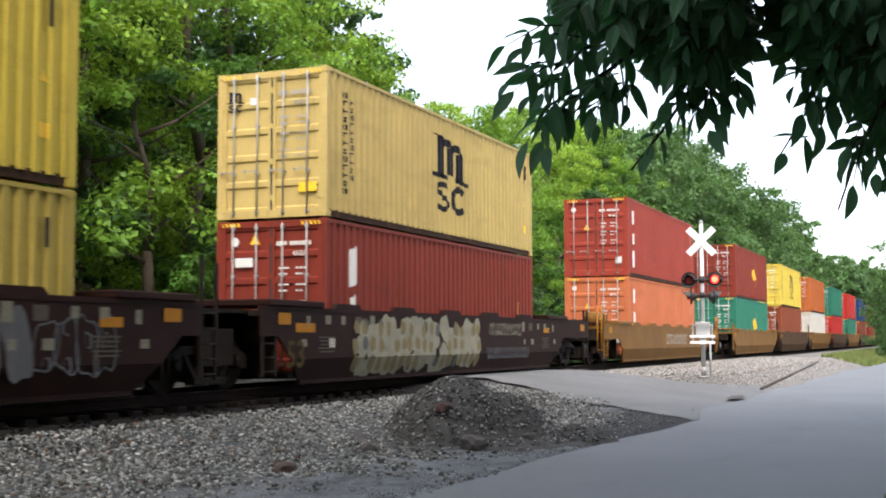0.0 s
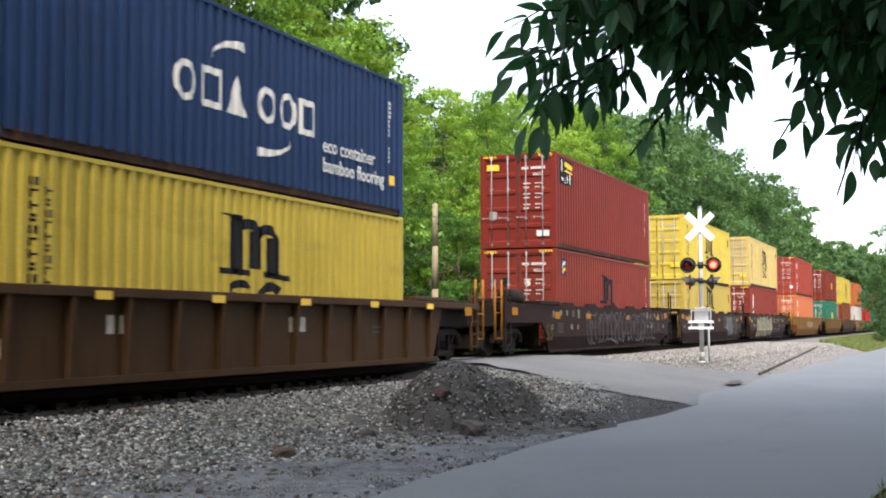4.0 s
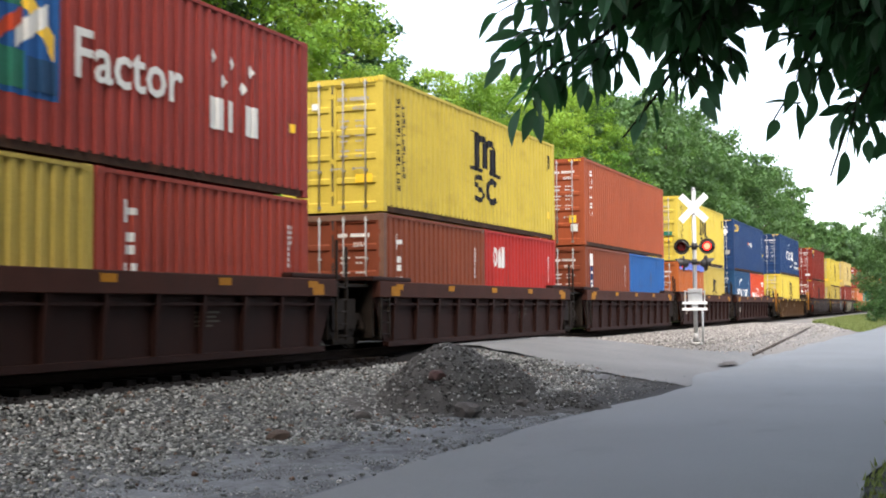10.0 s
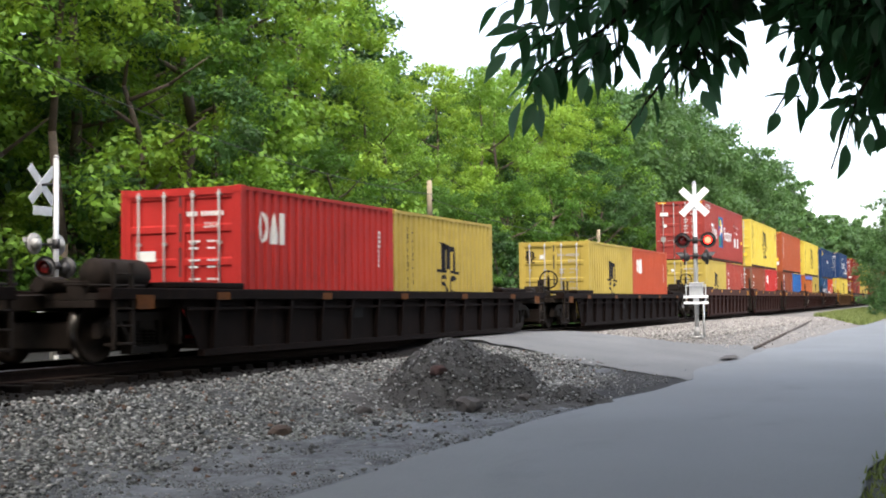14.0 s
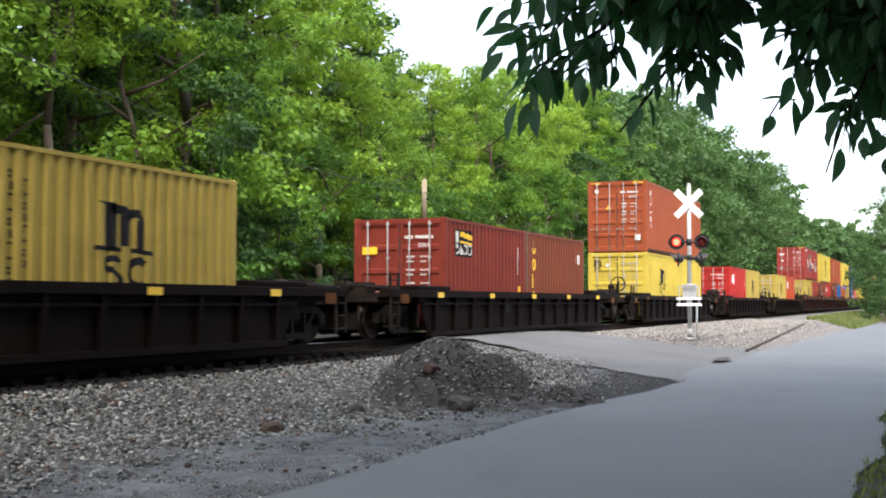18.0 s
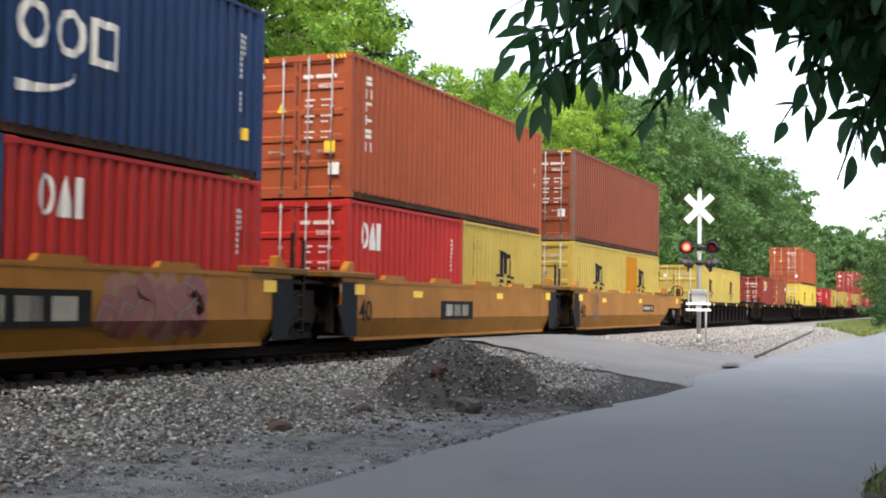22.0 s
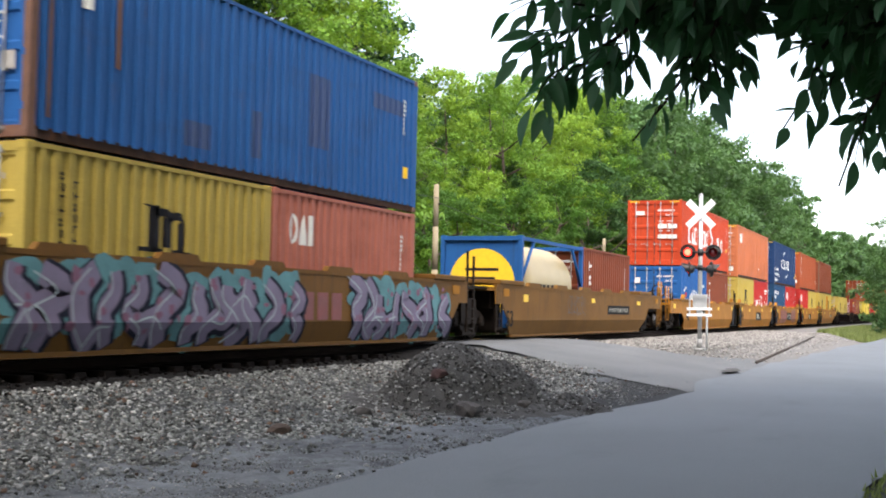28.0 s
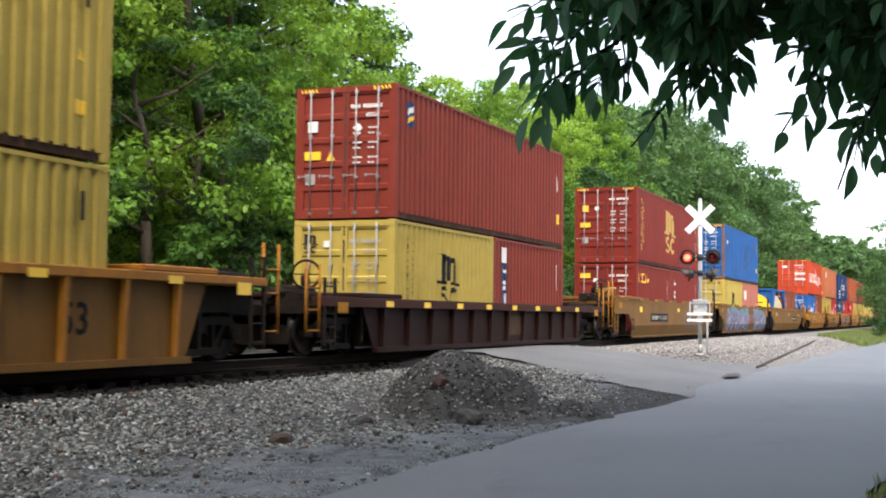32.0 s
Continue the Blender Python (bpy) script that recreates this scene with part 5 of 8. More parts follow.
            if style == "tube":                      # thin pipe under the top beam
                part("pipe", simple_box(("pipe", well), -well, well, -1.42, -1.38, top - chord - 0.16, top - chord - 0.12), C, car, at=m)
        for s in (-1, 1):
            a, b = sorted((s * (well - 1.6), s * (well + 0.3)))
            part("end_ledge", simple_box(("rledge", round(a, 2), round(b, 2), top), a, b, -1.42, 1.42, top + 0.003, top + 0.1, bevel=0.02), C, car)
    part("well_floor", simple_box(("floor", well), -well + 0.4, well - 0.4, -1.28, 1.28, 0.15, 0.24), M_GRIMY, car)
    for s, e in ((-1, e0), (1, e1)):
        a, b = sorted((s * well, e))
        part("end_platform", simple_box(("platform", round(a, 2), round(b, 2), top), a, b, -1.39, 1.39, top - 0.16, top - 0.07), M_GRIMY if colour in ("black", "brown") else C, car)
        part("bulkhead", simple_box(("bulkhead", top), -0.03, 0.03, -1.28, 1.28, 0.24, top - 0.07), M_GRIMY, car, at=pose(s * (well + 0.02), 0, 0))
        a, b = sorted((s * (well + 0.1), s * ((rear if s < 0 else front) - 0.12)))
        part("draft_sill", simple_box(("draft", round(a, 2), round(b, 2)), a, b, -0.28, 0.28, 0.76, 1.0, bevel=0.02), M_GRIMY, car)
    for s, e, joint in ((-1, e0, joint_rear), (1, e1, joint_front)):
        a, b = sorted((s * (well + 0.05), e - s * (0.0 if not joint else 0.35)))
        if b - a > 0.3:
            part("body_bolster", simple_box(("body_bolster", round(a, 2), round(b, 2), top), a, b, -1.16, 1.16, 0.8, top - 0.165, bevel=0.015), M_GRIMY, car)
        if not joint:                                # deck pipes, lever and step at the outer end
            def gear():
                bm = bmesh.new()
                rod(bm, (-0.9, -1.02, 0.12), (0.9, -1.02, 0.12), 0.022, 6)
                rod(bm, (-0.8, -0.72, 0.16), (0.7, -0.72, 0.16), 0.03, 6)
                rod(bm, (-0.4, -1.02, 0.0), (-0.4, -1.02, 0.12), 0.02, 6)
                rod(bm, (0.5, -1.02, 0.0), (0.5, -1.02, 0.12), 0.02, 6)
                box(bm, 0.1, 0.55, -0.65, -0.25, 0.0, 0.24)
                rod(bm, (-0.7, -0.4, 0.14), (-0.2, -0.4, 0.14), 0.11, 8)
                return done(bm, "deck_gear")
            tagged(part("deck_gear", cached("deck_gear", gear), M_GRIMY, car, at=pose((a + b) / 2 + s * 0.5, 0, top - 0.08)), kind="stuff")
            part("step", simple_box(("step",), -0.24, 0.24, -0.05, 0.12, 0.28, 0.31), M_GRIMY, car, at=pose(e - s * 0.28, -1.4, 0))
    if joint_rear:
        truck(car, -rear)
    else:
        truck(car, -(rear - 2.3))
    if not joint_front:
        truck(car, front - 2.3)
    # end fittings
    for s, e, joint in ((-1, e0, joint_rear), (1, e1, joint_front)):
        dark = M_GRIMY if colour in ("black", "brown", "oxide", "ochre") or joint else C
        ladder(car, e + s * 0.24 if joint and s > 0 else e - s * 0.28, 0.22, top + (0.35 if not joint else 0.0), dark, posts=0.75 if joint and s > 0 else 0.0)
        if joint:                                    # dark gear between the close-coupled units
            part("walkway", simple_box(("walkway",), -0.75, 0.75, -1.2, 1.2, -0.12, -0.06), M_GRIMY, car, at=pose(e + s * 0.3, 0, top))
            if s > 0:
                def hose():
                    bm = bmesh.new()
                    pts = [(-0.6, 0.95), (-0.35, 0.72), (0.0, 0.62), (0.4, 0.74), (0.7, 0.98)]
                    for (xa, za), (xb, zb) in zip(pts, pts[1:]):
                        rod(bm, (xa, 0, za), (xb, 0, zb), 0.03, 6)
                    bmesh.ops.remove_doubles(bm, verts=bm.verts, dist=0.002)
                    return done(bm, "air_hose")
                part("air_hose", cached("hose", hose), M_GRIMY, car, at=pose(e + 0.9, -0.9, 0))
                part("joint_plate", simple_box(("joint_plate",), -0.5, 0.5, -0.02, 0.02, 0.42, 1.02), M_GRIMY, car, at=pose(e + 0.9, -1.12, 0))
        if rails and not joint:
            bm_key = ("handrail", top)

            def rail_bm():
                bm = bmesh.new()
                for k in (-0.25, 0.25):
                    rod(bm, (k, 0, 0.45), (k, 0, top + 0.6), 0.028, 6)
                for z in (0.5, top - 0.25, top + 0.15):
                    rod(bm, (-0.25, 0, z), (0.25, 0, z), 0.018, 6)
                return done(bm, "handrail")
            part("handrail", cached(bm_key, rail_bm), M_WELL["ochre"] if colour != "black" else M_GRIMY, car, at=pose(e - s * 0.3 + s * 0.55, -1.36, 0))
        decal(car, "reflector", e - s * 0.75, top - 0.2, 0.42, 0.2, M_YELLOW if colour == "ochre" else M_DULLORANGE if colour == "black" else M_ORANGE, -1.464)
    if not joint_rear:                               # coupler and brake gear stand at outer ends
        part("coupler", simple_box(("coupler",), -0.25, 0.25, -0.17, 0.17, 0.74, 0.98, bevel=0.04), M_GRIMY, car, at=pose(-rear + 0.1, 0, 0))
    if brake:
        bm = bmesh.new()
        rings, faces = lathe(bm, [(0.26, -0.02), (0.29, 0.0), (0.26, 0.02), (0.24, 0.0), (0.26, -0.02)], seg=20)
        rod(bm, (-0.26, 0, 0), (0.26, 0, 0), 0.015, 6)
        rod(bm, (0, 0, -0.26), (0, 0, 0.26), 0.015, 6)
        box(bm, -0.04, 0.04, 0.03, 0.11, -0.75, 0.1)
        part("brake_wheel", bm, M_GRIMY, car, at=pose(-rear + 1.35, -0.85, top + 0.42, 0, 0, -70))
        bm = bmesh.new()
        box(bm, -0.3, 0.3, -0.3, 0.3, 0.0, 0.3)
        rod(bm, (0.2, -0.1, 0.3), (0.2, -0.1, 0.5), 0.1, 8)
        part("brake_valve", done(bm, "valve", 0.03), M_GRIMY, car, at=pose(-rear + 2.1, -0.2, top - 0.07))
    if tank:
        bm = bmesh.new()
        lathe(bm, [(0.01, -0.62), (0.2, -0.6), (0.24, -0.52), (0.24, 0.52), (0.2, 0.6), (0.01, 0.62)], seg=16)
        bmesh.ops.transform(bm, matrix=pose(0, 0, 0, 0, 0, -90), verts=bm.verts)
        part("air_reservoir", bm, M_WELL["tan"] if colour in ("tan", "ochre") else M_GRIMY, car, at=pose(-well - 0.9, -0.75, top + 0.2))
        box_bm = bmesh.new()
        plate(box_bm, [(-0.3, 0), (0.3, 0), (0.15, 0.45), (-0.2, 0.45)], -0.2, 0.2)
        part("valve_box", box_bm, M_GRIMY, car, at=pose(-well - 0.1, -0.4, top - 0.06))
    if flags:
        n, m = flags
        for i in range(n):
            decal(car, "reflector", -well + 0.9 + i * (2 * well - 1.8) / (n - 1), top - 0.11, 0.36, 0.12, m, -1.464)
    if style == "smooth" and colour == "brown":      # small stencils and tags near both ends
        for s, e in ((-1, e0), (1, e1)):
            for d, z, w, h in ((0.5, 0.24, 0.14, 0.2), (1.25, 0.2, 0.2, 0.16), (1.85, 0.2, 0.16, 0.16), (2.5, 0.22, 0.28, 0.2), (3.1, 0.22, 0.2, 0.26), (0.35, 0.62, 0.2, 0.13), (2.35, 0.62, 0.22, 0.15), (3.0, 0.62, 0.14, 0.14)):
                decal(car, "tag", s * (well - 0.3 - d), top - z, w, h, M_FADEDWHITE if w < 0.25 else M_TINYTEXT, -1.4545)
            for i in range(5):
                decal(car, "stencil_line", s * (well - 1.5), top - 0.52 - 0.065 * i, 0.62 - 0.07 * (i % 3), 0.028, M_TINYTEXT, -1.4545)
    y = -1.4545 if style == "smooth" else -1.336
    for wd, px, z, size, m in words:
        part("lettering", text_mesh(wd, size), m, car, at=pose(px, y - 0.002, z, 90, 0, 0))
    for kind, px, z, w, h, m in sprayed:
        yy = -1.4545 if style == "smooth" or z > top - chord else -1.336
        if kind == "bar":
            decal(car, "marking", px, z, w, h, m, yy)
        elif isinstance(kind, tuple):
            depth = {"coat": 1, "outline": 2, "cells": 2, "dark_cells": 2, "body": 3, "flecks": 4, "glint": 4}[kind[0]]
            tagged(part("graffiti", mural(*kind, w, h, z - h / 2), m, car, at=pose(px - w / 2, yy - 0.001 - 0.006 * depth, z - h / 2)), kind="stuff")
        else:
            tagged(part("graffiti", scrawl(kind, w, h), m, car, at=pose(px - w / 2, yy - 0.002 - 0.004 * (kind % 3), z - h / 2)), kind="stuff")
    return car


def scrawl(seed, w, h):
    """Spray-painted bubble letters: seeds past 100 give the filled bodies, the others the outlines of the same letters."""
    def build():
        rng = random.Random(seed % 100)
        bm = bmesh.new()
        n = max(3, int(w / (h * 0.48)))
        step = w / n
        for i in range(n):
            cx, cz = (i + 0.5) * step, h / 2
            a, b = step * rng.uniform(0.46, 0.6), h * rng.uniform(0.42, 0.52)
            tilt, ph, k1, k2 = rng.uniform(-0.25, 0.25), rng.uniform(0, 6.3), rng.choice((2, 3, 4)), rng.uniform(0.06, 0.2)
            t = 0.012 + 0.02 * h

            def rim(c0, c1, ra, rb, m):
                out = []
                for j in range(m):
                    u = 2 * math.pi * j / m
                    r = (abs(math.cos(u)) ** 3.2 + abs(math.sin(u)) ** 3.2) ** (-1 / 3.2) * (1 + k2 * math.sin(k1 * u + ph) + 0.05 * math.sin(5 * u + 2 * ph))
                    z = rb * r * math.sin(u)
                    out.append((c0 + ra * r * math.cos(u) + tilt * z, c1 + z))
                return out
            lay = -0.0005 * (i % 2)
            loops = [(rim(cx, cz, a, b, 22), rim(cx, cz, a - t, b - t, 22))]
            for z in ((0.3,), (-0.28,), (0.3, -0.3), (0.1,))[rng.randrange(4)]:
                loops.append((rim(cx + rng.uniform(-0.1, 0.1) * step, cz + z * h, a * 0.34, b * 0.28, 12), rim(cx, cz + z * h, a * 0.34 - t * 0.7, b * 0.28 - t * 0.7, 12)))
            if seed >= 100:
                pts = loops[0][1]
                c = bm.verts.new((cx, lay, cz))
                vs = [bm.verts.new((x, lay, z)) for x, z in pts]
                for p, q in zip(vs, vs[1:] + vs[:1]):
                    bm.faces.new((c, p, q))
            else:
                for outer, inner in loops:
                    o = [bm.verts.new((x, lay, z)) for x, z in outer]
                    q = [bm.verts.new((x, lay, z)) for x, z in inner]
                    for j in range(len(o)):
                        k = (j + 1) % len(o)
                        bm.faces.new((o[j], o[k], q[k], q[j]))
        me = bpy.data.meshes.new("graffiti")
        bm.to_mesh(me)
        bm.free()
        return me
    return cached(("scrawl", seed, round(w, 2), round(h, 2)), build)


def strokes(seed, w, h):
    """Bent thick strokes that fill a field: stems, hooks and arms of wild spray work that spells nothing."""
    rng = random.Random(seed)
    n = max(5, round(w / (h * 0.52)))
    step, out = w / n, []
    for i in range(n):
        a = (i + 0.5) * step
        drift = [rng.uniform(-0.28, 0.28) * h for _ in range(5)]
        tall = rng.uniform(0.7, 0.98)
        pts = [(a + drift[k], h * (0.03 + tall * k / 4)) for k in range(5)]
        out.append((pts, rng.uniform(0.2, 0.3) * h))
        if rng.random() < 0.6:
            z = rng.uniform(0.25, 0.85) * h
            d = rng.choice((-1, 1)) * rng.uniform(0.35, 0.6) * h
            out.append(([(a, z), (a + d * 0.6, z + rng.uniform(-0.12, 0.16) * h), (a + d, z + rng.uniform(-0.3, 0.2) * h)], rng.uniform(0.15, 0.22) * h))
    return out


def mural(layer, seed, w, h, foot):
    """One coat of a sprayed piece, w by h, its lower edge at the height foot; below 0.5 m it follows the turned-in side sheet."""
    def build():
        bm = bmesh.new()
        rng = random.Random(seed + 7)
        lay = [0.0]

        def face(pts):
            lay[0] += 0.00002
            bm.faces.new([bm.verts.new((x, -lay[0], z)) for x, z in pts])

        def blob(cx, cz, ra, rb, n=11):
            face([(cx + ra * k * math.cos(2 * math.pi * i / n), cz + rb * k * math.sin(2 * math.pi * i / n)) for i in range(n) for k in (rng.uniform(0.78, 1.1),)])

        def ribbon(pts, t, shift=(0, 0)):
            fine = []
            for i in range(len(pts) - 1):
                p = [Vector(pts[max(0, min(len(pts) - 1, i + k))]) for k in (-1, 0, 1, 2)]
                for u in (0, 0.25, 0.5, 0.75):
                    fine.append(0.5 * (2 * p[1] + (p[2] - p[0]) * u + (2 * p[0] - 5 * p[1] + 4 * p[2] - p[3]) * u * u + (3 * p[1] - p[0] - 3 * p[2] + p[3]) * u ** 3))
            fine.append(Vector(pts[-1]))
            edge = []
            for i, c in enumerate(fine):
                d = (fine[min(i + 1, len(fine) - 1)] - fine[max(i - 1, 0)]).normalized()
                k = t / 2 * (1.0 + 0.25 * math.sin(math.pi * i / (len(fine) - 1)) - 0.12)
                c = c + Vector(shift)
                edge.append(((c.x - d.y * k, c.y + d.x * k), (c.x + d.y * k, c.y - d.x * k)))
            lay[0] += 0.00002
            vs = [[bm.verts.new((x, -lay[0], min(max(z, -0.03 * h), 1.03 * h))) for x, z in e] for e in edge]
            for a, b in zip(vs, vs[1:]):
                bm.faces.new((a[0], b[0], b[1], a[1]))

        if layer == "coat":
            for i in range(int(w / h * 22)):
                blob(rng.uniform(0.05, 0.95) * w, rng.uniform(0.12, 0.88) * h, h * rng.uniform(0.14, 0.28), h * rng.uniform(0.12, 0.22))
        elif layer == "flecks":
            for i in range(int(w / h * 7)):
                blob(rng.uniform(0.03, 0.97) * w, rng.uniform(0.15, 0.9) * h, h * rng.uniform(0.03, 0.09), h * rng.uniform(0.03, 0.08), 8)
        elif layer in ("cells", "dark_cells"):
            n = round(w / (h * 0.31))
            for i in range(n):
                for k, (c, r) in enumerate(((0.8, 0.14), (0.5, 0.13), (0.2, 0.15))):
                    pick = rng.random() < 0.62
                    cx, cz = (i + 0.5 + rng.uniform(-0.12, 0.12)) * w / n, (c + rng.uniform(-0.04, 0.04)) * h
                    if pick == (layer == "cells"):
                        blob(cx, cz, w / n * rng.uniform(0.33, 0.43), h * r * rng.uniform(0.85, 1.1), 10)
        else:
            for pts, t in strokes(seed, w, h):
                if layer == "outline":
                    ribbon(pts, t + 0.11 * h, (0.03 * h, -0.015 * h))
                elif layer == "body":
                    ribbon(pts, t)
                else:
                    ribbon([(x - t * 0.42, z) for x, z in pts], 0.022 * h)
        cut = 0.5 - foot
        if 0 < cut < h:
            bmesh.ops.bisect_plane(bm, geom=bm.verts[:] + bm.edges[:] + bm.faces[:], plane_co=(0, 0, cut), plane_no=(0, 0, 1), dist=0.0005)
        for v in bm.verts:
            if v.co.z < cut:
                v.co.y += 0.16 * (cut - v.co.z) / 0.43
        me = bpy.data.meshes.new("graffiti")
        bm.to_mesh(me)
        bm.free()
        return me
    return cached(("mural", layer, seed, round(w, 2), round(h, 2)), build)


# ---------------------------------------------------------------- the train
SPEED, SLOWING = 13.1368, -0.0034684


def travel(t):
    return SPEED * t + SLOWING * ((t - 16) ** 2 - 256)


L40, L20, HC, STD, FLOOR = 12.192, 6.058, 2.896, 2.591, 0.25
GAP = 12.192 - 2 * 6.058
M_FADED = mat("faded olive stencil paint", (0.06, 0.042, 0.014), rough=0.8, var=0.4, scale=5, spec=0.1)
M_ENDBLUE = mat("sooty dark blue end paint", (0.0085, 0.01, 0.0135), rough=0.75, var=0.4, scale=4, spec=0.1)
M_ICE = mat("pale blue spray paint", (0.2, 0.27, 0.26), rough=0.6, var=0.4, scale=3, spec=0.15)
M_TURQ = mat("turquoise spray paint", (0.075, 0.215, 0.235), rough=0.7, var=0.5, scale=2, stain=(0.04, 0.12, 0.15), amount=0.4)
M_LILAC = mat("lilac spray paint", (0.18, 0.145, 0.225), rough=0.7, var=0.3, scale=2, stain=(0.09, 0.12, 0.15), amount=0.4)
M_OUTLINE = mat("dark blue spray outline", (0.017, 0.02, 0.034), rough=0.75, var=0.4, scale=4, spec=0.1)
M_ROSE = mat("dusty pink spray paint", (0.2, 0.085, 0.14), rough=0.7, var=0.4, scale=5)
M_PALEBLUE = mat("pale blue spray glint", (0.36, 0.43, 0.45), rough=0.7, var=0.2, scale=5)
M_MUSTARD = mat("mustard spray paint", (0.14, 0.1, 0.028), rough=0.7, var=0.4, scale=3)
M_DRAB = mat("drab grey green spray paint", (0.05, 0.05, 0.035), rough=0.7, var=0.4, scale=3)
M_PALESPRAY = mat("pale spray paint", (0.2, 0.185, 0.125), rough=0.7, var=0.4, scale=3)
M_SILVER = mat("silver grey spray paint", (0.062, 0.062, 0.066), rough=0.7, var=0.4, scale=3)
M_FADEDROSE = mat("faded rose spray paint", (0.22, 0.1, 0.06), rough=0.7, var=0.5, scale=3)
M_REDSPRAY = mat("dark red spray paint", (0.17, 0.02, 0.015), rough=0.5, var=0.3, scale=3)
M_DIMWHITE = mat("faded white stencil paint", (0.42, 0.4, 0.33), rough=0.7, var=0.3, scale=6)
M_PLATE = mat("dark stencil plate", (0.014, 0.014, 0.014), rough=0.8, var=0.3, spec=0.08)
M_REDSTICK = mat("red sticker", (0.6, 0.04, 0.04), rough=0.5)
TRAIN = []


def box40(u, z, colour, side, label, H=HC, **k):
    TRAIN.append((container(L40, H, colour, side, u, z, label, **k), u, z))


def box20(u, z, colour, side, label, **k):
    TRAIN.append((container(L20, STD, colour, side, u, z, label, **k), u, z))


def car(u, *a, **k):
    c = well_car(u + L40 / 2, *a, **k)
    TRAIN.append((c, u + L40 / 2, 0.0))


SECOND = L20 + GAP
ARCHB = (("arch", 0.82, 0.8, M_BLACK), ("sq_small", 0.42, 0.8, M_WHITE))
TRI = (("disc", 0.85, 0.86, M_WHITE), ("tri", 0.35, 0.6, M_YELLOW), ("sq", -0.85, 0.2, M_WHITE))
LAB = (("wide", 0.82, 0.85, M_WHITE), ("tri", 0.82, 0.62, M_YELLOW), ("sq", 0.85, 0.3, M_GREY_PATCH))
RUSTY = M_FRAME_RUST

# leading cars, already far along the track at the start
for i, (u, up, lo, su, sl, lu, ll) in enumerate((
        (67.4, "dark_red", "green", "bird40", "star20", "dark red container with a yellow winged mark", "green container with a white ring mark"),
        (86.4, "lemon", "rusty", "arch40", "plain", "bright yellow container with black marks", "brown container under a yellow one"),
        (105.6, "orange", "white", "plain", "plain", "orange container with white code bars", "white container under an orange one"),
        (125.2, "green", "red", "plain", "plain", "green container on a red one", "red container under a green one"),
        (144.6, "red", "green", "plain", "plain", "red container on a green one", "green container under a red one"),
        (164.0, "navy", "rusty", "plain", "plain", "navy container on a brown one", "brown container under a navy one"),
        (183.4, "rusty", "dark_red", "plain", "plain", "brown container on a dark red one", "dark red container under a brown one"))):
    car(u, "smooth", 9.7, 9.7, 8.0, 1.3, 0.2, "olive" if i % 2 else "tan", "grimy tan well car far along the train", i > 0, True)
    box40(u, FLOOR, lo, sl if sl != "star20" else "bird40", ll)
    box40(u, FLOOR + HC + 0.03, up, su, lu)
u = 43.43
car(u, "smooth", 11.4, 11.6, 8.2, 1.35, 0.2, "tan", "grimy tan well car with a slogan in faded paint", False, False, rails=True, tank=True,
    sprayed=[(71, 1.0, 0.85, 4.0, 0.4, M_DIMWHITE)])
box40(u, FLOOR, "peach", "strips40w", "faded orange container in the well", badges=TRI)
box40(u, FLOOR + HC + 0.03, "brick", "strips40w", "brick red container with white strips on its side", badges=TRI)

# three brown smooth-sided units
u = 20.16
car(u, "smooth", 9.75, 11.9, 8.0, 1.4, 0.2, "brown", "brown smooth-sided well car with yellow graffiti", True, False,
    sprayed=[(("coat", 6), -2.05, 0.72, 7.1, 1.22, M_PALESPRAY), (("cells", 6), -2.05, 0.72, 6.9, 1.16, M_MUSTARD), (("dark_cells", 6), -2.05, 0.72, 6.9, 1.16, M_DRAB), (7, 3.2, 1.1, 2.4, 0.3, M_PALESPRAY), (8, 3.4, 0.5, 3.2, 0.28, M_SILVER), ("bar", -7.3, 1.05, 0.7, 0.16, M_ORANGE), ("bar", 6.6, 1.1, 0.5, 0.14, M_ORANGE), ("bar", -6.3, 0.78, 0.22, 0.16, M_DIMWHITE)],
    words=[("53", -7.97, 0.36, 0.66, M_FADED)])
box40(u, FLOOR, "dark_red", "strips40", "dark red container with white strips", badges=(("disc", 0.8, 0.86, M_WHITE), ("tri", 0.35, 0.84, M_YELLOW), ("wide", 0.6, 0.72, M_WHITE)))
box40(u, FLOOR + HC + 0.03, "cream", "arch40", "pale yellow container with a black side mark", badges=ARCHB + (("wide", -0.8, 0.2, M_YELLOW),), ink=M_GREY_PATCH)
u = 0.85
car(u, "smooth", 9.45, 9.7, 8.0, 1.4, 0.2, "brown", "brown smooth-sided well car with a pale patch", True, True,
    sprayed=[(114, 4.3, 0.78, 1.5, 1.0, M_SILVER), (15, 5.9, 0.75, 1.6, 0.8, M_SILVER), (16, 3.2, 0.95, 1.0, 0.6, M_ICE), (12, -3.0, 1.0, 3.2, 0.5, M_SILVER), ("bar", -6.5, 1.12, 1.0, 0.16, M_ORANGE), ("bar", -2.4, 1.08, 0.5, 0.14, M_ORANGE), ("bar", 1.2, 1.08, 0.4, 0.14, M_ORANGE), ("bar", 6.6, 1.08, 0.5, 0.14, M_ORANGE)])
box40(u, FLOOR, "yellow", "arch40", "yellow container with a black side mark in the well", H=STD, badges=ARCHB, ink=M_GREY_PATCH)
box40(u, FLOOR + STD + 0.03, "lemon", "arch40", "yellow container stacked on a yellow one", badges=ARCHB + (("wide", -0.8, 0.22, M_YELLOW),), ink=M_GREY_PATCH)
u = -18.15
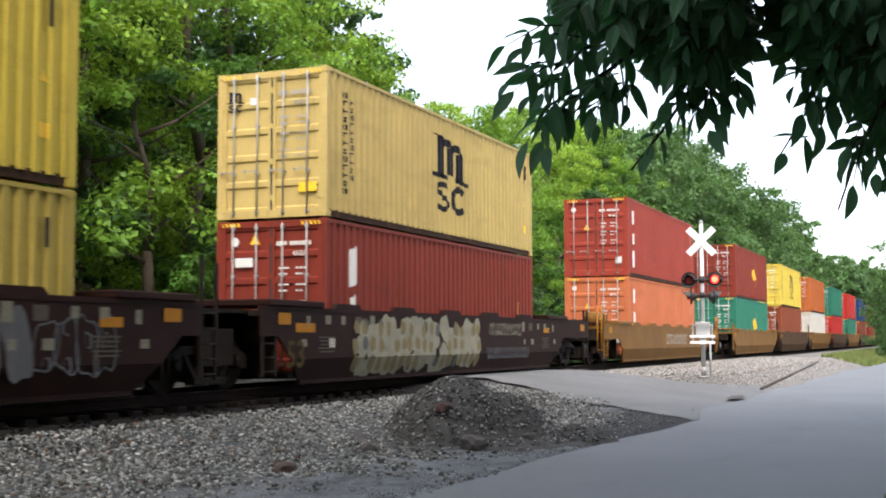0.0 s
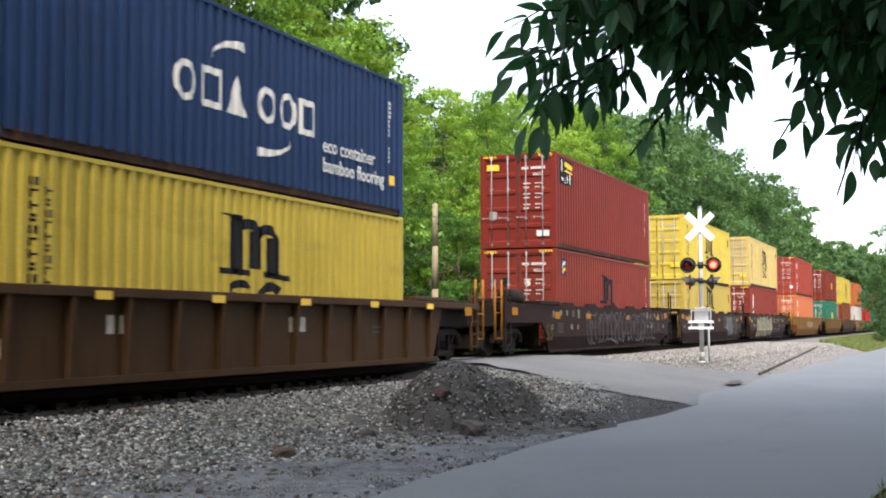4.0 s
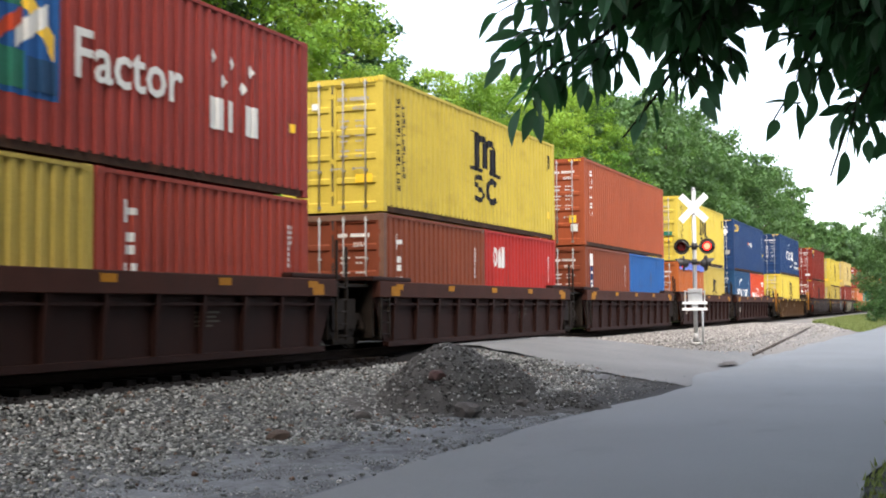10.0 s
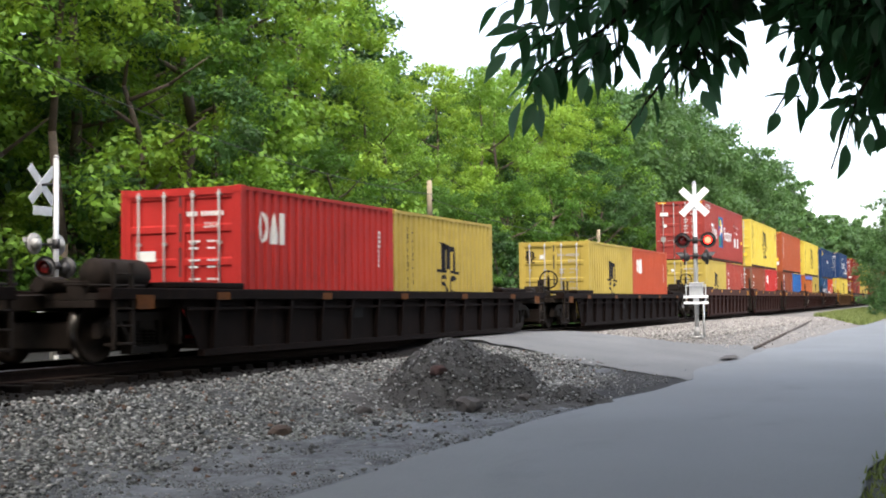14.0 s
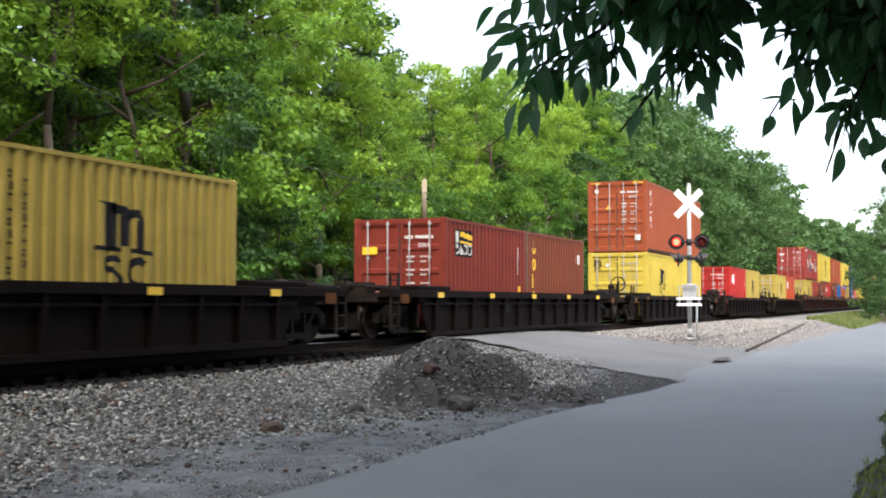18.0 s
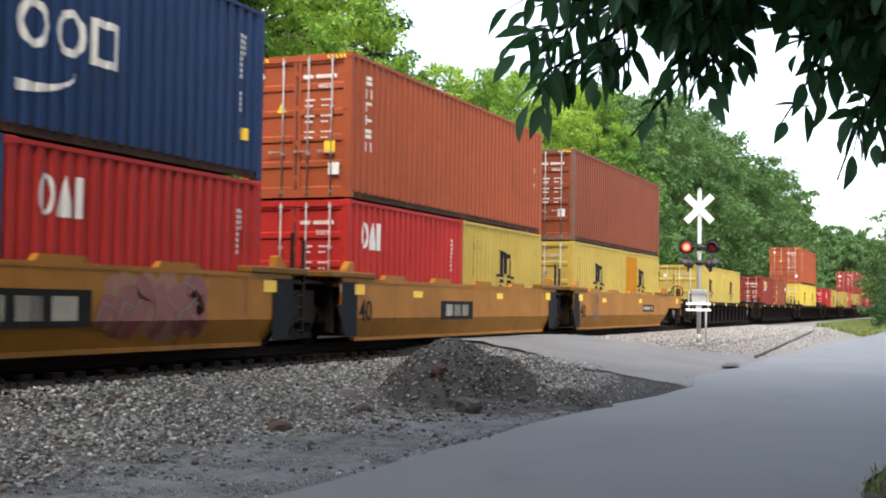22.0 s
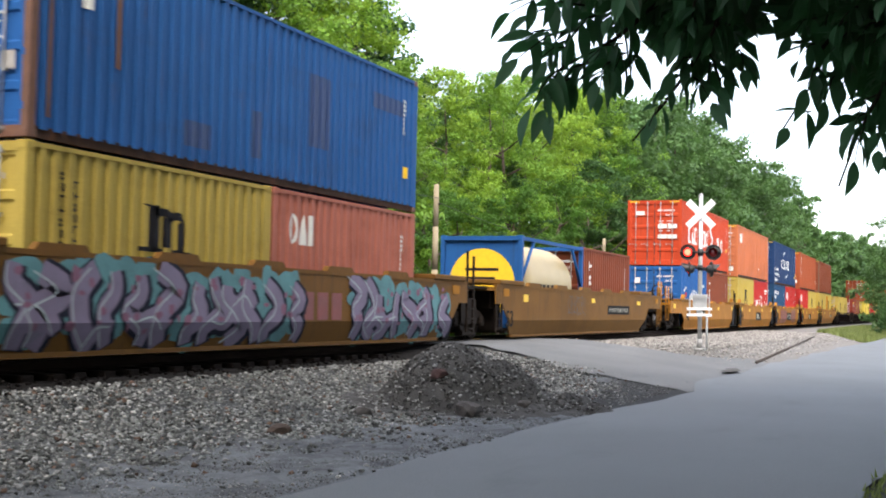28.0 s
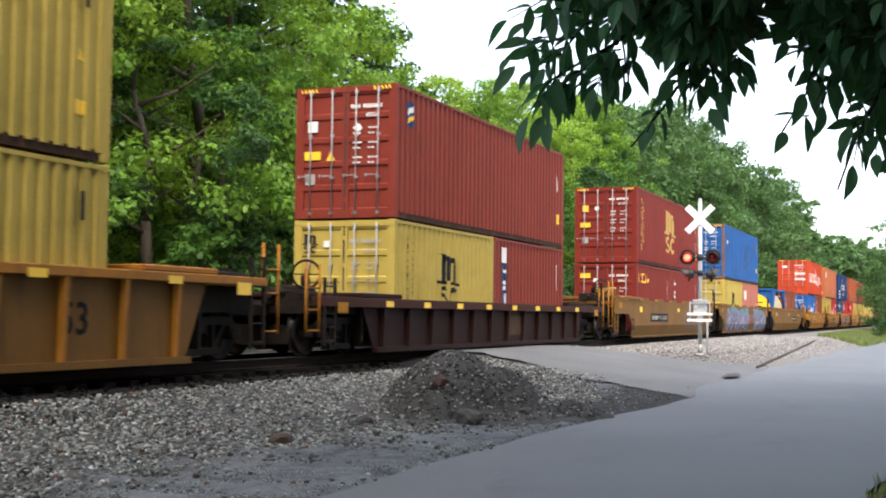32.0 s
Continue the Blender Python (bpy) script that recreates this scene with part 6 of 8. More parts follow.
car(u, "smooth", 12.3, 9.45, 8.0, 1.4, 0.2, "brown", "brown smooth-sided well car covered in pale graffiti", False, True, rails=True, tank=True,
    sprayed=[(21, -1.2, 0.75, 5.0, 1.0, M_SILVER), (22, 3.6, 0.75, 4.2, 1.0, M_SILVER), ("bar", -6.8, 1.12, 0.5, 0.2, M_ORANGE), ("bar", -3.5, 1.12, 0.5, 0.16, M_ORANGE), ("bar", 1.6, 1.1, 0.4, 0.14, M_ORANGE), ("bar", 6.4, 1.1, 0.5, 0.14, M_ORANGE)],
    words=[("53", -7.9, 0.4, 0.66, M_FADED)])
box40(u, FLOOR, "dark_red", "shieldarch40", "red container with a black mark low on its side", badges=(("sq", 0.8, 0.65, PAINT["navy"]), ("sq", 0.4, 0.66, M_BLACK), ("disc", -0.3, 0.64, M_WHITE)))
box40(u, FLOOR + HC + 0.03, "maroon", "beacon40", "dark red container with a black and yellow badge", badges=(("wide", 0.8, 0.86, M_YELLOW), ("sq", 0.8, 0.35, M_GREY_PATCH), ("wide", -0.8, 0.15, M_WHITE)))

# single ribbed car
u = -41.41
car(u, "rib", 11.0, 11.0, 7.9, 1.36, 0.14, "olive", "grimy yellow brown ribbed well car", False, False, rails=True, brake=True, flags=(6, M_YELLOW),
    sprayed=[("bar", -3.9, 0.85, 0.16, 0.26, M_DIMWHITE), ("bar", -3.6, 0.85, 0.2, 0.26, M_DIMWHITE), ("bar", 1.1, 0.85, 0.16, 0.26, M_DIMWHITE), ("bar", 1.5, 0.85, 0.2, 0.26, M_DIMWHITE), ("bar", 4.6, 0.8, 0.5, 0.05, M_TINYTEXT), ("bar", 4.6, 0.7, 0.5, 0.05, M_TINYTEXT), ("bar", -6.0, 0.55, 0.14, 0.24, M_DIMWHITE)])
box40(u, FLOOR, "lemon", "arch40b", "bright yellow container in a ribbed car", badges=ARCHB, ink=M_GREY_PATCH)
box40(u, FLOOR + HC + 0.03, "navy", "twoarc40", "navy container with a white arc mark", badges=LAB + (("disc", 0.4, 0.36, M_WHITE),))

# five brown units with a deep top beam
BR = [("bar", -4.2, 1.2, 0.8, 0.1, M_DIMWHITE), ("bar", 1.6, 1.2, 1.2, 0.1, M_DIMWHITE), ("bar", 5.2, 1.22, 0.7, 0.1, M_DIMWHITE), ("bar", 2.3, 1.2, 0.07, 0.26, M_WHITE), ("bar", -5.0, 1.2, 0.07, 0.26, M_WHITE), ("bar", 2.6, 0.78, 0.7, 0.03, M_TINYTEXT), ("bar", 2.55, 0.71, 0.6, 0.03, M_TINYTEXT), ("bar", 2.6, 0.64, 0.7, 0.03, M_TINYTEXT), ("bar", 2.5, 0.57, 0.5, 0.03, M_TINYTEXT), ("bar", -2.2, 0.6, 0.16, 0.3, M_TINYTEXT)]
for j, u in enumerate((-62.65, -78.3, -93.55, -109.1, -124.6)):
    r = 7.75 if j < 4 else 10.6
    f = 7.75 if j else 10.4
    car(u, "tube", r, f, 6.75, 1.38, 0.33, "brown", "brown ribbed well car with a deep top beam", j < 4, j > 0, flags=(5, M_ORANGE), sprayed=BR, brake=j in (0, 4), tank=False,
        words=[("125-T", -5.3, 0.5, 0.36, M_DIMWHITE)] if j in (0, 1) else ())
u = -62.65
box20(u, FLOOR, "steel_blue", "twoarc20", "blue container with heavy white blocks", badges=(("wide", 0.8, 0.8, M_WHITE),))
box20(u + SECOND, FLOOR, "scarlet", "sail20", "scarlet container with a white ribbon figure")
box40(u, FLOOR + STD + 0.03, "navy", "curl40", "navy container with a yellow mark and white diamonds", badges=(("diamond", 0.8, 0.72, M_WHITE), ("diamond", -0.75, 0.75, M_WHITE), ("wide", 0.75, 0.56, mat("orange tag", (0.75, 0.2, 0.03))), ("tri", -0.35, 0.1, M_YELLOW), ("sq", -0.85, 0.35, M_GREY_PATCH)))
u = -78.3
box20(u, FLOOR, "orange", "plain", "orange open-top container under a blue tarpaulin", tarp=True, badges=(("sq", 0.75, 0.45, M_REDSTICK),))
box20(u + SECOND, FLOOR, "yellow", "arch20", "small yellow container with a black mark", ink=M_GREY_PATCH)
box40(u, FLOOR + STD + 0.03, "lemon", "arch40", "yellow container above a tarpaulin-topped one", badges=ARCHB + (("wide", -0.75, 0.42, PAINT["green"]), ("wide", -0.75, 0.32, M_YELLOW)), ink=M_GREY_PATCH)
u = -93.55
box20(u, FLOOR, "rusty", "tower20", "brown container with a blue and white upright sign")
box20(u + SECOND, FLOOR, "blue", "none", "plain blue small container")
box40(u, FLOOR + STD + 0.03, "terracotta", "upright40", "orange container with white upright letters blocks", badges=TRI + (("sq", -0.8, 0.3, M_YELLOW),))
u = -109.1
box20(u, FLOOR, "rusty", "upright20", "brown container with white upright blocks", post=RUSTY)
box20(u + SECOND, FLOOR, "red", "corner20", "bright red container with a bold white mark")
box40(u, FLOOR + STD + 0.03, "lemon", "arch40", "yellow container above a brown and a red one", badges=ARCHB + (("wide", -0.75, 0.25, M_YELLOW),), ink=M_GREY_PATCH)
u = -124.6
box20(u, FLOOR, "yellow", "arch20", "small yellow container with a black mark", badges=ARCHB, ink=M_GREY_PATCH)
box20(u + SECOND, FLOOR, "brick", "upright20", "red container with white upright blocks")
box40(u, FLOOR + STD + 0.03, "wine", "factor40", "wine red container with large white words and a coloured panel", badges=(("wide", 0.8, 0.78, M_WHITE), ("disc", 0.75, 0.58, M_WHITE), ("sq", 0.85, 0.35, M_GREY_PATCH)))

# five low black single cars
for j, u in enumerate((-145.9, -167.4, -188.85, -210.55, -232.1)):
    car(u, "tube", 10.75, 10.75, 7.9, 1.08, 0.17, "black", "low black ribbed well car" if j < 3 else "low black ribbed well car with yellow reflectors", False, False, tank=j in (1,), brake=j in (0, 2, 4),
        flags=(5, M_YELLOW if j > 2 else M_DULLORANGE), sprayed=[("bar", -2.0, 0.65, 0.5, 0.2, M_PLATE)])
u = -145.9
box20(u, FLOOR, "yellow", "arch20", "small yellow container riding in a low car", badges=ARCHB, ink=M_GREY_PATCH)
box20(u + SECOND, FLOOR, "vermilion", "corner20", "orange red container with a bold white mark")
u = -167.4
box20(u, FLOOR, "red", "corner20", "red container with a bold white mark", badges=(("wide", 0.7, 0.55, M_WHITE),))
box20(u + SECOND, FLOOR, "yellow", "arch20", "small yellow container beside a red one", ink=M_GREY_PATCH)
u = -188.85
box20(u, FLOOR, "lemon", "arch20", "small yellow container in a low car", badges=ARCHB, ink=M_GREY_PATCH)
box20(u + SECOND, FLOOR, "lemon", "arch20", "small yellow container with a black mark", ink=M_GREY_PATCH)
box40(u, FLOOR + STD + 0.03, "terracotta", "upright40", "orange red container stacked on two yellow ones", badges=TRI)
u = -210.55
box20(u, FLOOR, "dark_red", "beacon20", "dark red container with a black and yellow badge", badges=(("wide", 0.8, 0.7, M_YELLOW),))
box20(u + SECOND, FLOOR, "rusty", "gold20", "brown container with yellow upright blocks", post=RUSTY)
u = -232.1
box20(u, FLOOR, "yellow", "arch20", "small yellow container with black marks", badges=ARCHB, ink=M_GREY_PATCH)
box20(u + SECOND, FLOOR, "yellow", "arch20", "small yellow container with black marks", ink=M_GREY_PATCH)

# five ochre smooth units
for j, u in enumerate((-253.1, -268.6, -284.1, -299.5, -315.0)):
    r = 7.75 if j < 4 else 10.3
    f = 7.75 if j else 10.3
    spray = {0: [("bar", 3.3, 0.75, 1.9, 0.26, M_PLATE), ("bar", 3.3, 0.75, 1.7, 0.12, M_DIMWHITE), (40, -4.3, 0.75, 0.9, 0.85, M_SILVER)],
             1: [("bar", -0.9, 0.66, 2.0, 0.42, M_PLATE), ("bar", -1.4, 0.66, 0.4, 0.26, M_DIMWHITE), ("bar", -0.9, 0.66, 0.4, 0.26, M_DIMWHITE), ("bar", -0.4, 0.66, 0.4, 0.26, M_DIMWHITE)],
             2: [("bar", 0.23, 0.67, 2.4, 0.5, M_PLATE), ("bar", -0.45, 0.67, 0.5, 0.32, M_DIMWHITE), ("bar", 0.23, 0.67, 0.5, 0.32, M_DIMWHITE), ("bar", 0.9, 0.67, 0.5, 0.32, M_DIMWHITE), (("coat", 33), -2.9, 0.68, 3.3, 1.0, M_FADEDROSE), (("outline", 33), -2.9, 0.68, 3.2, 0.95, M_REDSPRAY), (("glint", 33), -2.9, 0.68, 3.2, 0.95, M_PALESPRAY), (("coat", 34), 2.9, 0.7, 2.4, 0.95, M_FADEDROSE), (("outline", 34), 2.9, 0.7, 2.3, 0.9, M_REDSPRAY), (("glint", 34), 2.9, 0.7, 2.3, 0.9, M_PALESPRAY)],
             3: [("bar", 0.4, 0.66, 2.1, 0.46, M_PLATE), ("bar", -0.2, 0.66, 0.42, 0.28, M_DIMWHITE), ("bar", 0.4, 0.66, 0.42, 0.28, M_DIMWHITE), ("bar", 1.0, 0.66, 0.42, 0.28, M_DIMWHITE)],
             4: [("bar", -2.7, 0.78, 2.3, 0.24, M_PLATE), ("bar", -2.7, 0.78, 2.0, 0.12, M_DIMWHITE)]}[j]
    spray = spray + [("bar", -3.2, 1.0, 0.5, 0.14, M_YELLOW), ("bar", 2.0, 1.02, 0.45, 0.14, M_YELLOW)]
    car(u, "smooth", r, f, 6.75, 1.26, 0.2, "ochre", "ochre yellow smooth-sided well car" + (" with red graffiti" if j == 2 else ""), j < 4, j > 0, rails=True, brake=j == 4, sprayed=spray,
        words=[("40", -6.05, 0.45, 0.58, M_PLATE)] + ([("125-T", -6.9, 0.98, 0.24, M_DIMWHITE)] if j < 4 else []))
u = -253.1
box20(u, FLOOR, "yellow", "arch20", "small yellow container in an ochre car", badges=ARCHB, ink=M_GREY_PATCH)
box20(u + SECOND, FLOOR, "yellow", "arch20rust", "yellow container with a rusty orange patch", ink=M_GREY_PATCH)
box40(u, FLOOR + STD + 0.03, "rusty", "none", "plain reddish brown container", badges=(("disc", 0.85, 0.84, M_WHITE), ("sq", 0.45, 0.75, M_REDSTICK), ("tri", 0.45, 0.4, M_YELLOW), ("sq", -0.8, 0.3, M_WHITE)), post=RUSTY)
u = -268.6
box20(u, FLOOR, "red", "corner20", "bright red container with a bold white mark")
box20(u + SECOND, FLOOR, "yellow", "arch20", "small yellow container next to a red one", ink=M_GREY_PATCH)
box40(u, FLOOR + STD + 0.03, "terracotta", "upright40", "orange container with white upright blocks", badges=TRI + (("sq", -0.75, 0.35, M_YELLOW),))
u = -284.1
box20(u, FLOOR, "steel_blue", "horse20", "blue container with a white round mark", badges=(("wide", 0.7, 0.6, M_WHITE),))
box20(u + SECOND, FLOOR, "red", "corner20", "red container beside a blue one")
box40(u, FLOOR + STD + 0.03, "navy", "twoarcslogan40", "navy container with white arcs and small words", badges=LAB)
u = -299.5
box20(u, FLOOR, "yellow", "arch20", "small yellow container under an orange one", badges=ARCHB, ink=M_GREY_PATCH)
box20(u + SECOND, FLOOR, "red", "sail20", "red container with a white ribbon figure")
box40(u, FLOOR + STD + 0.03, "peach", "corner40", "faded orange container with rust streaks", badges=(("tri", 0.85, 0.55, M_YELLOW), ("sq", -0.85, 0.15, M_WHITE)))
u = -315.0
box20(u, FLOOR, "blue", "script20", "blue container with white script shapes", badges=(("sq", 0.75, 0.75, M_WHITE),))
box20(u + SECOND, FLOOR, "rusty", "upright20", "brown container with white upright blocks")
box40(u, FLOOR + STD + 0.03, "scarlet", "sail40", "scarlet container with a large white ribbon figure", badges=(("wide", 0.65, 0.8, M_WHITE), ("wide", -0.35, 0.6, M_WHITE), ("wide", -0.8, 0.6, M_WHITE), ("wide", -0.35, 0.44, M_WHITE), ("wide", -0.8, 0.44, M_WHITE)))

# three tan units, two of them sprayed
def piece(seed, px, w):
    """The coats of one large piece: turquoise ground, dark outlines, lilac bodies, pink flecks, pale glints."""
    return [(("coat", seed), px, 0.74, w * 1.06, 1.28, M_TURQ), (("outline", seed), px, 0.74, w, 1.22, M_OUTLINE), (("body", seed), px, 0.74, w, 1.22, M_LILAC),
            (("flecks", seed), px, 0.74, w, 1.2, M_ROSE), (("glint", seed), px, 0.74, w, 1.22, M_PALEBLUE)]


for j, u in enumerate((-336.6, -356.1, -375.4)):
    spray = {0: [("bar", 3.7, 0.83, 3.0, 0.3, M_PLATE), ("bar", 3.7, 0.83, 2.7, 0.14, M_DIMWHITE), (52, -1.5, 0.95, 1.8, 0.6, M_SILVER)],
             1: [*piece(61, -3.0, 7.4), *piece(64, 5.07, 5.0), ("bar", 0.95, 0.78, 0.4, 0.5, M_REDSPRAY), ("bar", 1.5, 0.78, 0.4, 0.5, M_REDSPRAY), ("bar", 2.05, 0.78, 0.4, 0.5, M_REDSPRAY)],
             2: [("bar", -3.27, 0.8, 3.1, 0.32, M_PLATE), ("bar", -3.27, 0.8, 2.7, 0.16, M_DIMWHITE), (("glint", 72), 3.0, 0.74, 3.8, 1.1, M_ICE), (("glint", 73), 3.1, 0.72, 3.8, 1.0, M_SILVER)]}[j]
    spray = spray + [("bar", -6.4, 1.1, 0.4, 0.2, M_YELLOW), ("bar", 0.4, 1.12, 0.4, 0.14, M_YELLOW), ("bar", 6.6, 1.1, 0.5, 0.14, M_YELLOW)]
    car(u, "smooth", 9.7 if j < 2 else 11.2, 9.7 if j else 11.3, 8.0, 1.42, 0.2, "tan", ("tan smooth-sided well car", "tan well car covered in lilac and turquoise graffiti", "tan well car with faint pale graffiti")[j], j < 2, j > 0, rails=True, tank=j == 2, brake=j == 2, sprayed=spray,
        words=[("53", -8.0, 0.34, 0.6, M_PLATE)])
u = -336.6
TRAIN.append((tank_container(u, FLOOR), u, FLOOR))
box20(u + SECOND, FLOOR, "rusty", "upright20", "brown container behind the tank")
u = -356.1
box20(u, FLOOR, "yellow", "arch20", "small yellow container above graffiti", badges=ARCHB, ink=M_GREY_PATCH)
box20(u + SECOND, FLOOR, "salmon", "corner20", "faded salmon container with a bold white mark")
box40(u, FLOOR + STD + 0.03, "blue", "patch40", "blue container with darker repainted patches", post=RUSTY, badges=(("wide", 0.85, 0.33, M_WHITE), ("sq", -0.85, 0.35, M_GREY_PATCH), ("sq", 0.3, 0.72, M_WHITE), ("wide", 0.85, 0.7, M_WHITE)))
u = -375.4
box20(u, FLOOR, "maroon", "touax20", "dark red container with a yellow mark", badges=(("wide", 0.8, 0.82, M_YELLOW), ("disc", 0.4, 0.75, M_WHITE)))
box20(u + SECOND, FLOOR, "maroon", "upright20", "dark red container with white upright blocks")
box40(u, FLOOR + STD + 0.03, "maroon", "arch40y", "dark red container with a large yellow mark", badges=(("sq", 0.8, 0.72, M_YELLOW), ("disc", 0.35, 0.72, M_WHITE), ("wide", 0.8, 0.5, M_YELLOW), ("sq", 0.8, 0.3, M_GREY_PATCH)))

# last two singles
u = -397.1
car(u, "rib", 10.6, 10.7, 7.7, 1.13, 0.19, "brown", "dark brown ribbed well car with yellow reflectors and a rusty panel", False, False, rails=True, brake=True, flags=(8, M_YELLOW),
    sprayed=[("bar", 1.4, 0.55, 1.6, 0.5, M_WELL["olive"])])
box20(u, FLOOR, "yellow", "arch20", "small yellow container in a dark car", badges=ARCHB, ink=M_GREY_PATCH)
box20(u + SECOND, FLOOR, "dark_red", "tower20", "red container with a blue and white upright sign")
box40(u, FLOOR + STD + 0.03, "dark_red", "shield40", "red container with a small blue badge", badges=(("sq", 0.8, 0.7, M_WHITE), ("wide", 0.8, 0.48, M_YELLOW), ("tri", 0.35, 0.44, M_YELLOW), ("sq", 0.85, 0.3, M_GREY_PATCH), ("disc", -0.3, 0.68, M_WHITE)))
u = -418.8
car(u, "rib", 10.9, 11.0, 8.3, 1.4, 0.14, "ochre", "ochre ribbed well car", False, False, rails=True, flags=(6, M_YELLOW), tank=False,
    sprayed=[("bar", 2.2, 0.7, 1.5, 0.3, M_PLATE), ("bar", -2.0, 0.7, 1.5, 0.3, M_PLATE)], words=[("53", 5.0, 0.5, 0.62, M_PLATE)])
box40(u, FLOOR, "yellow", "arch40", "yellow container in an ochre car", H=STD, ink=M_GREY_PATCH)
box40(u, FLOOR + STD + 0.03, "yellow", "arch40", "yellow container with rust stains stacked on another", ink=M_GREY_PATCH)

# ---------------------------------------------------------------- woods
def leaf_cloud(rng, centres, radii, per, size, flat=0.75):
    """Rhombic leaves scattered through clumps, tilted every way with the upper sides turned outwards."""
    n = len(centres) * per
    d = rng.normal(size=(n, 3))
    d /= np.linalg.norm(d, axis=1, keepdims=True)
    r = rng.random(n) ** 0.45
    rad = np.repeat(radii, per)
    c = np.repeat(centres, per, axis=0) + d * (r * rad)[:, None] * np.array([1, 1, flat])
    nrm = d + rng.normal(scale=0.5, size=(n, 3)) + np.array([0, 0, 0.9])
    nrm /= np.linalg.norm(nrm, axis=1, keepdims=True)
    ref = rng.normal(size=(n, 3))
    u = np.cross(nrm, ref)
    u /= np.linalg.norm(u, axis=1, keepdims=True)
    v = np.cross(nrm, u)
    s = rng.uniform(size[0], size[1], n)[:, None]
    q = np.stack([c - u * s * 0.62, c + v * s * 0.36 - nrm * s * 0.08, c + u * s * 0.62, c - v * s * 0.36 - nrm * s * 0.08], 1)
    return q.reshape(-1, 3)


def crown_mesh(seed, height, radius, base, clumps, per, size, lean=0.0, power=0.75, layer=0.085, tuft=0.17):
    """A crown of flat spreading boughs, each a group of leaf clumps, with dark gaps between them."""
    rng = np.random.default_rng(seed)
    n = max(10, clumps // 8)
    h = base + (height - base) * (np.arange(n) + rng.random(n)) / n
    k = (h - base) / (height - base)
    prof = np.sin(np.pi * np.clip(0.08 + 0.9 * k, 0, 1) ** power) ** 0.7
    a = np.arange(n) * 2.4 + rng.uniform(-0.5, 0.5, n)
    lobes = 1 + 0.22 * np.sin(3 * a + seed) + rng.normal(scale=0.12, size=n)
    r = radius * prof * lobes * (0.5 + 0.5 * rng.random(n) ** 0.5)
    b = rng.integers(0, n, clumps)
    off = rng.normal(size=(clumps, 3)) * radius * np.array([0.165, 0.165, layer])
    c = np.stack([r[b] * np.cos(a[b]) + lean * k[b], r[b] * np.sin(a[b]), h[b]], 1) + off
    c[:, 2] -= 0.25 * (off[:, 0] ** 2 + off[:, 1] ** 2) / radius
    c[:, 2] = np.minimum(c[:, 2], height)
    rad = rng.uniform(0.4, 1.0, clumps) * radius * tuft + 0.14
    return quads("crown", leaf_cloud(rng, c, rad, per, size, 0.6))


def trunk_mesh(seed, height, radius, base, r0):
    rng = random.Random(seed)
    bm = bmesh.new()
    pts = [Vector((0, 0, -0.5))]
    for i in range(1, 6):
        pts.append(Vector((rng.uniform(-0.25, 0.25), rng.uniform(-0.25, 0.25), height * 0.9 * i / 5)))
    for i in range(5):
        rod(bm, pts[i], pts[i + 1], r0 * (1 - i * 0.18), 8, r0 * (1 - (i + 1) * 0.18))
    for i in range(9):
        z = base + (height * 0.75 - base) * i / 9
        a = rng.uniform(0, 6.3)
        k = min(4, int(z / (height * 0.9) * 5))
        p = pts[k].lerp(pts[k + 1], z / (height * 0.9) * 5 - k)
        q = p + Vector((math.cos(a), math.sin(a), rng.uniform(0.4, 0.9))) * radius * rng.uniform(0.45, 0.75)
        mid = p.lerp(q, 0.5) + Vector((0, 0, -0.15))
        rod(bm, p, mid, r0 * 0.32, 6, r0 * 0.2)
        rod(bm, mid, q, r0 * 0.2, 6, r0 * 0.06)
    return done(bm, "trunk")


def tree(key, seed, height, radius, base, clumps, per, size, leaf, label, r0=0.2):
    t = thing("tree", label, "tree", "trees of the wood behind the track")
    part("trunk", trunk_mesh(seed, height, radius, max(base, 1.0), r0), M_BARK, t)
    part("crown", crown_mesh(seed, height, radius, base, clumps, per, size, layer=0.17 if size[1] > 0.4 else 0.085, tuft=0.21 if size[1] > 0.3 else 0.17), leaf, t)
    return t


KINDS = [
    tree("a", 1, 14, 3.4, 2.2, 280, 72, (0.085, 0.18), M_LEAF[1], "tall light green broadleaf tree at the wood's edge"),
    tree("b", 2, 14, 3.6, 1.2, 290, 72, (0.085, 0.18), M_LEAF[4], "tall mid green broadleaf tree in the wood", 0.24),
    tree("c", 3, 15, 3.6, 2.6, 160, 50, (0.18, 0.32), M_LEAF[2], "tall deep green broadleaf tree in the wood", 0.22),
    tree("d", 4, 9, 2.8, 0.4, 150, 60, (0.08, 0.165), M_LEAF[2], "young leafy tree hanging with vines"),
    tree("e", 5, 8, 2.6, 0.3, 140, 60, (0.08, 0.165), M_LEAF[0], "young mid green tree with leaves to the ground"),
    tree("f", 6, 14, 4.0, 1.0, 280, 40, (0.17, 0.32), M_LEAF[3], "distant blue green tree beside the track"),
    tree("g", 7, 12, 4.2, 0.6, 270, 40, (0.17, 0.32), M_LEAF[3], "distant broadleaf tree beside the track"),
    tree("h", 8, 14, 4.0, 3.2, 150, 26, (0.3, 0.5), M_LEAF[2], "unseen dark green tree across the lane, added for shade"),
    tree("i", 9, 15, 3.2, 7.4, 130, 70, (0.08, 0.17), M_LEAF[1], "tall tree with a long bare grey trunk at the wood's edge", 0.16),
    tree("j", 10, 13, 4.2, 0.8, 90, 34, (0.38, 0.62), M_LEAF[3], "far blue green tree along the track"),
]
SHRUBS = []
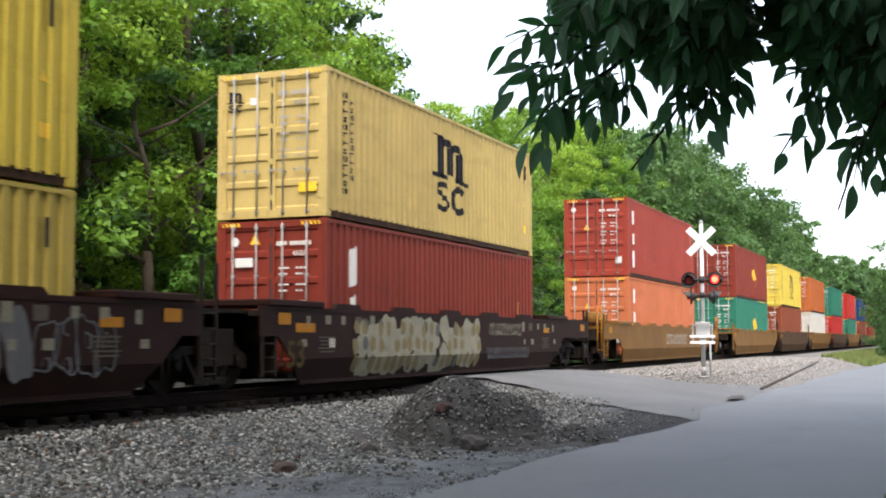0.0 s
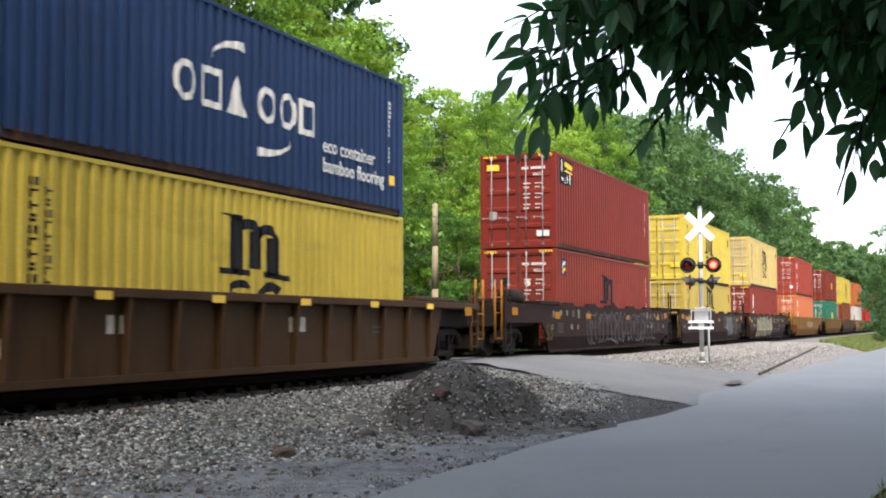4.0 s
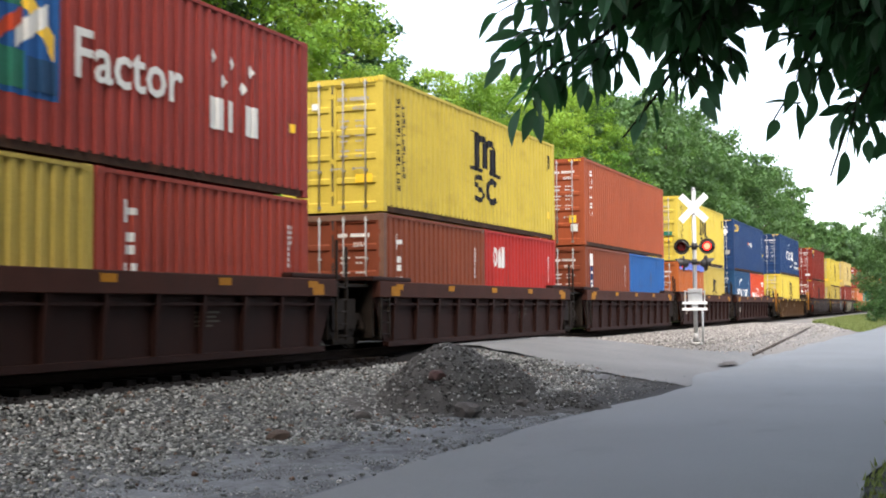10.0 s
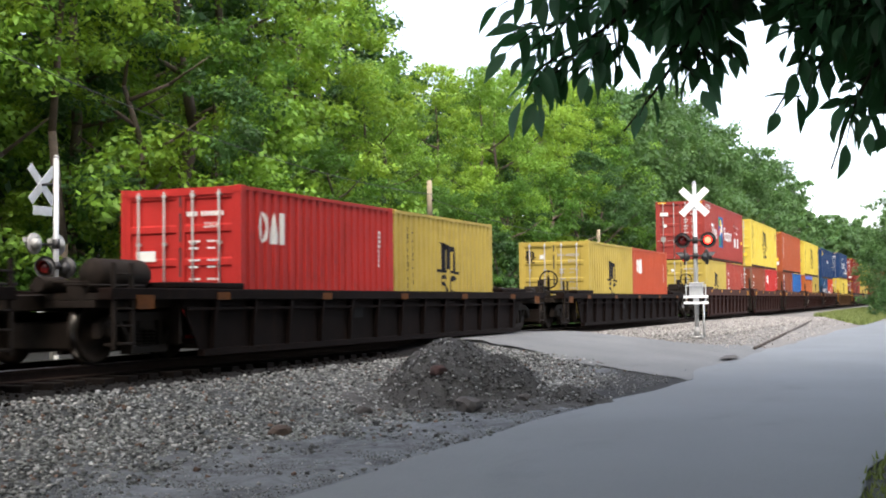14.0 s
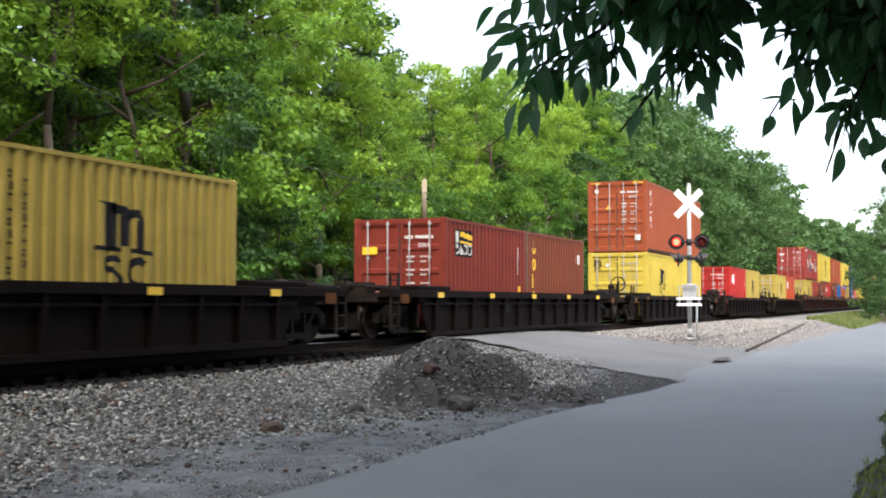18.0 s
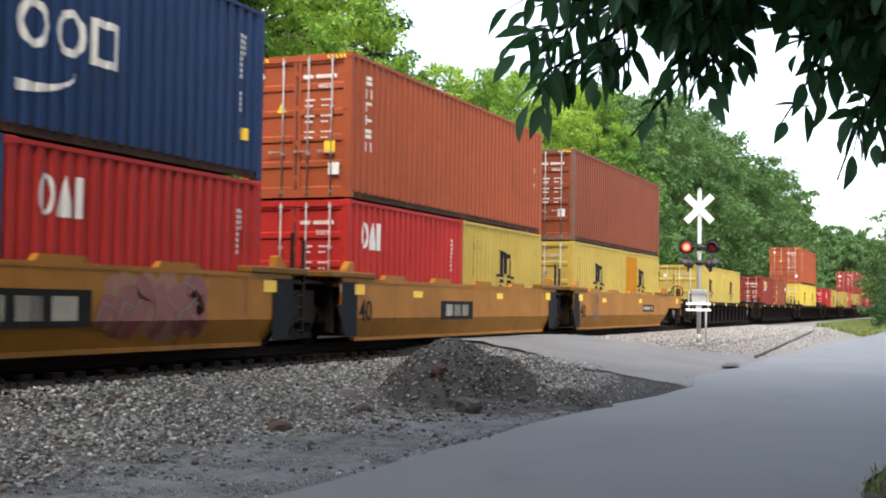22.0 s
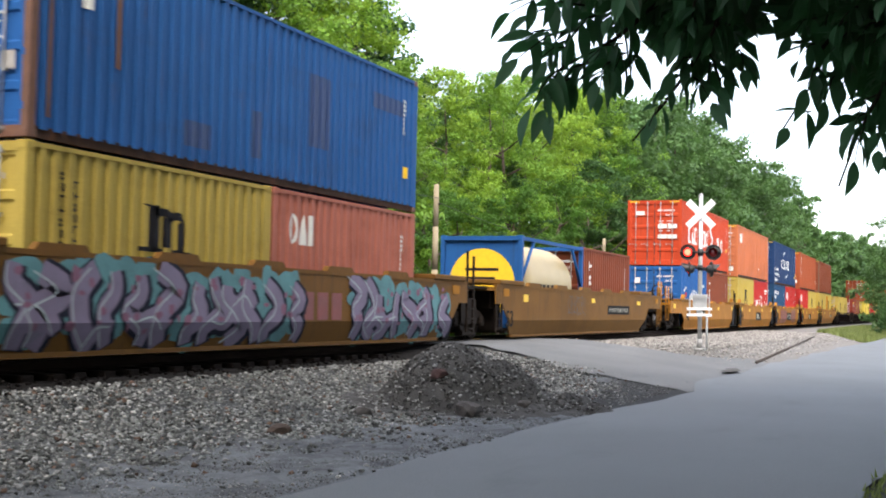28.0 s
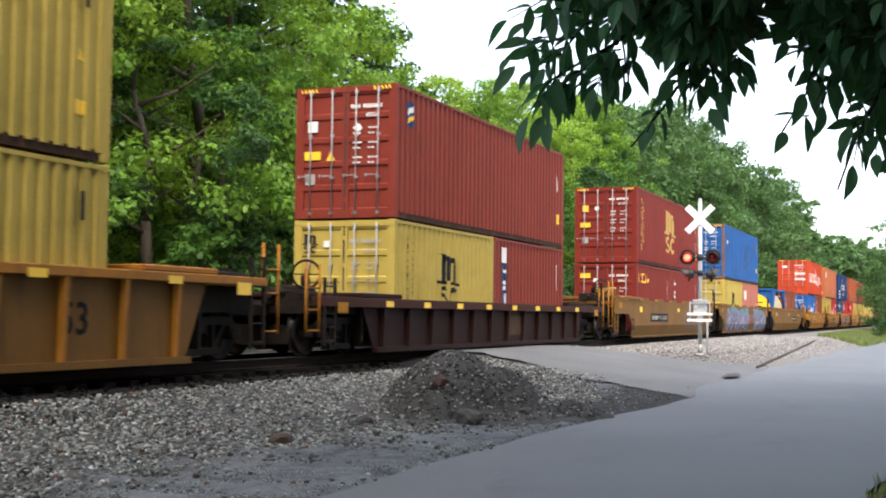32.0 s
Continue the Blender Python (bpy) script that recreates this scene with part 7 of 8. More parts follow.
for i, (h, r, leaf) in enumerate(((3.6, 1.9, 2), (2.8, 1.7, 0), (4.2, 2.0, 2))):
    s = thing("shrub", "dense green shrub at the foot of the wood", "shrub", "shrubs at the foot of the wood")
    part("stem", trunk_mesh(20 + i, h, r, 0.3, 0.06), M_BARK, s)
    part("crown", crown_mesh(30 + i, h, r, 0.05, 80, 44, (0.1, 0.19), power=0.55), M_LEAF[leaf], s)
    SHRUBS.append(s)

USED = set()


def plant(proto, x, y, scale, turn, sz=1.0):
    off, along = abs((x - 12) * 0.645 - (y + 1.9) * 0.763), (x - 12) * 0.763 + (y + 1.9) * 0.645
    if off < (2.9 if proto in SHRUBS else 6.3) and 0 < along < 16 and 0 < y < 11 and proto is not KINDS[8]:
        y += 4.4                                     # the signal stands free of leaves
    z = float(ground_z(np.array(x), np.array(y)))
    m = pose(x, y, z - 0.05, 0, 0, turn) @ Matrix.Diagonal((scale, scale, scale * sz, 1))
    if proto not in USED:
        USED.add(proto)
        proto.matrix_basis = m
        return proto
    return copy_thing(proto, m @ Matrix.Diagonal((*[1 / k for k in proto.scale], 1)))


SKYLINE = ((5, 36.5, 39, 41, 47, 55, 62, 75, 92, 132, 197, 207, 260, 440), (20, 19.5, 17, 12.6, 12.4, 13.7, 14.4, 16.6, 18.8, 22, 23.4, 15.8, 19.5, 32))


def cap(x, y):
    """The height that the wood reaches at a place, so that its outline against the sky holds from the lane."""
    k = (y + 12.05) / 21.05
    return 0.81 + (lerp(x / k, *SKYLINE) - 0.81) * k


def wood():
    rng = random.Random(12)
    nominal = {KINDS[0]: 14.6, KINDS[1]: 14.6, KINDS[2]: 15.6, KINDS[3]: 9.4, KINDS[4]: 8.4, KINDS[5]: 14.6, KINDS[6]: 12.6, KINDS[7]: 14.6, KINDS[8]: 15.6, KINDS[9]: 13.7}

    def stand(x0, x1, y0, y1, step, kinds, lo, hi, wide=1.0):
        x = x0
        while x < x1:
            if kinds == (3, 4) and 31 < x < 37:      # a dark hollow under the tall trees
                x += step
                continue
            p = KINDS[rng.choice(kinds)]
            y = rng.uniform(y0, y1)
            h = min(cap(x, y), 24) * rng.uniform(lo, hi)
            k = h / nominal[p]
            plant(p, x, y, min(k, 1.25) * wide, rng.uniform(0, 360), k / (min(k, 1.25) * wide))
            x += step if x < 75 else step * 1.4
    x = 8.0
    while x < 112:                                   # shrubs, leaves down to the ground
        plant(SHRUBS[rng.randrange(3)], x + rng.uniform(-0.6, 0.6), rng.uniform(5.2, 6.4), rng.uniform(0.75, 1.15), rng.uniform(0, 360))
        x += 2.6 if x < 30.5 or 37 < x < 60 else 6.8 if x < 37 else 5.5
    stand(9, 76, 6.6, 8.2, 3.5, (3, 4), 0.5, 0.72)
    stand(76, 126, 6.6, 8.2, 5.0, (6,), 0.5, 0.7)
    stand(10, 80, 9.0, 10.8, 4.2, (0, 1, 1, 0, 1), 0.84, 0.97)
    stand(80, 128, 9.0, 10.8, 4.6, (6, 5, 6), 0.85, 1.0)
    stand(14, 66, 14, 17, 5.6, (2,), 0.8, 1.0)
    stand(66, 132, 14, 17, 6.0, (5, 6), 0.8, 0.98)
    stand(14, 75, 20, 24, 5, (9,), 0.6, 0.85)
    stand(75, 140, 20, 24, 9, (9,), 0.6, 0.8)
    stand(126, 165, 5.6, 9.5, 7, (5, 6), 0.75, 0.98)
    stand(165, 430, 5.6, 9.5, 7, (9,), 0.75, 0.98)
    stand(130, 430, 13, 18, 12, (9,), 0.75, 0.98)
    stand(16, 80, 17.5, 19.5, 4.5, (9,), 0.42, 0.6)
    stand(26, 62, 27, 32, 4, (9,), 0.5, 0.7)
    stand(28, 60, 33, 37, 5, (9,), 0.5, 0.7)
    for i in range(12):                              # unseen trees across the lane, behind the standpoint, added to shade the near side
        plant(KINDS[7], -26 + 4.6 * i + rng.uniform(-1, 1), -18.9 - 4.5 * (i % 2), rng.uniform(0.95, 1.1) * 1.65, rng.uniform(0, 360))
        plant(KINDS[9], -28 + 4.6 * i, -20.5 - 2 * (i % 2), 1.2, rng.uniform(0, 360))
    plant(KINDS[8], 23.4, 7.6, 1.0, 40)
    for x, y, h in ((116, -8.8, 11.0), (128, -9.2, 12.5), (143, -8.6, 12), (165, -8.0, 13), (190, -8.4, 14), (225, -8, 14), (270, -8, 15), (330, -9, 16), (100, -14.5, 8), (118, -19, 12)):
        plant(KINDS[rng.choice((5, 6))], x, y, h / 13, rng.uniform(0, 360))
    for x, y, k in ((98, -8.3, 0.7), (106, -8.0, 0.8), (112, -6.4, 0.6), (72, -13.6, 0.6), (60, -13.9, 0.5), (40, -13.4, 0.55), (27, -13.6, 0.45)):
        plant(SHRUBS[rng.randrange(3)], x, y, k, rng.uniform(0, 360))


wood()


def blades(name, n, spots, seed, label, height=(0.06, 0.2)):
    rng = np.random.default_rng(seed)
    x, y = spots(rng, n)
    z = ground_z(x, y)
    a = rng.uniform(0, 2 * np.pi, len(x))
    h = rng.uniform(*height, len(x))
    w = h * 0.09 + 0.006
    c = np.stack([x, y, z], 1)
    u = np.stack([np.cos(a), np.sin(a), 0 * a], 1) * w[:, None]
    tip = np.stack([np.cos(a + 1.3) * h * 0.5, np.sin(a + 1.3) * h * 0.5, h], 1)
    q = np.stack([c - u, c + u, c + tip], 1).reshape(-1, 3)
    me = quads(name, q, 3)
    me.materials.append(M_GRASS)
    return tagged(new(name, me), label, "grass", "", "stuff")


def verge(rng, n):
    x = rng.uniform(74, 125, n)
    y = rng.uniform(-7.9, -4.6, n)
    keep = y < np.interp(x, (46, 60, 80, 125), (-6.9, -6.2, -4.8, -3.2)) + 0.5 * np.sin(x * 0.9)
    keep &= y > np.interp(x, (46, 60, 125), (-7.2, -7.4, -9))
    return x[keep], y[keep]


def shoulder(rng, n):
    x = 7.5 + 52 * rng.random(n) ** 1.5
    y = rng.uniform(-13.2, -11.3, n)
    keep = rng.random(n) < np.interp(y - lane_right(x), (-1.5, -0.3, 0.0, 0.06), (1, 0.9, 0.35, 0.0))
    return x[keep], y[keep]


blades("grass", 34000, verge, 41, "green grass verge between gravel and lane", (0.1, 0.3))
blades("grass", 22000, shoulder, 42, "short grass and weeds along the lane's edge", (0.03, 0.1))

# ---------------------------------------------------------------- overhanging tree by the camera
VIEW = Euler((radians(92.51), radians(0.54), radians(-67.31))).to_matrix()


def before(px, py, d):
    """A place d metres ahead of the standpoint, by tangents to the right and upwards."""
    return Vector(EYE) + VIEW @ Vector((px * d, py * d, -d))


def leaflet_mesh(seed):
    rng = random.Random(seed)
    bm = bmesh.new()
    n, l, w = 7, 0.07 * rng.uniform(0.9, 1.12), 0.0108 * rng.uniform(0.85, 1.15)
    mid, lf, rt = [], [], []
    for i in range(n + 1):
        k = i / n
        wd = w * math.sin(math.pi * k ** 0.85) if 0 < i < n else 0
        bend = -0.012 * k * k
        mid.append(bm.verts.new((k * l, 0, bend)))
        if 0 < i < n:
            lf.append(bm.verts.new((k * l, wd, bend + wd * 0.35)))
            rt.append(bm.verts.new((k * l, -wd, bend + wd * 0.35)))
    for side in (lf, rt):
        bm.faces.new((mid[0], mid[1], side[0]))
        for i in range(1, n - 1):
            bm.faces.new((mid[i], mid[i + 1], side[i], side[i - 1]))
        bm.faces.new((mid[n - 1], mid[n], side[n - 2]))
    me = done(bm, "leaflet")
    me.polygons.foreach_set("use_smooth", np.ones(len(me.polygons), dtype=bool))
    return me


LEAFLETS = [leaflet_mesh(i) for i in range(4)]
near_tree = thing("roadside_tree", "leafy tree overhanging the lane with dark pinnate leaves", "tree")
part("trunk", trunk_mesh(77, 9, 3.2, 3.0, 0.24), M_BARK, near_tree, at=pose(1.5, -16.2, -0.7))
part("crown", crown_mesh(78, 9.5, 3.6, 4.6, 150, 60, (0.08, 0.16)), M_NEARLEAF, near_tree, at=pose(1.5, -15.4, -0.7))
# extra crowns above the view, without trunks, added to shade lane and near train
part("crown", crown_mesh(79, 13, 6.5, 7.4, 300, 46, (0.14, 0.28)), M_NEARLEAF, near_tree, at=pose(2.4, -10.2, -0.7))
part("crown", crown_mesh(81, 12, 4.6, 6.9, 240, 50, (0.12, 0.24)), M_NEARLEAF, near_tree, at=pose(12.4, -14.2, -0.7))
part("crown", crown_mesh(82, 13, 4.2, 8.6, 220, 50, (0.12, 0.24)), M_NEARLEAF, near_tree, at=pose(18.0, -15.8, -0.7))
part("crown", crown_mesh(83, 14.5, 5.2, 9.2, 240, 50, (0.14, 0.28)), M_NEARLEAF, near_tree, at=pose(15.4, -11.6, -0.7))
part("crown", crown_mesh(80, 13.5, 5.0, 8.6, 220, 46, (0.14, 0.28)), M_NEARLEAF, near_tree, at=pose(9.0, -9.8, -0.7))
twigs = bmesh.new()
spray_rng = random.Random(5)
leaf_count = [0]
mass = []


def add_leaflet(p, direction, as_part):
    turn = direction.to_track_quat("X", "Z").to_matrix().to_4x4() @ pose(0, 0, 0, spray_rng.uniform(-65, 65), 0, 0)
    k = spray_rng.uniform(0.75, 1.08)
    m = Matrix.Translation(p) @ turn @ Matrix.Scale(k, 4)
    if as_part:
        part("leaflet", LEAFLETS[leaf_count[0] % 4], M_NEARLEAF, near_tree, at=m)
    else:
        mass.append((LEAFLETS[leaf_count[0] % 4], m))
    leaf_count[0] += 1


def toward(x, y, d):
    return before((x - 784) / 2134, (441 - y) / 2134, d)


def spray(x0, y0, x1, y1, d, pairs, as_part=True):
    """A compound leaf between two directions: pairs of drooping leaflets along a bowed stalk, and one at its tip."""
    p, q = toward(x0, y0, d + 0.05), toward(x1, y1, d - 0.05)
    top = p.lerp(q, 0.5) + Vector((0, 0, 0.1 * (q - p).length))
    rod(twigs, p, top, 0.0018, 4, 0.0014)
    rod(twigs, top, q, 0.0014, 4, 0.0008)
    along = (q - p).normalized()
    side = along.cross(VIEW @ Vector((0, 0, 1))).normalized()
    for i in range(pairs):
        k = 0.15 + 0.78 * i / max(1, pairs)
        c = p.lerp(top, 2 * k) if k < 0.5 else top.lerp(q, 2 * k - 1)
        for s in (-1, 1):
            v = along * spray_rng.uniform(0.4, 0.75) + side * s * spray_rng.uniform(0.45, 0.8) + Vector((0, 0, spray_rng.uniform(-0.75, -0.25)))
            add_leaflet(c, v + (VIEW @ Vector((0, 0, spray_rng.uniform(-0.3, 0.3)))), as_part)
    add_leaflet(q, along + Vector((0, 0, spray_rng.uniform(-0.6, -0.2))), as_part)


def limb(d, *points):
    """A thin twig through the given directions."""
    pts = [toward(x, y, d) for x, y in points]
    n = len(pts)
    for i in range(n - 1):
        rod(twigs, pts[i], pts[i + 1], 0.0045 * (1 - i / n), 5, 0.0045 * (1 - (i + 1) / n) + 0.0006)


# the outermost twig, hanging low over the lane
limb(2.15, (1180, -40), (1080, 50), (985, 105), (940, 165))
spray(1010, -25, 890, 12, 2.0, 3)
spray(1020, -5, 925, 15, 2.05, 2)
spray(1010, 40, 905, 92, 2.05, 3)
spray(1000, 70, 935, 100, 2.1, 2)
spray(985, 105, 930, 180, 2.0, 3)
spray(975, 130, 965, 190, 2.1, 1)
spray(1050, 10, 1000, 50, 2.1, 3)
spray(1090, 60, 1020, 100, 2.15, 2)
spray(1075, 90, 1045, 130, 2.1, 2)
spray(1100, 75, 1075, 110, 2.15, 2)
spray(1110, 30, 1080, 60, 2.2, 3)
spray(1030, 95, 975, 145, 2.1, 3)
spray(1005, 120, 955, 180, 2.05, 3)
spray(1060, 105, 1050, 150, 2.15, 2)
spray(1115, 75, 1105, 115, 2.2, 2)
spray(965, 40, 900, 75, 2.1, 2)
spray(1000, 55, 955, 95, 2.2, 3)
spray(1070, 60, 1040, 95, 2.25, 3)
# the middle twig
limb(2.1, (1260, 10), (1215, 90), (1165, 165), (1112, 232))
spray(1215, 80, 1180, 110, 2.1, 2)
spray(1200, 105, 1150, 185, 2.1, 2)
spray(1165, 165, 1140, 205, 2.05, 1)
spray(1205, 110, 1250, 160, 2.1, 2)
spray(1240, 70, 1265, 130, 2.15, 2)
spray(1225, 50, 1205, 90, 2.15, 3)
spray(1280, 60, 1280, 100, 2.2, 2)
spray(1180, 20, 1160, 50, 2.2, 3)
spray(1295, 65, 1305, 100, 2.15, 2)
spray(1250, 85, 1240, 120, 2.2, 3)
# the twig beside the gap of sky
limb(2.2, (1500, -20), (1440, 60), (1420, 130), (1375, 205))
spray(1430, 5, 1385, 40, 2.15, 2)
spray(1440, 50, 1400, 80, 2.15, 2)
spray(1440, 90, 1415, 130, 2.15, 2)
spray(1425, 170, 1385, 200, 2.1, 1)
spray(1470, 100, 1450, 150, 2.15, 2)
spray(1490, 70, 1480, 125, 2.2, 2)
# the right-hand twig
limb(2.1, (1620, 30), (1550, 125), (1510, 205), (1478, 300))
spray(1545, 135, 1500, 185, 2.1, 2)
spray(1530, 165, 1490, 215, 2.1, 2)
spray(1520, 195, 1505, 255, 2.05, 2)
spray(1545, 190, 1545, 235, 2.1, 2)
spray(1580, 150, 1570, 220, 2.15, 3)
spray(1600, 220, 1585, 270, 2.15, 2)
spray(1560, 90, 1545, 140, 2.2, 3)
EDGE = ((985, 1040, 1100, 1130, 1155, 1200, 1265, 1290, 1310, 1400, 1425, 1460, 1520, 1570, 1650), (-55, 8, 24, 8, -8, 50, 50, -60, -150, -150, -35, 60, 76, 115, 175))
for i in range(640):                                 # the dense overhead mass
    px = 990 + 660 * spray_rng.random() ** 0.8
    py = -190 + (190 + lerp(px, *EDGE)) * spray_rng.random() ** 0.8
    spray(px + spray_rng.uniform(0, 30), py - 25, px - spray_rng.uniform(0, 30), py + spray_rng.uniform(-15, 15), spray_rng.uniform(2.0, 3.0), 3, False)
mv, mf = [], []
for me, m in mass:
    base = len(mv)
    mv += [m @ v.co for v in me.vertices]
    mf += [[base + i for i in pl.vertices] for pl in me.polygons]
mass_me = bpy.data.meshes.new("foliage")
mass_me.from_pydata(mv, [], mf)
overhead = []
for i in range(110):                                 # deeper boughs above the lane
    px = 1080 + 600 * spray_rng.random() ** 0.75
    py = -230 + (200 + lerp(px, *EDGE)) * spray_rng.random()
    overhead.append(toward(px, py, spray_rng.uniform(3.0, 4.6)))
tagged(part("bough", quads("bough", leaf_cloud(np.random.default_rng(8), np.array(overhead), np.full(110, 0.17), 60, (0.07, 0.12))), M_NEARLEAF, near_tree), kind="stuff")
tagged(part("foliage", mass_me, M_NEARLEAF, near_tree), kind="stuff")
rod(twigs, (1.5, -16.2, 3.1), before(0.42, 0.28, 2.6), 0.07, 8, 0.02)
rod(twigs, before(0.42, 0.28, 2.6), before(0.2, 0.24, 2.4), 0.015, 6, 0.005)
tagged(part("twig_work", twigs, M_TWIG, near_tree), kind="stuff")

# ---------------------------------------------------------------- crossing signals
FLASHERS = []


def lamp_unit(parent, y, z, face, lit_phase=None, x=0.0):
    """One round lamp with hood and backing disc; its lens turns on its upright axis."""
    def shell():
        bm = bmesh.new()
        # backing disc, hood and housing; the front is -x
        rings, _ = lathe(bm, [(0.001, 0.05), (0.25, 0.05), (0.265, 0.0), (0.25, 0.03), (0.16, 0.03), (0.16, 0.0)], seg=28)
        lathe(bm, [(0.145, -0.02), (0.14, 0.13), (0.06, 0.2), (0.001, 0.2)], seg=20)
        n = 18
        hood = []
        for i in range(n + 1):
            a = math.pi * (-0.18 + 1.36 * i / n)
            ln = 0.27 * (0.4 + 0.6 * max(0, math.sin(a)))
            hood.append([bm.verts.new((r * math.cos(a), yy, r * math.sin(a))) for r, yy in ((0.165, 0.0), (0.17, -ln), (0.163, -ln), (0.158, 0.0))])
        for a, b in zip(hood, hood[1:]):
            for k in range(4):
                bm.faces.new((a[k], b[k], b[(k + 1) % 4], a[(k + 1) % 4]))
        bmesh.ops.transform(bm, matrix=pose(0, 0, 0, 0, 0, -90), verts=bm.verts)
        return done(bm, "lamp")

    def lens():
        bm = bmesh.new()
        prof = [(0.001, -0.05), (0.06, -0.045), (0.11, -0.025), (0.138, 0.0)]
        _, front = lathe(bm, prof, seg=20)
        _, back = lathe(bm, [(r, -h) for r, h in prof], seg=20)
        for k, f in front:
            f.material_index = 2 if k < 2 else 0
        for _, f in back:
            f.material_index = 1
        bmesh.ops.transform(bm, matrix=pose(0, 0, 0, 0, 0, -90), verts=bm.verts)
        return done(bm, "lens")
    lamp = part("lamp", cached("lamp", shell), M_LAMPBLACK if lit_phase is not None or x == 0 else M_ROD, parent, at=pose(x, y, z, 0, 0, face) @ Matrix.Scale(0.88, 4))
    ob = part("lens", cached("lens", lens), [M_GLOW, M_DARKLENS, M_GLOWCORE], lamp)
    ob.matrix_parent_inverse = pose(-0.03, 0, 0)
    if lit_phase is not None:
        FLASHERS.append((ob, lit_phase))
    else:
        ob.matrix_basis = pose(0, 0, 0, 0, 0, 180)


def crossing_signal(x, y, z, face, label, flash, height=4.55, low=0.0, reach=0.0):
    s = thing("crossing_signal", label, "railway signal", "signals at the crossing", at=pose(x, y, z, 0, 0, face))
    bm = bmesh.new()
    rod(bm, (0, 0, 0), (0, 0, height), 0.062, 14)
    rod(bm, (0, 0, height), (0, 0, height + 0.06), 0.075, 14, 0.03)
    part("mast", bm, M_GALV, s)
    bm = bmesh.new()
    rod(bm, (0, 0, -0.05), (0, 0, 0.04), 0.19, 16)
    rod(bm, (0, 0, 0.04), (0, 0, 0.3), 0.085, 12, 0.07)
    for a in range(4):
        rod(bm, (0.18 * math.cos(a * 1.57 + 0.78), 0.18 * math.sin(a * 1.57 + 0.78), 0.0), (0.18 * math.cos(a * 1.57 + 0.78), 0.18 * math.sin(a * 1.57 + 0.78), 0.12), 0.02, 6)
    part("base", bm, M_ROD, s)
    for k, d in ((45, 0.085), (-45, 0.105)):
        def blade():
            bm = bmesh.new()
            box(bm, -0.008, 0.008, -0.53, 0.53, -0.1, 0.1)
            return done(bm, "blade", 0.004)
        part("blade", cached("blade", blade), M_SIGNBACK if reach else M_SIGN, s, at=pose(-d - reach, 0, height - 0.56, k, 0, 0))
    def plate_small():
        bm = bmesh.new()
        box(bm, -0.008, 0.008, -0.3, 0.3, -0.1, 0.1)
        return done(bm, "track_plate", 0.004)
    if reach:
        part("track_plate", cached("track_plate", plate_small), M_SIGNBACK, s, at=pose(-0.075 - reach, 0, height - 1.12))
    bm = bmesh.new()
    rod(bm, (-reach, -0.6, 2.86), (-reach, 0.6, 2.86), 0.03, 8)
    rod(bm, (0, 0, 2.76), (0, 0, 2.96), 0.085, 12)
    low_arm = bmesh.new()
    rod(low_arm, (0, -0.4, 2.4), (0, 0.4, 2.4), 0.026, 8)
    rod(low_arm, (0, 0, 2.32), (0, 0, 2.48), 0.08, 12)
    part("cross_arm", low_arm, M_LAMPBLACK, s, at=pose(0, 0, -low))
    if reach:
        for zz in (2.86, height + low - 0.56):
            rod(bm, (0, 0, zz), (-reach - 0.08, 0, zz), 0.03, 8)
    part("cross_arm", bm, M_LAMPBLACK, s, at=pose(-reach * 0.0, 0, -low))
    for y2, ph in ((-0.37, flash), (0.37, None if flash is None else flash + 0.619)):
        lamp_unit(s, y2, 2.86 - low, 0, ph, -reach)
    for y2 in (-0.34, 0.34):
        lamp_unit(s, y2, 2.36 - low, 108 if y2 < 0 else -82, None, 0.0)
    bm = bmesh.new()
    box(bm, -0.1, 0.12, -0.2, 0.2, 1.2, 1.58)
    box(bm, -0.12, 0.14, -0.22, 0.22, 1.58, 1.61)
    part("relay_box", done(bm, "relay_box", 0.012), M_GALV, s)
    for y in (-0.28, 0.28):
        part("frame_bar", simple_box(("frame_bar",), -0.15, -0.11, -0.018, 0.018, 1.0, 1.56), M_GALV, s, at=pose(0, y, 0))
    part("frame_bar", simple_box(("frame_cross",), -0.15, -0.11, -0.26, 0.26, 1.5, 1.535), M_GALV, s)
    for zz in (0.97, 1.15):
        part("guard_board", simple_box(("guard_board",), -0.2, -0.15, -0.36, 0.36, 0, 0.075, bevel=0.004), M_SIGN, s, at=pose(0, 0, zz))
    part("bracket", simple_box(("guard_bracket",), -0.15, -0.06, -0.08, 0.08, 0.95, 1.24), M_GALV, s)
    bm = bmesh.new()
    rod(bm, (0.05, -0.2, 0.0), (0.05, -0.2, 1.05), 0.03, 8)
    part("cable_pipe", bm, M_GALV, s)
    return s


crossing_signal(35.9, -5.3, -0.27, 6, "white crossbuck signal mast with red flashing lamps on gravel", 1.18)
crossing_signal(20.6, 5.35, -0.5, -90, "far crossbuck signal mast seen from behind against trees", None, 4.5, 0.2, 0.28)


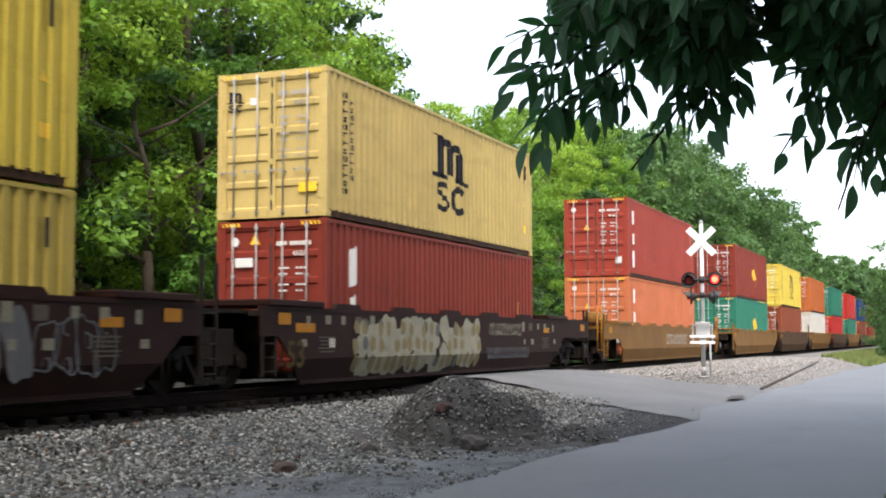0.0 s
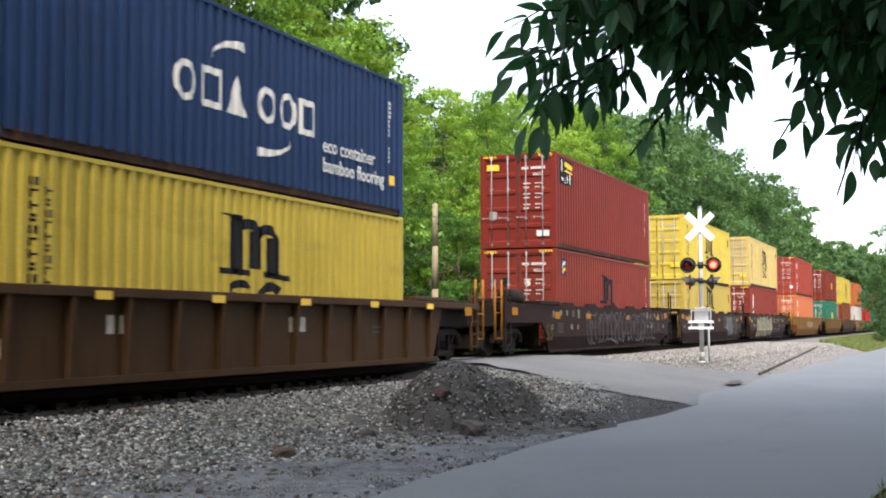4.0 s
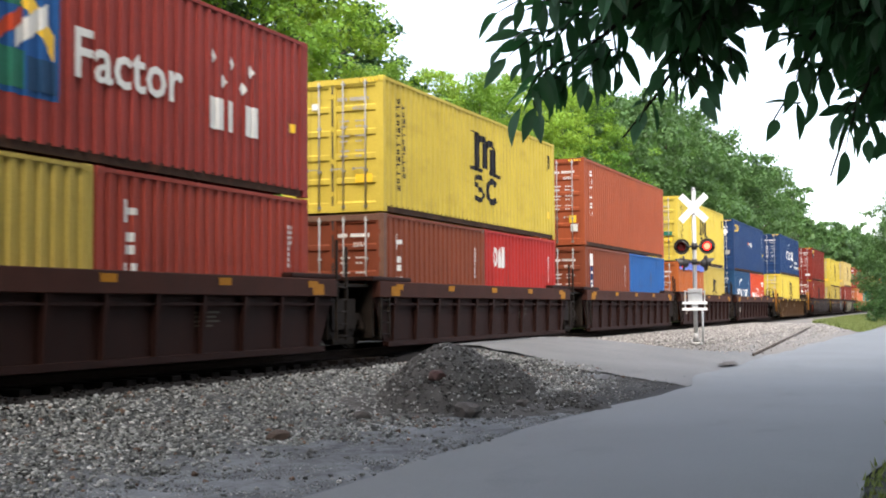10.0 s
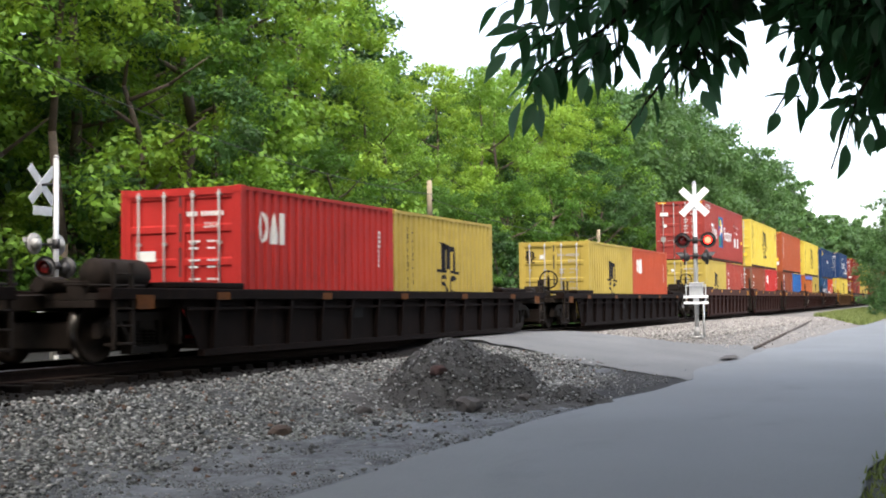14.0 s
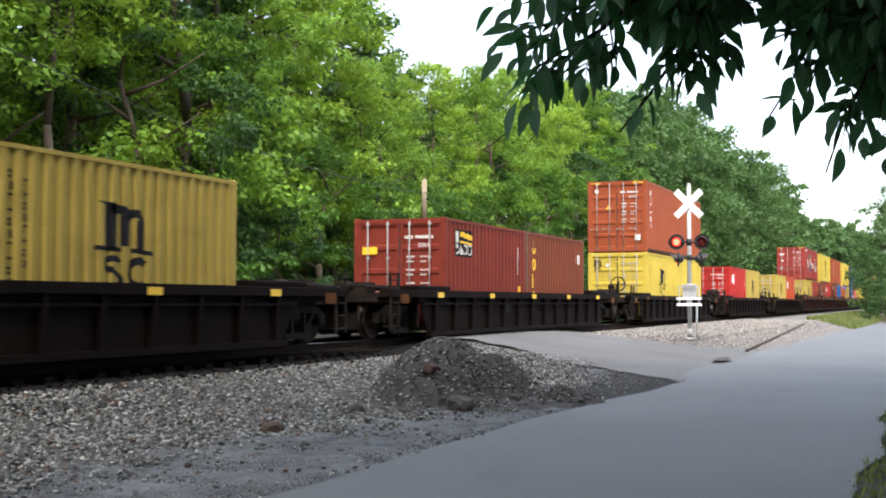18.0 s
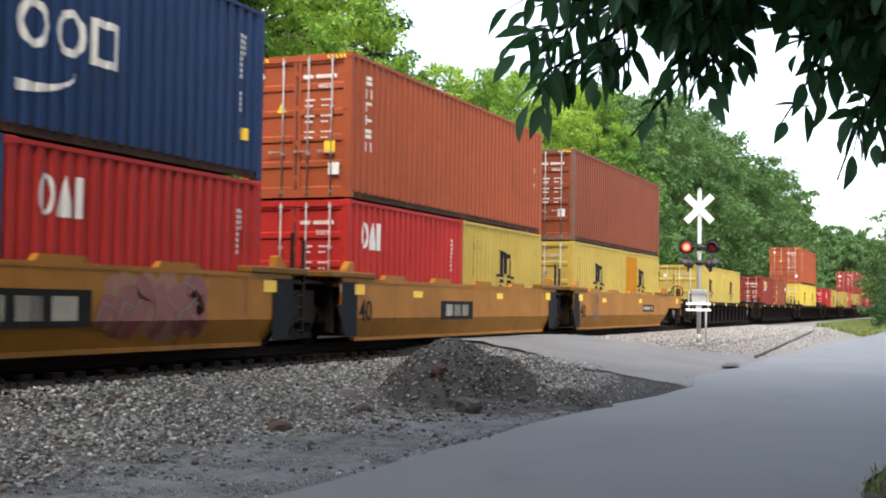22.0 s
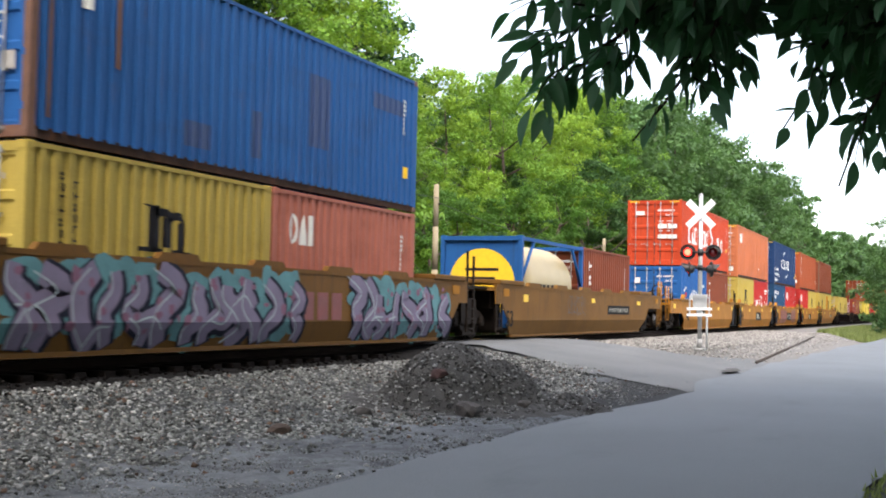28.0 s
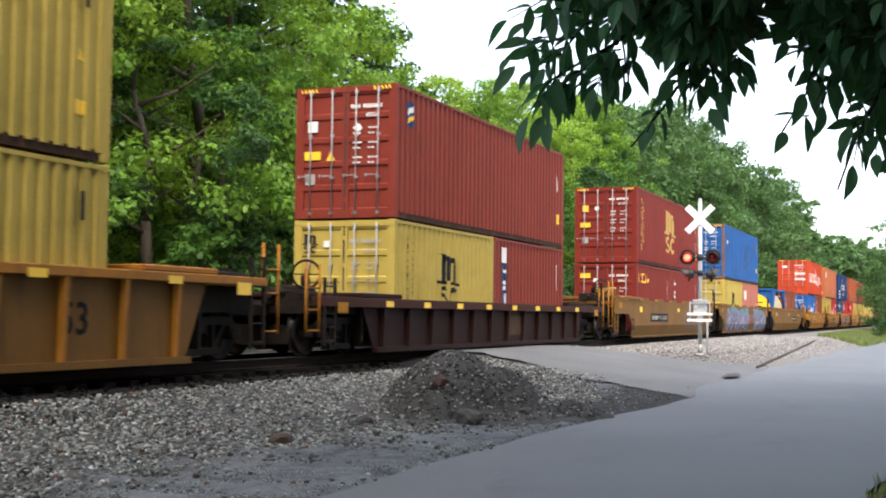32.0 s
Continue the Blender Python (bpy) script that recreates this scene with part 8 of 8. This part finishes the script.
# ---------------------------------------------------------------- poles, cable, odd things by the track
def wooden_pole(x, y, h, r, label, lean=0.0):
    p = thing("utility_pole", label, "pole", at=pose(x, y, float(ground_z(np.array(x), np.array(y))) - 0.3, 0, lean, 0))
    bm = bmesh.new()
    for i in range(4):
        rod(bm, (0, 0, h * i / 4), (0, 0, h * (i + 1) / 4), r * (1 - 0.08 * i), 12, r * (1 - 0.08 * (i + 1)))
    part("shaft", bm, M_POLE, p)
    bm = bmesh.new()
    rod(bm, (-0.06, -r - 0.05, h - 0.7), (-0.06, -r + 0.02, h - 0.7), 0.03, 8)
    rod(bm, (0.06, -r - 0.04, h - 1.2), (0.06, -r + 0.02, h - 1.2), 0.02, 8)
    part("bolt", bm, M_GRIMY, p)
    return p


wooden_pole(17.1, 4.1, 9.5, 0.11, "weathered wooden utility pole at the wood's edge")
wooden_pole(38.2, 4.2, 5.9, 0.13, "short weathered wooden post beyond the track")
wooden_pole(61.0, 4.4, 5.4, 0.12, "short dark wooden post beyond the track")


def cable(a, b, sag, r=0.012):
    bm = bmesh.new()
    a, b = Vector(a), Vector(b)
    pts = [a.lerp(b, i / 12) - Vector((0, 0, sag * 4 * (i / 12) * (1 - i / 12))) for i in range(13)]
    rings = [[bm.verts.new(p + Vector((0, r * math.cos(k * 1.2566), r * math.sin(k * 1.2566)))) for k in range(5)] for p in pts]
    for u, v in zip(rings, rings[1:]):
        for k in range(5):
            bm.faces.new((u[k], u[(k + 1) % 5], v[(k + 1) % 5], v[k]))
    ob = part("overhead_cable", bm, M_CABLE, None)
    return tagged(ob, "thin black cable sagging between the poles", "cable")


cable((17.3, 4.0, 5.6), (38.2, 4.1, 4.55), 0.45)
cable((38.2, 4.1, 4.4), (61.0, 4.3, 4.2), 0.4)

# old rail lying in the gravel
old = thing("old_rail", "rusty disused rail lying half buried in gravel", "rail")
M_OLDRAIL = mat("brown rusted scrap rail", (0.06, 0.05, 0.045), rough=0.85, var=0.35, scale=5, spec=0.1)
for shift, length in ((0.0, 28.0),):
    p, q = ((x, -6.98 + 0.041 * (x - 35.5) + shift * 0.8) for x in (35.6 + shift * 3, 35.6 + shift * 3 + length))
    bm = bmesh.new()
    rod(bm, (*p, float(ground_z(np.array(p[0]), np.array(p[1]))) + 0.03), (*q, float(ground_z(np.array(q[0]), np.array(q[1]))) + 0.03), 0.045, 6)
    part("rail", bm, M_OLDRAIL, old)

# patched hole in the asphalt
bm = bmesh.new()
ring = []
for i in range(14):
    a = 2 * math.pi * i / 14
    xx, yy = 30.6 + (0.95 + 0.2 * math.sin(3 * a)) * math.cos(a), -7.1 + (0.16 + 0.05 * math.cos(5 * a)) * math.sin(a)
    ring.append(bm.verts.new((xx, yy, float(ground_z(np.array(xx), np.array(yy))) + 0.062)))
bm.faces.new(ring)
tagged(part("asphalt_patch", bm, M_BIG_STONE, None), "dark broken patch in the asphalt", "road patch", "", "structure")


# ---------------------------------------------------------------- movement
def motions():
    stops = (0.0, 8.0, 16.0, 24.0, 32.0)
    for ob, u, z in TRAIN:
        walk(ob, [(t, pose(u + travel(t), 0, z)) for t in stops])
    # wheels roll at the train's speed: one turning action serves every wheelset
    lead = WHEELSETS[0]
    turn = math.degrees(1 / 0.457)
    walk(lead, [(k / 30, pose(0, 0, 0, 0, travel(k / 30) * turn % 360, 0)) for k in range(0, 961)])
    act = lead.animation_data
    for w in WHEELSETS[1:]:
        w.rotation_mode = "QUATERNION"
        w.animation_data_create()
        w.animation_data.action = act.action
        w.animation_data.action_slot = act.action_slot
    # flashing lamps: each lens turns its lit or its dark face outwards
    for lens, phase in FLASHERS:
        rows, side, t = [(0.0, pose(0, 0, 0, 0, 0, 0 if ((0.0 - phase) % 1.238) < 0.619 else 180))], None, 0.0
        lit = ((0.0 - phase) % 1.238) < 0.619
        a = 0 if lit else 180
        k = 0
        while True:
            nxt = phase - 1.238 * 2 + 0.619 * k
            k += 1
            if nxt < 0.15:
                continue
            if nxt > 31.85:
                break
            for i in range(4):
                rows.append((nxt - 0.05 + i / 30, pose(0, 0, 0, 0, 0, a + 60 * i)))
            a += 180
        rows.append((32.0, pose(0, 0, 0, 0, 0, a)))
        walk(lens, rows)


motions()
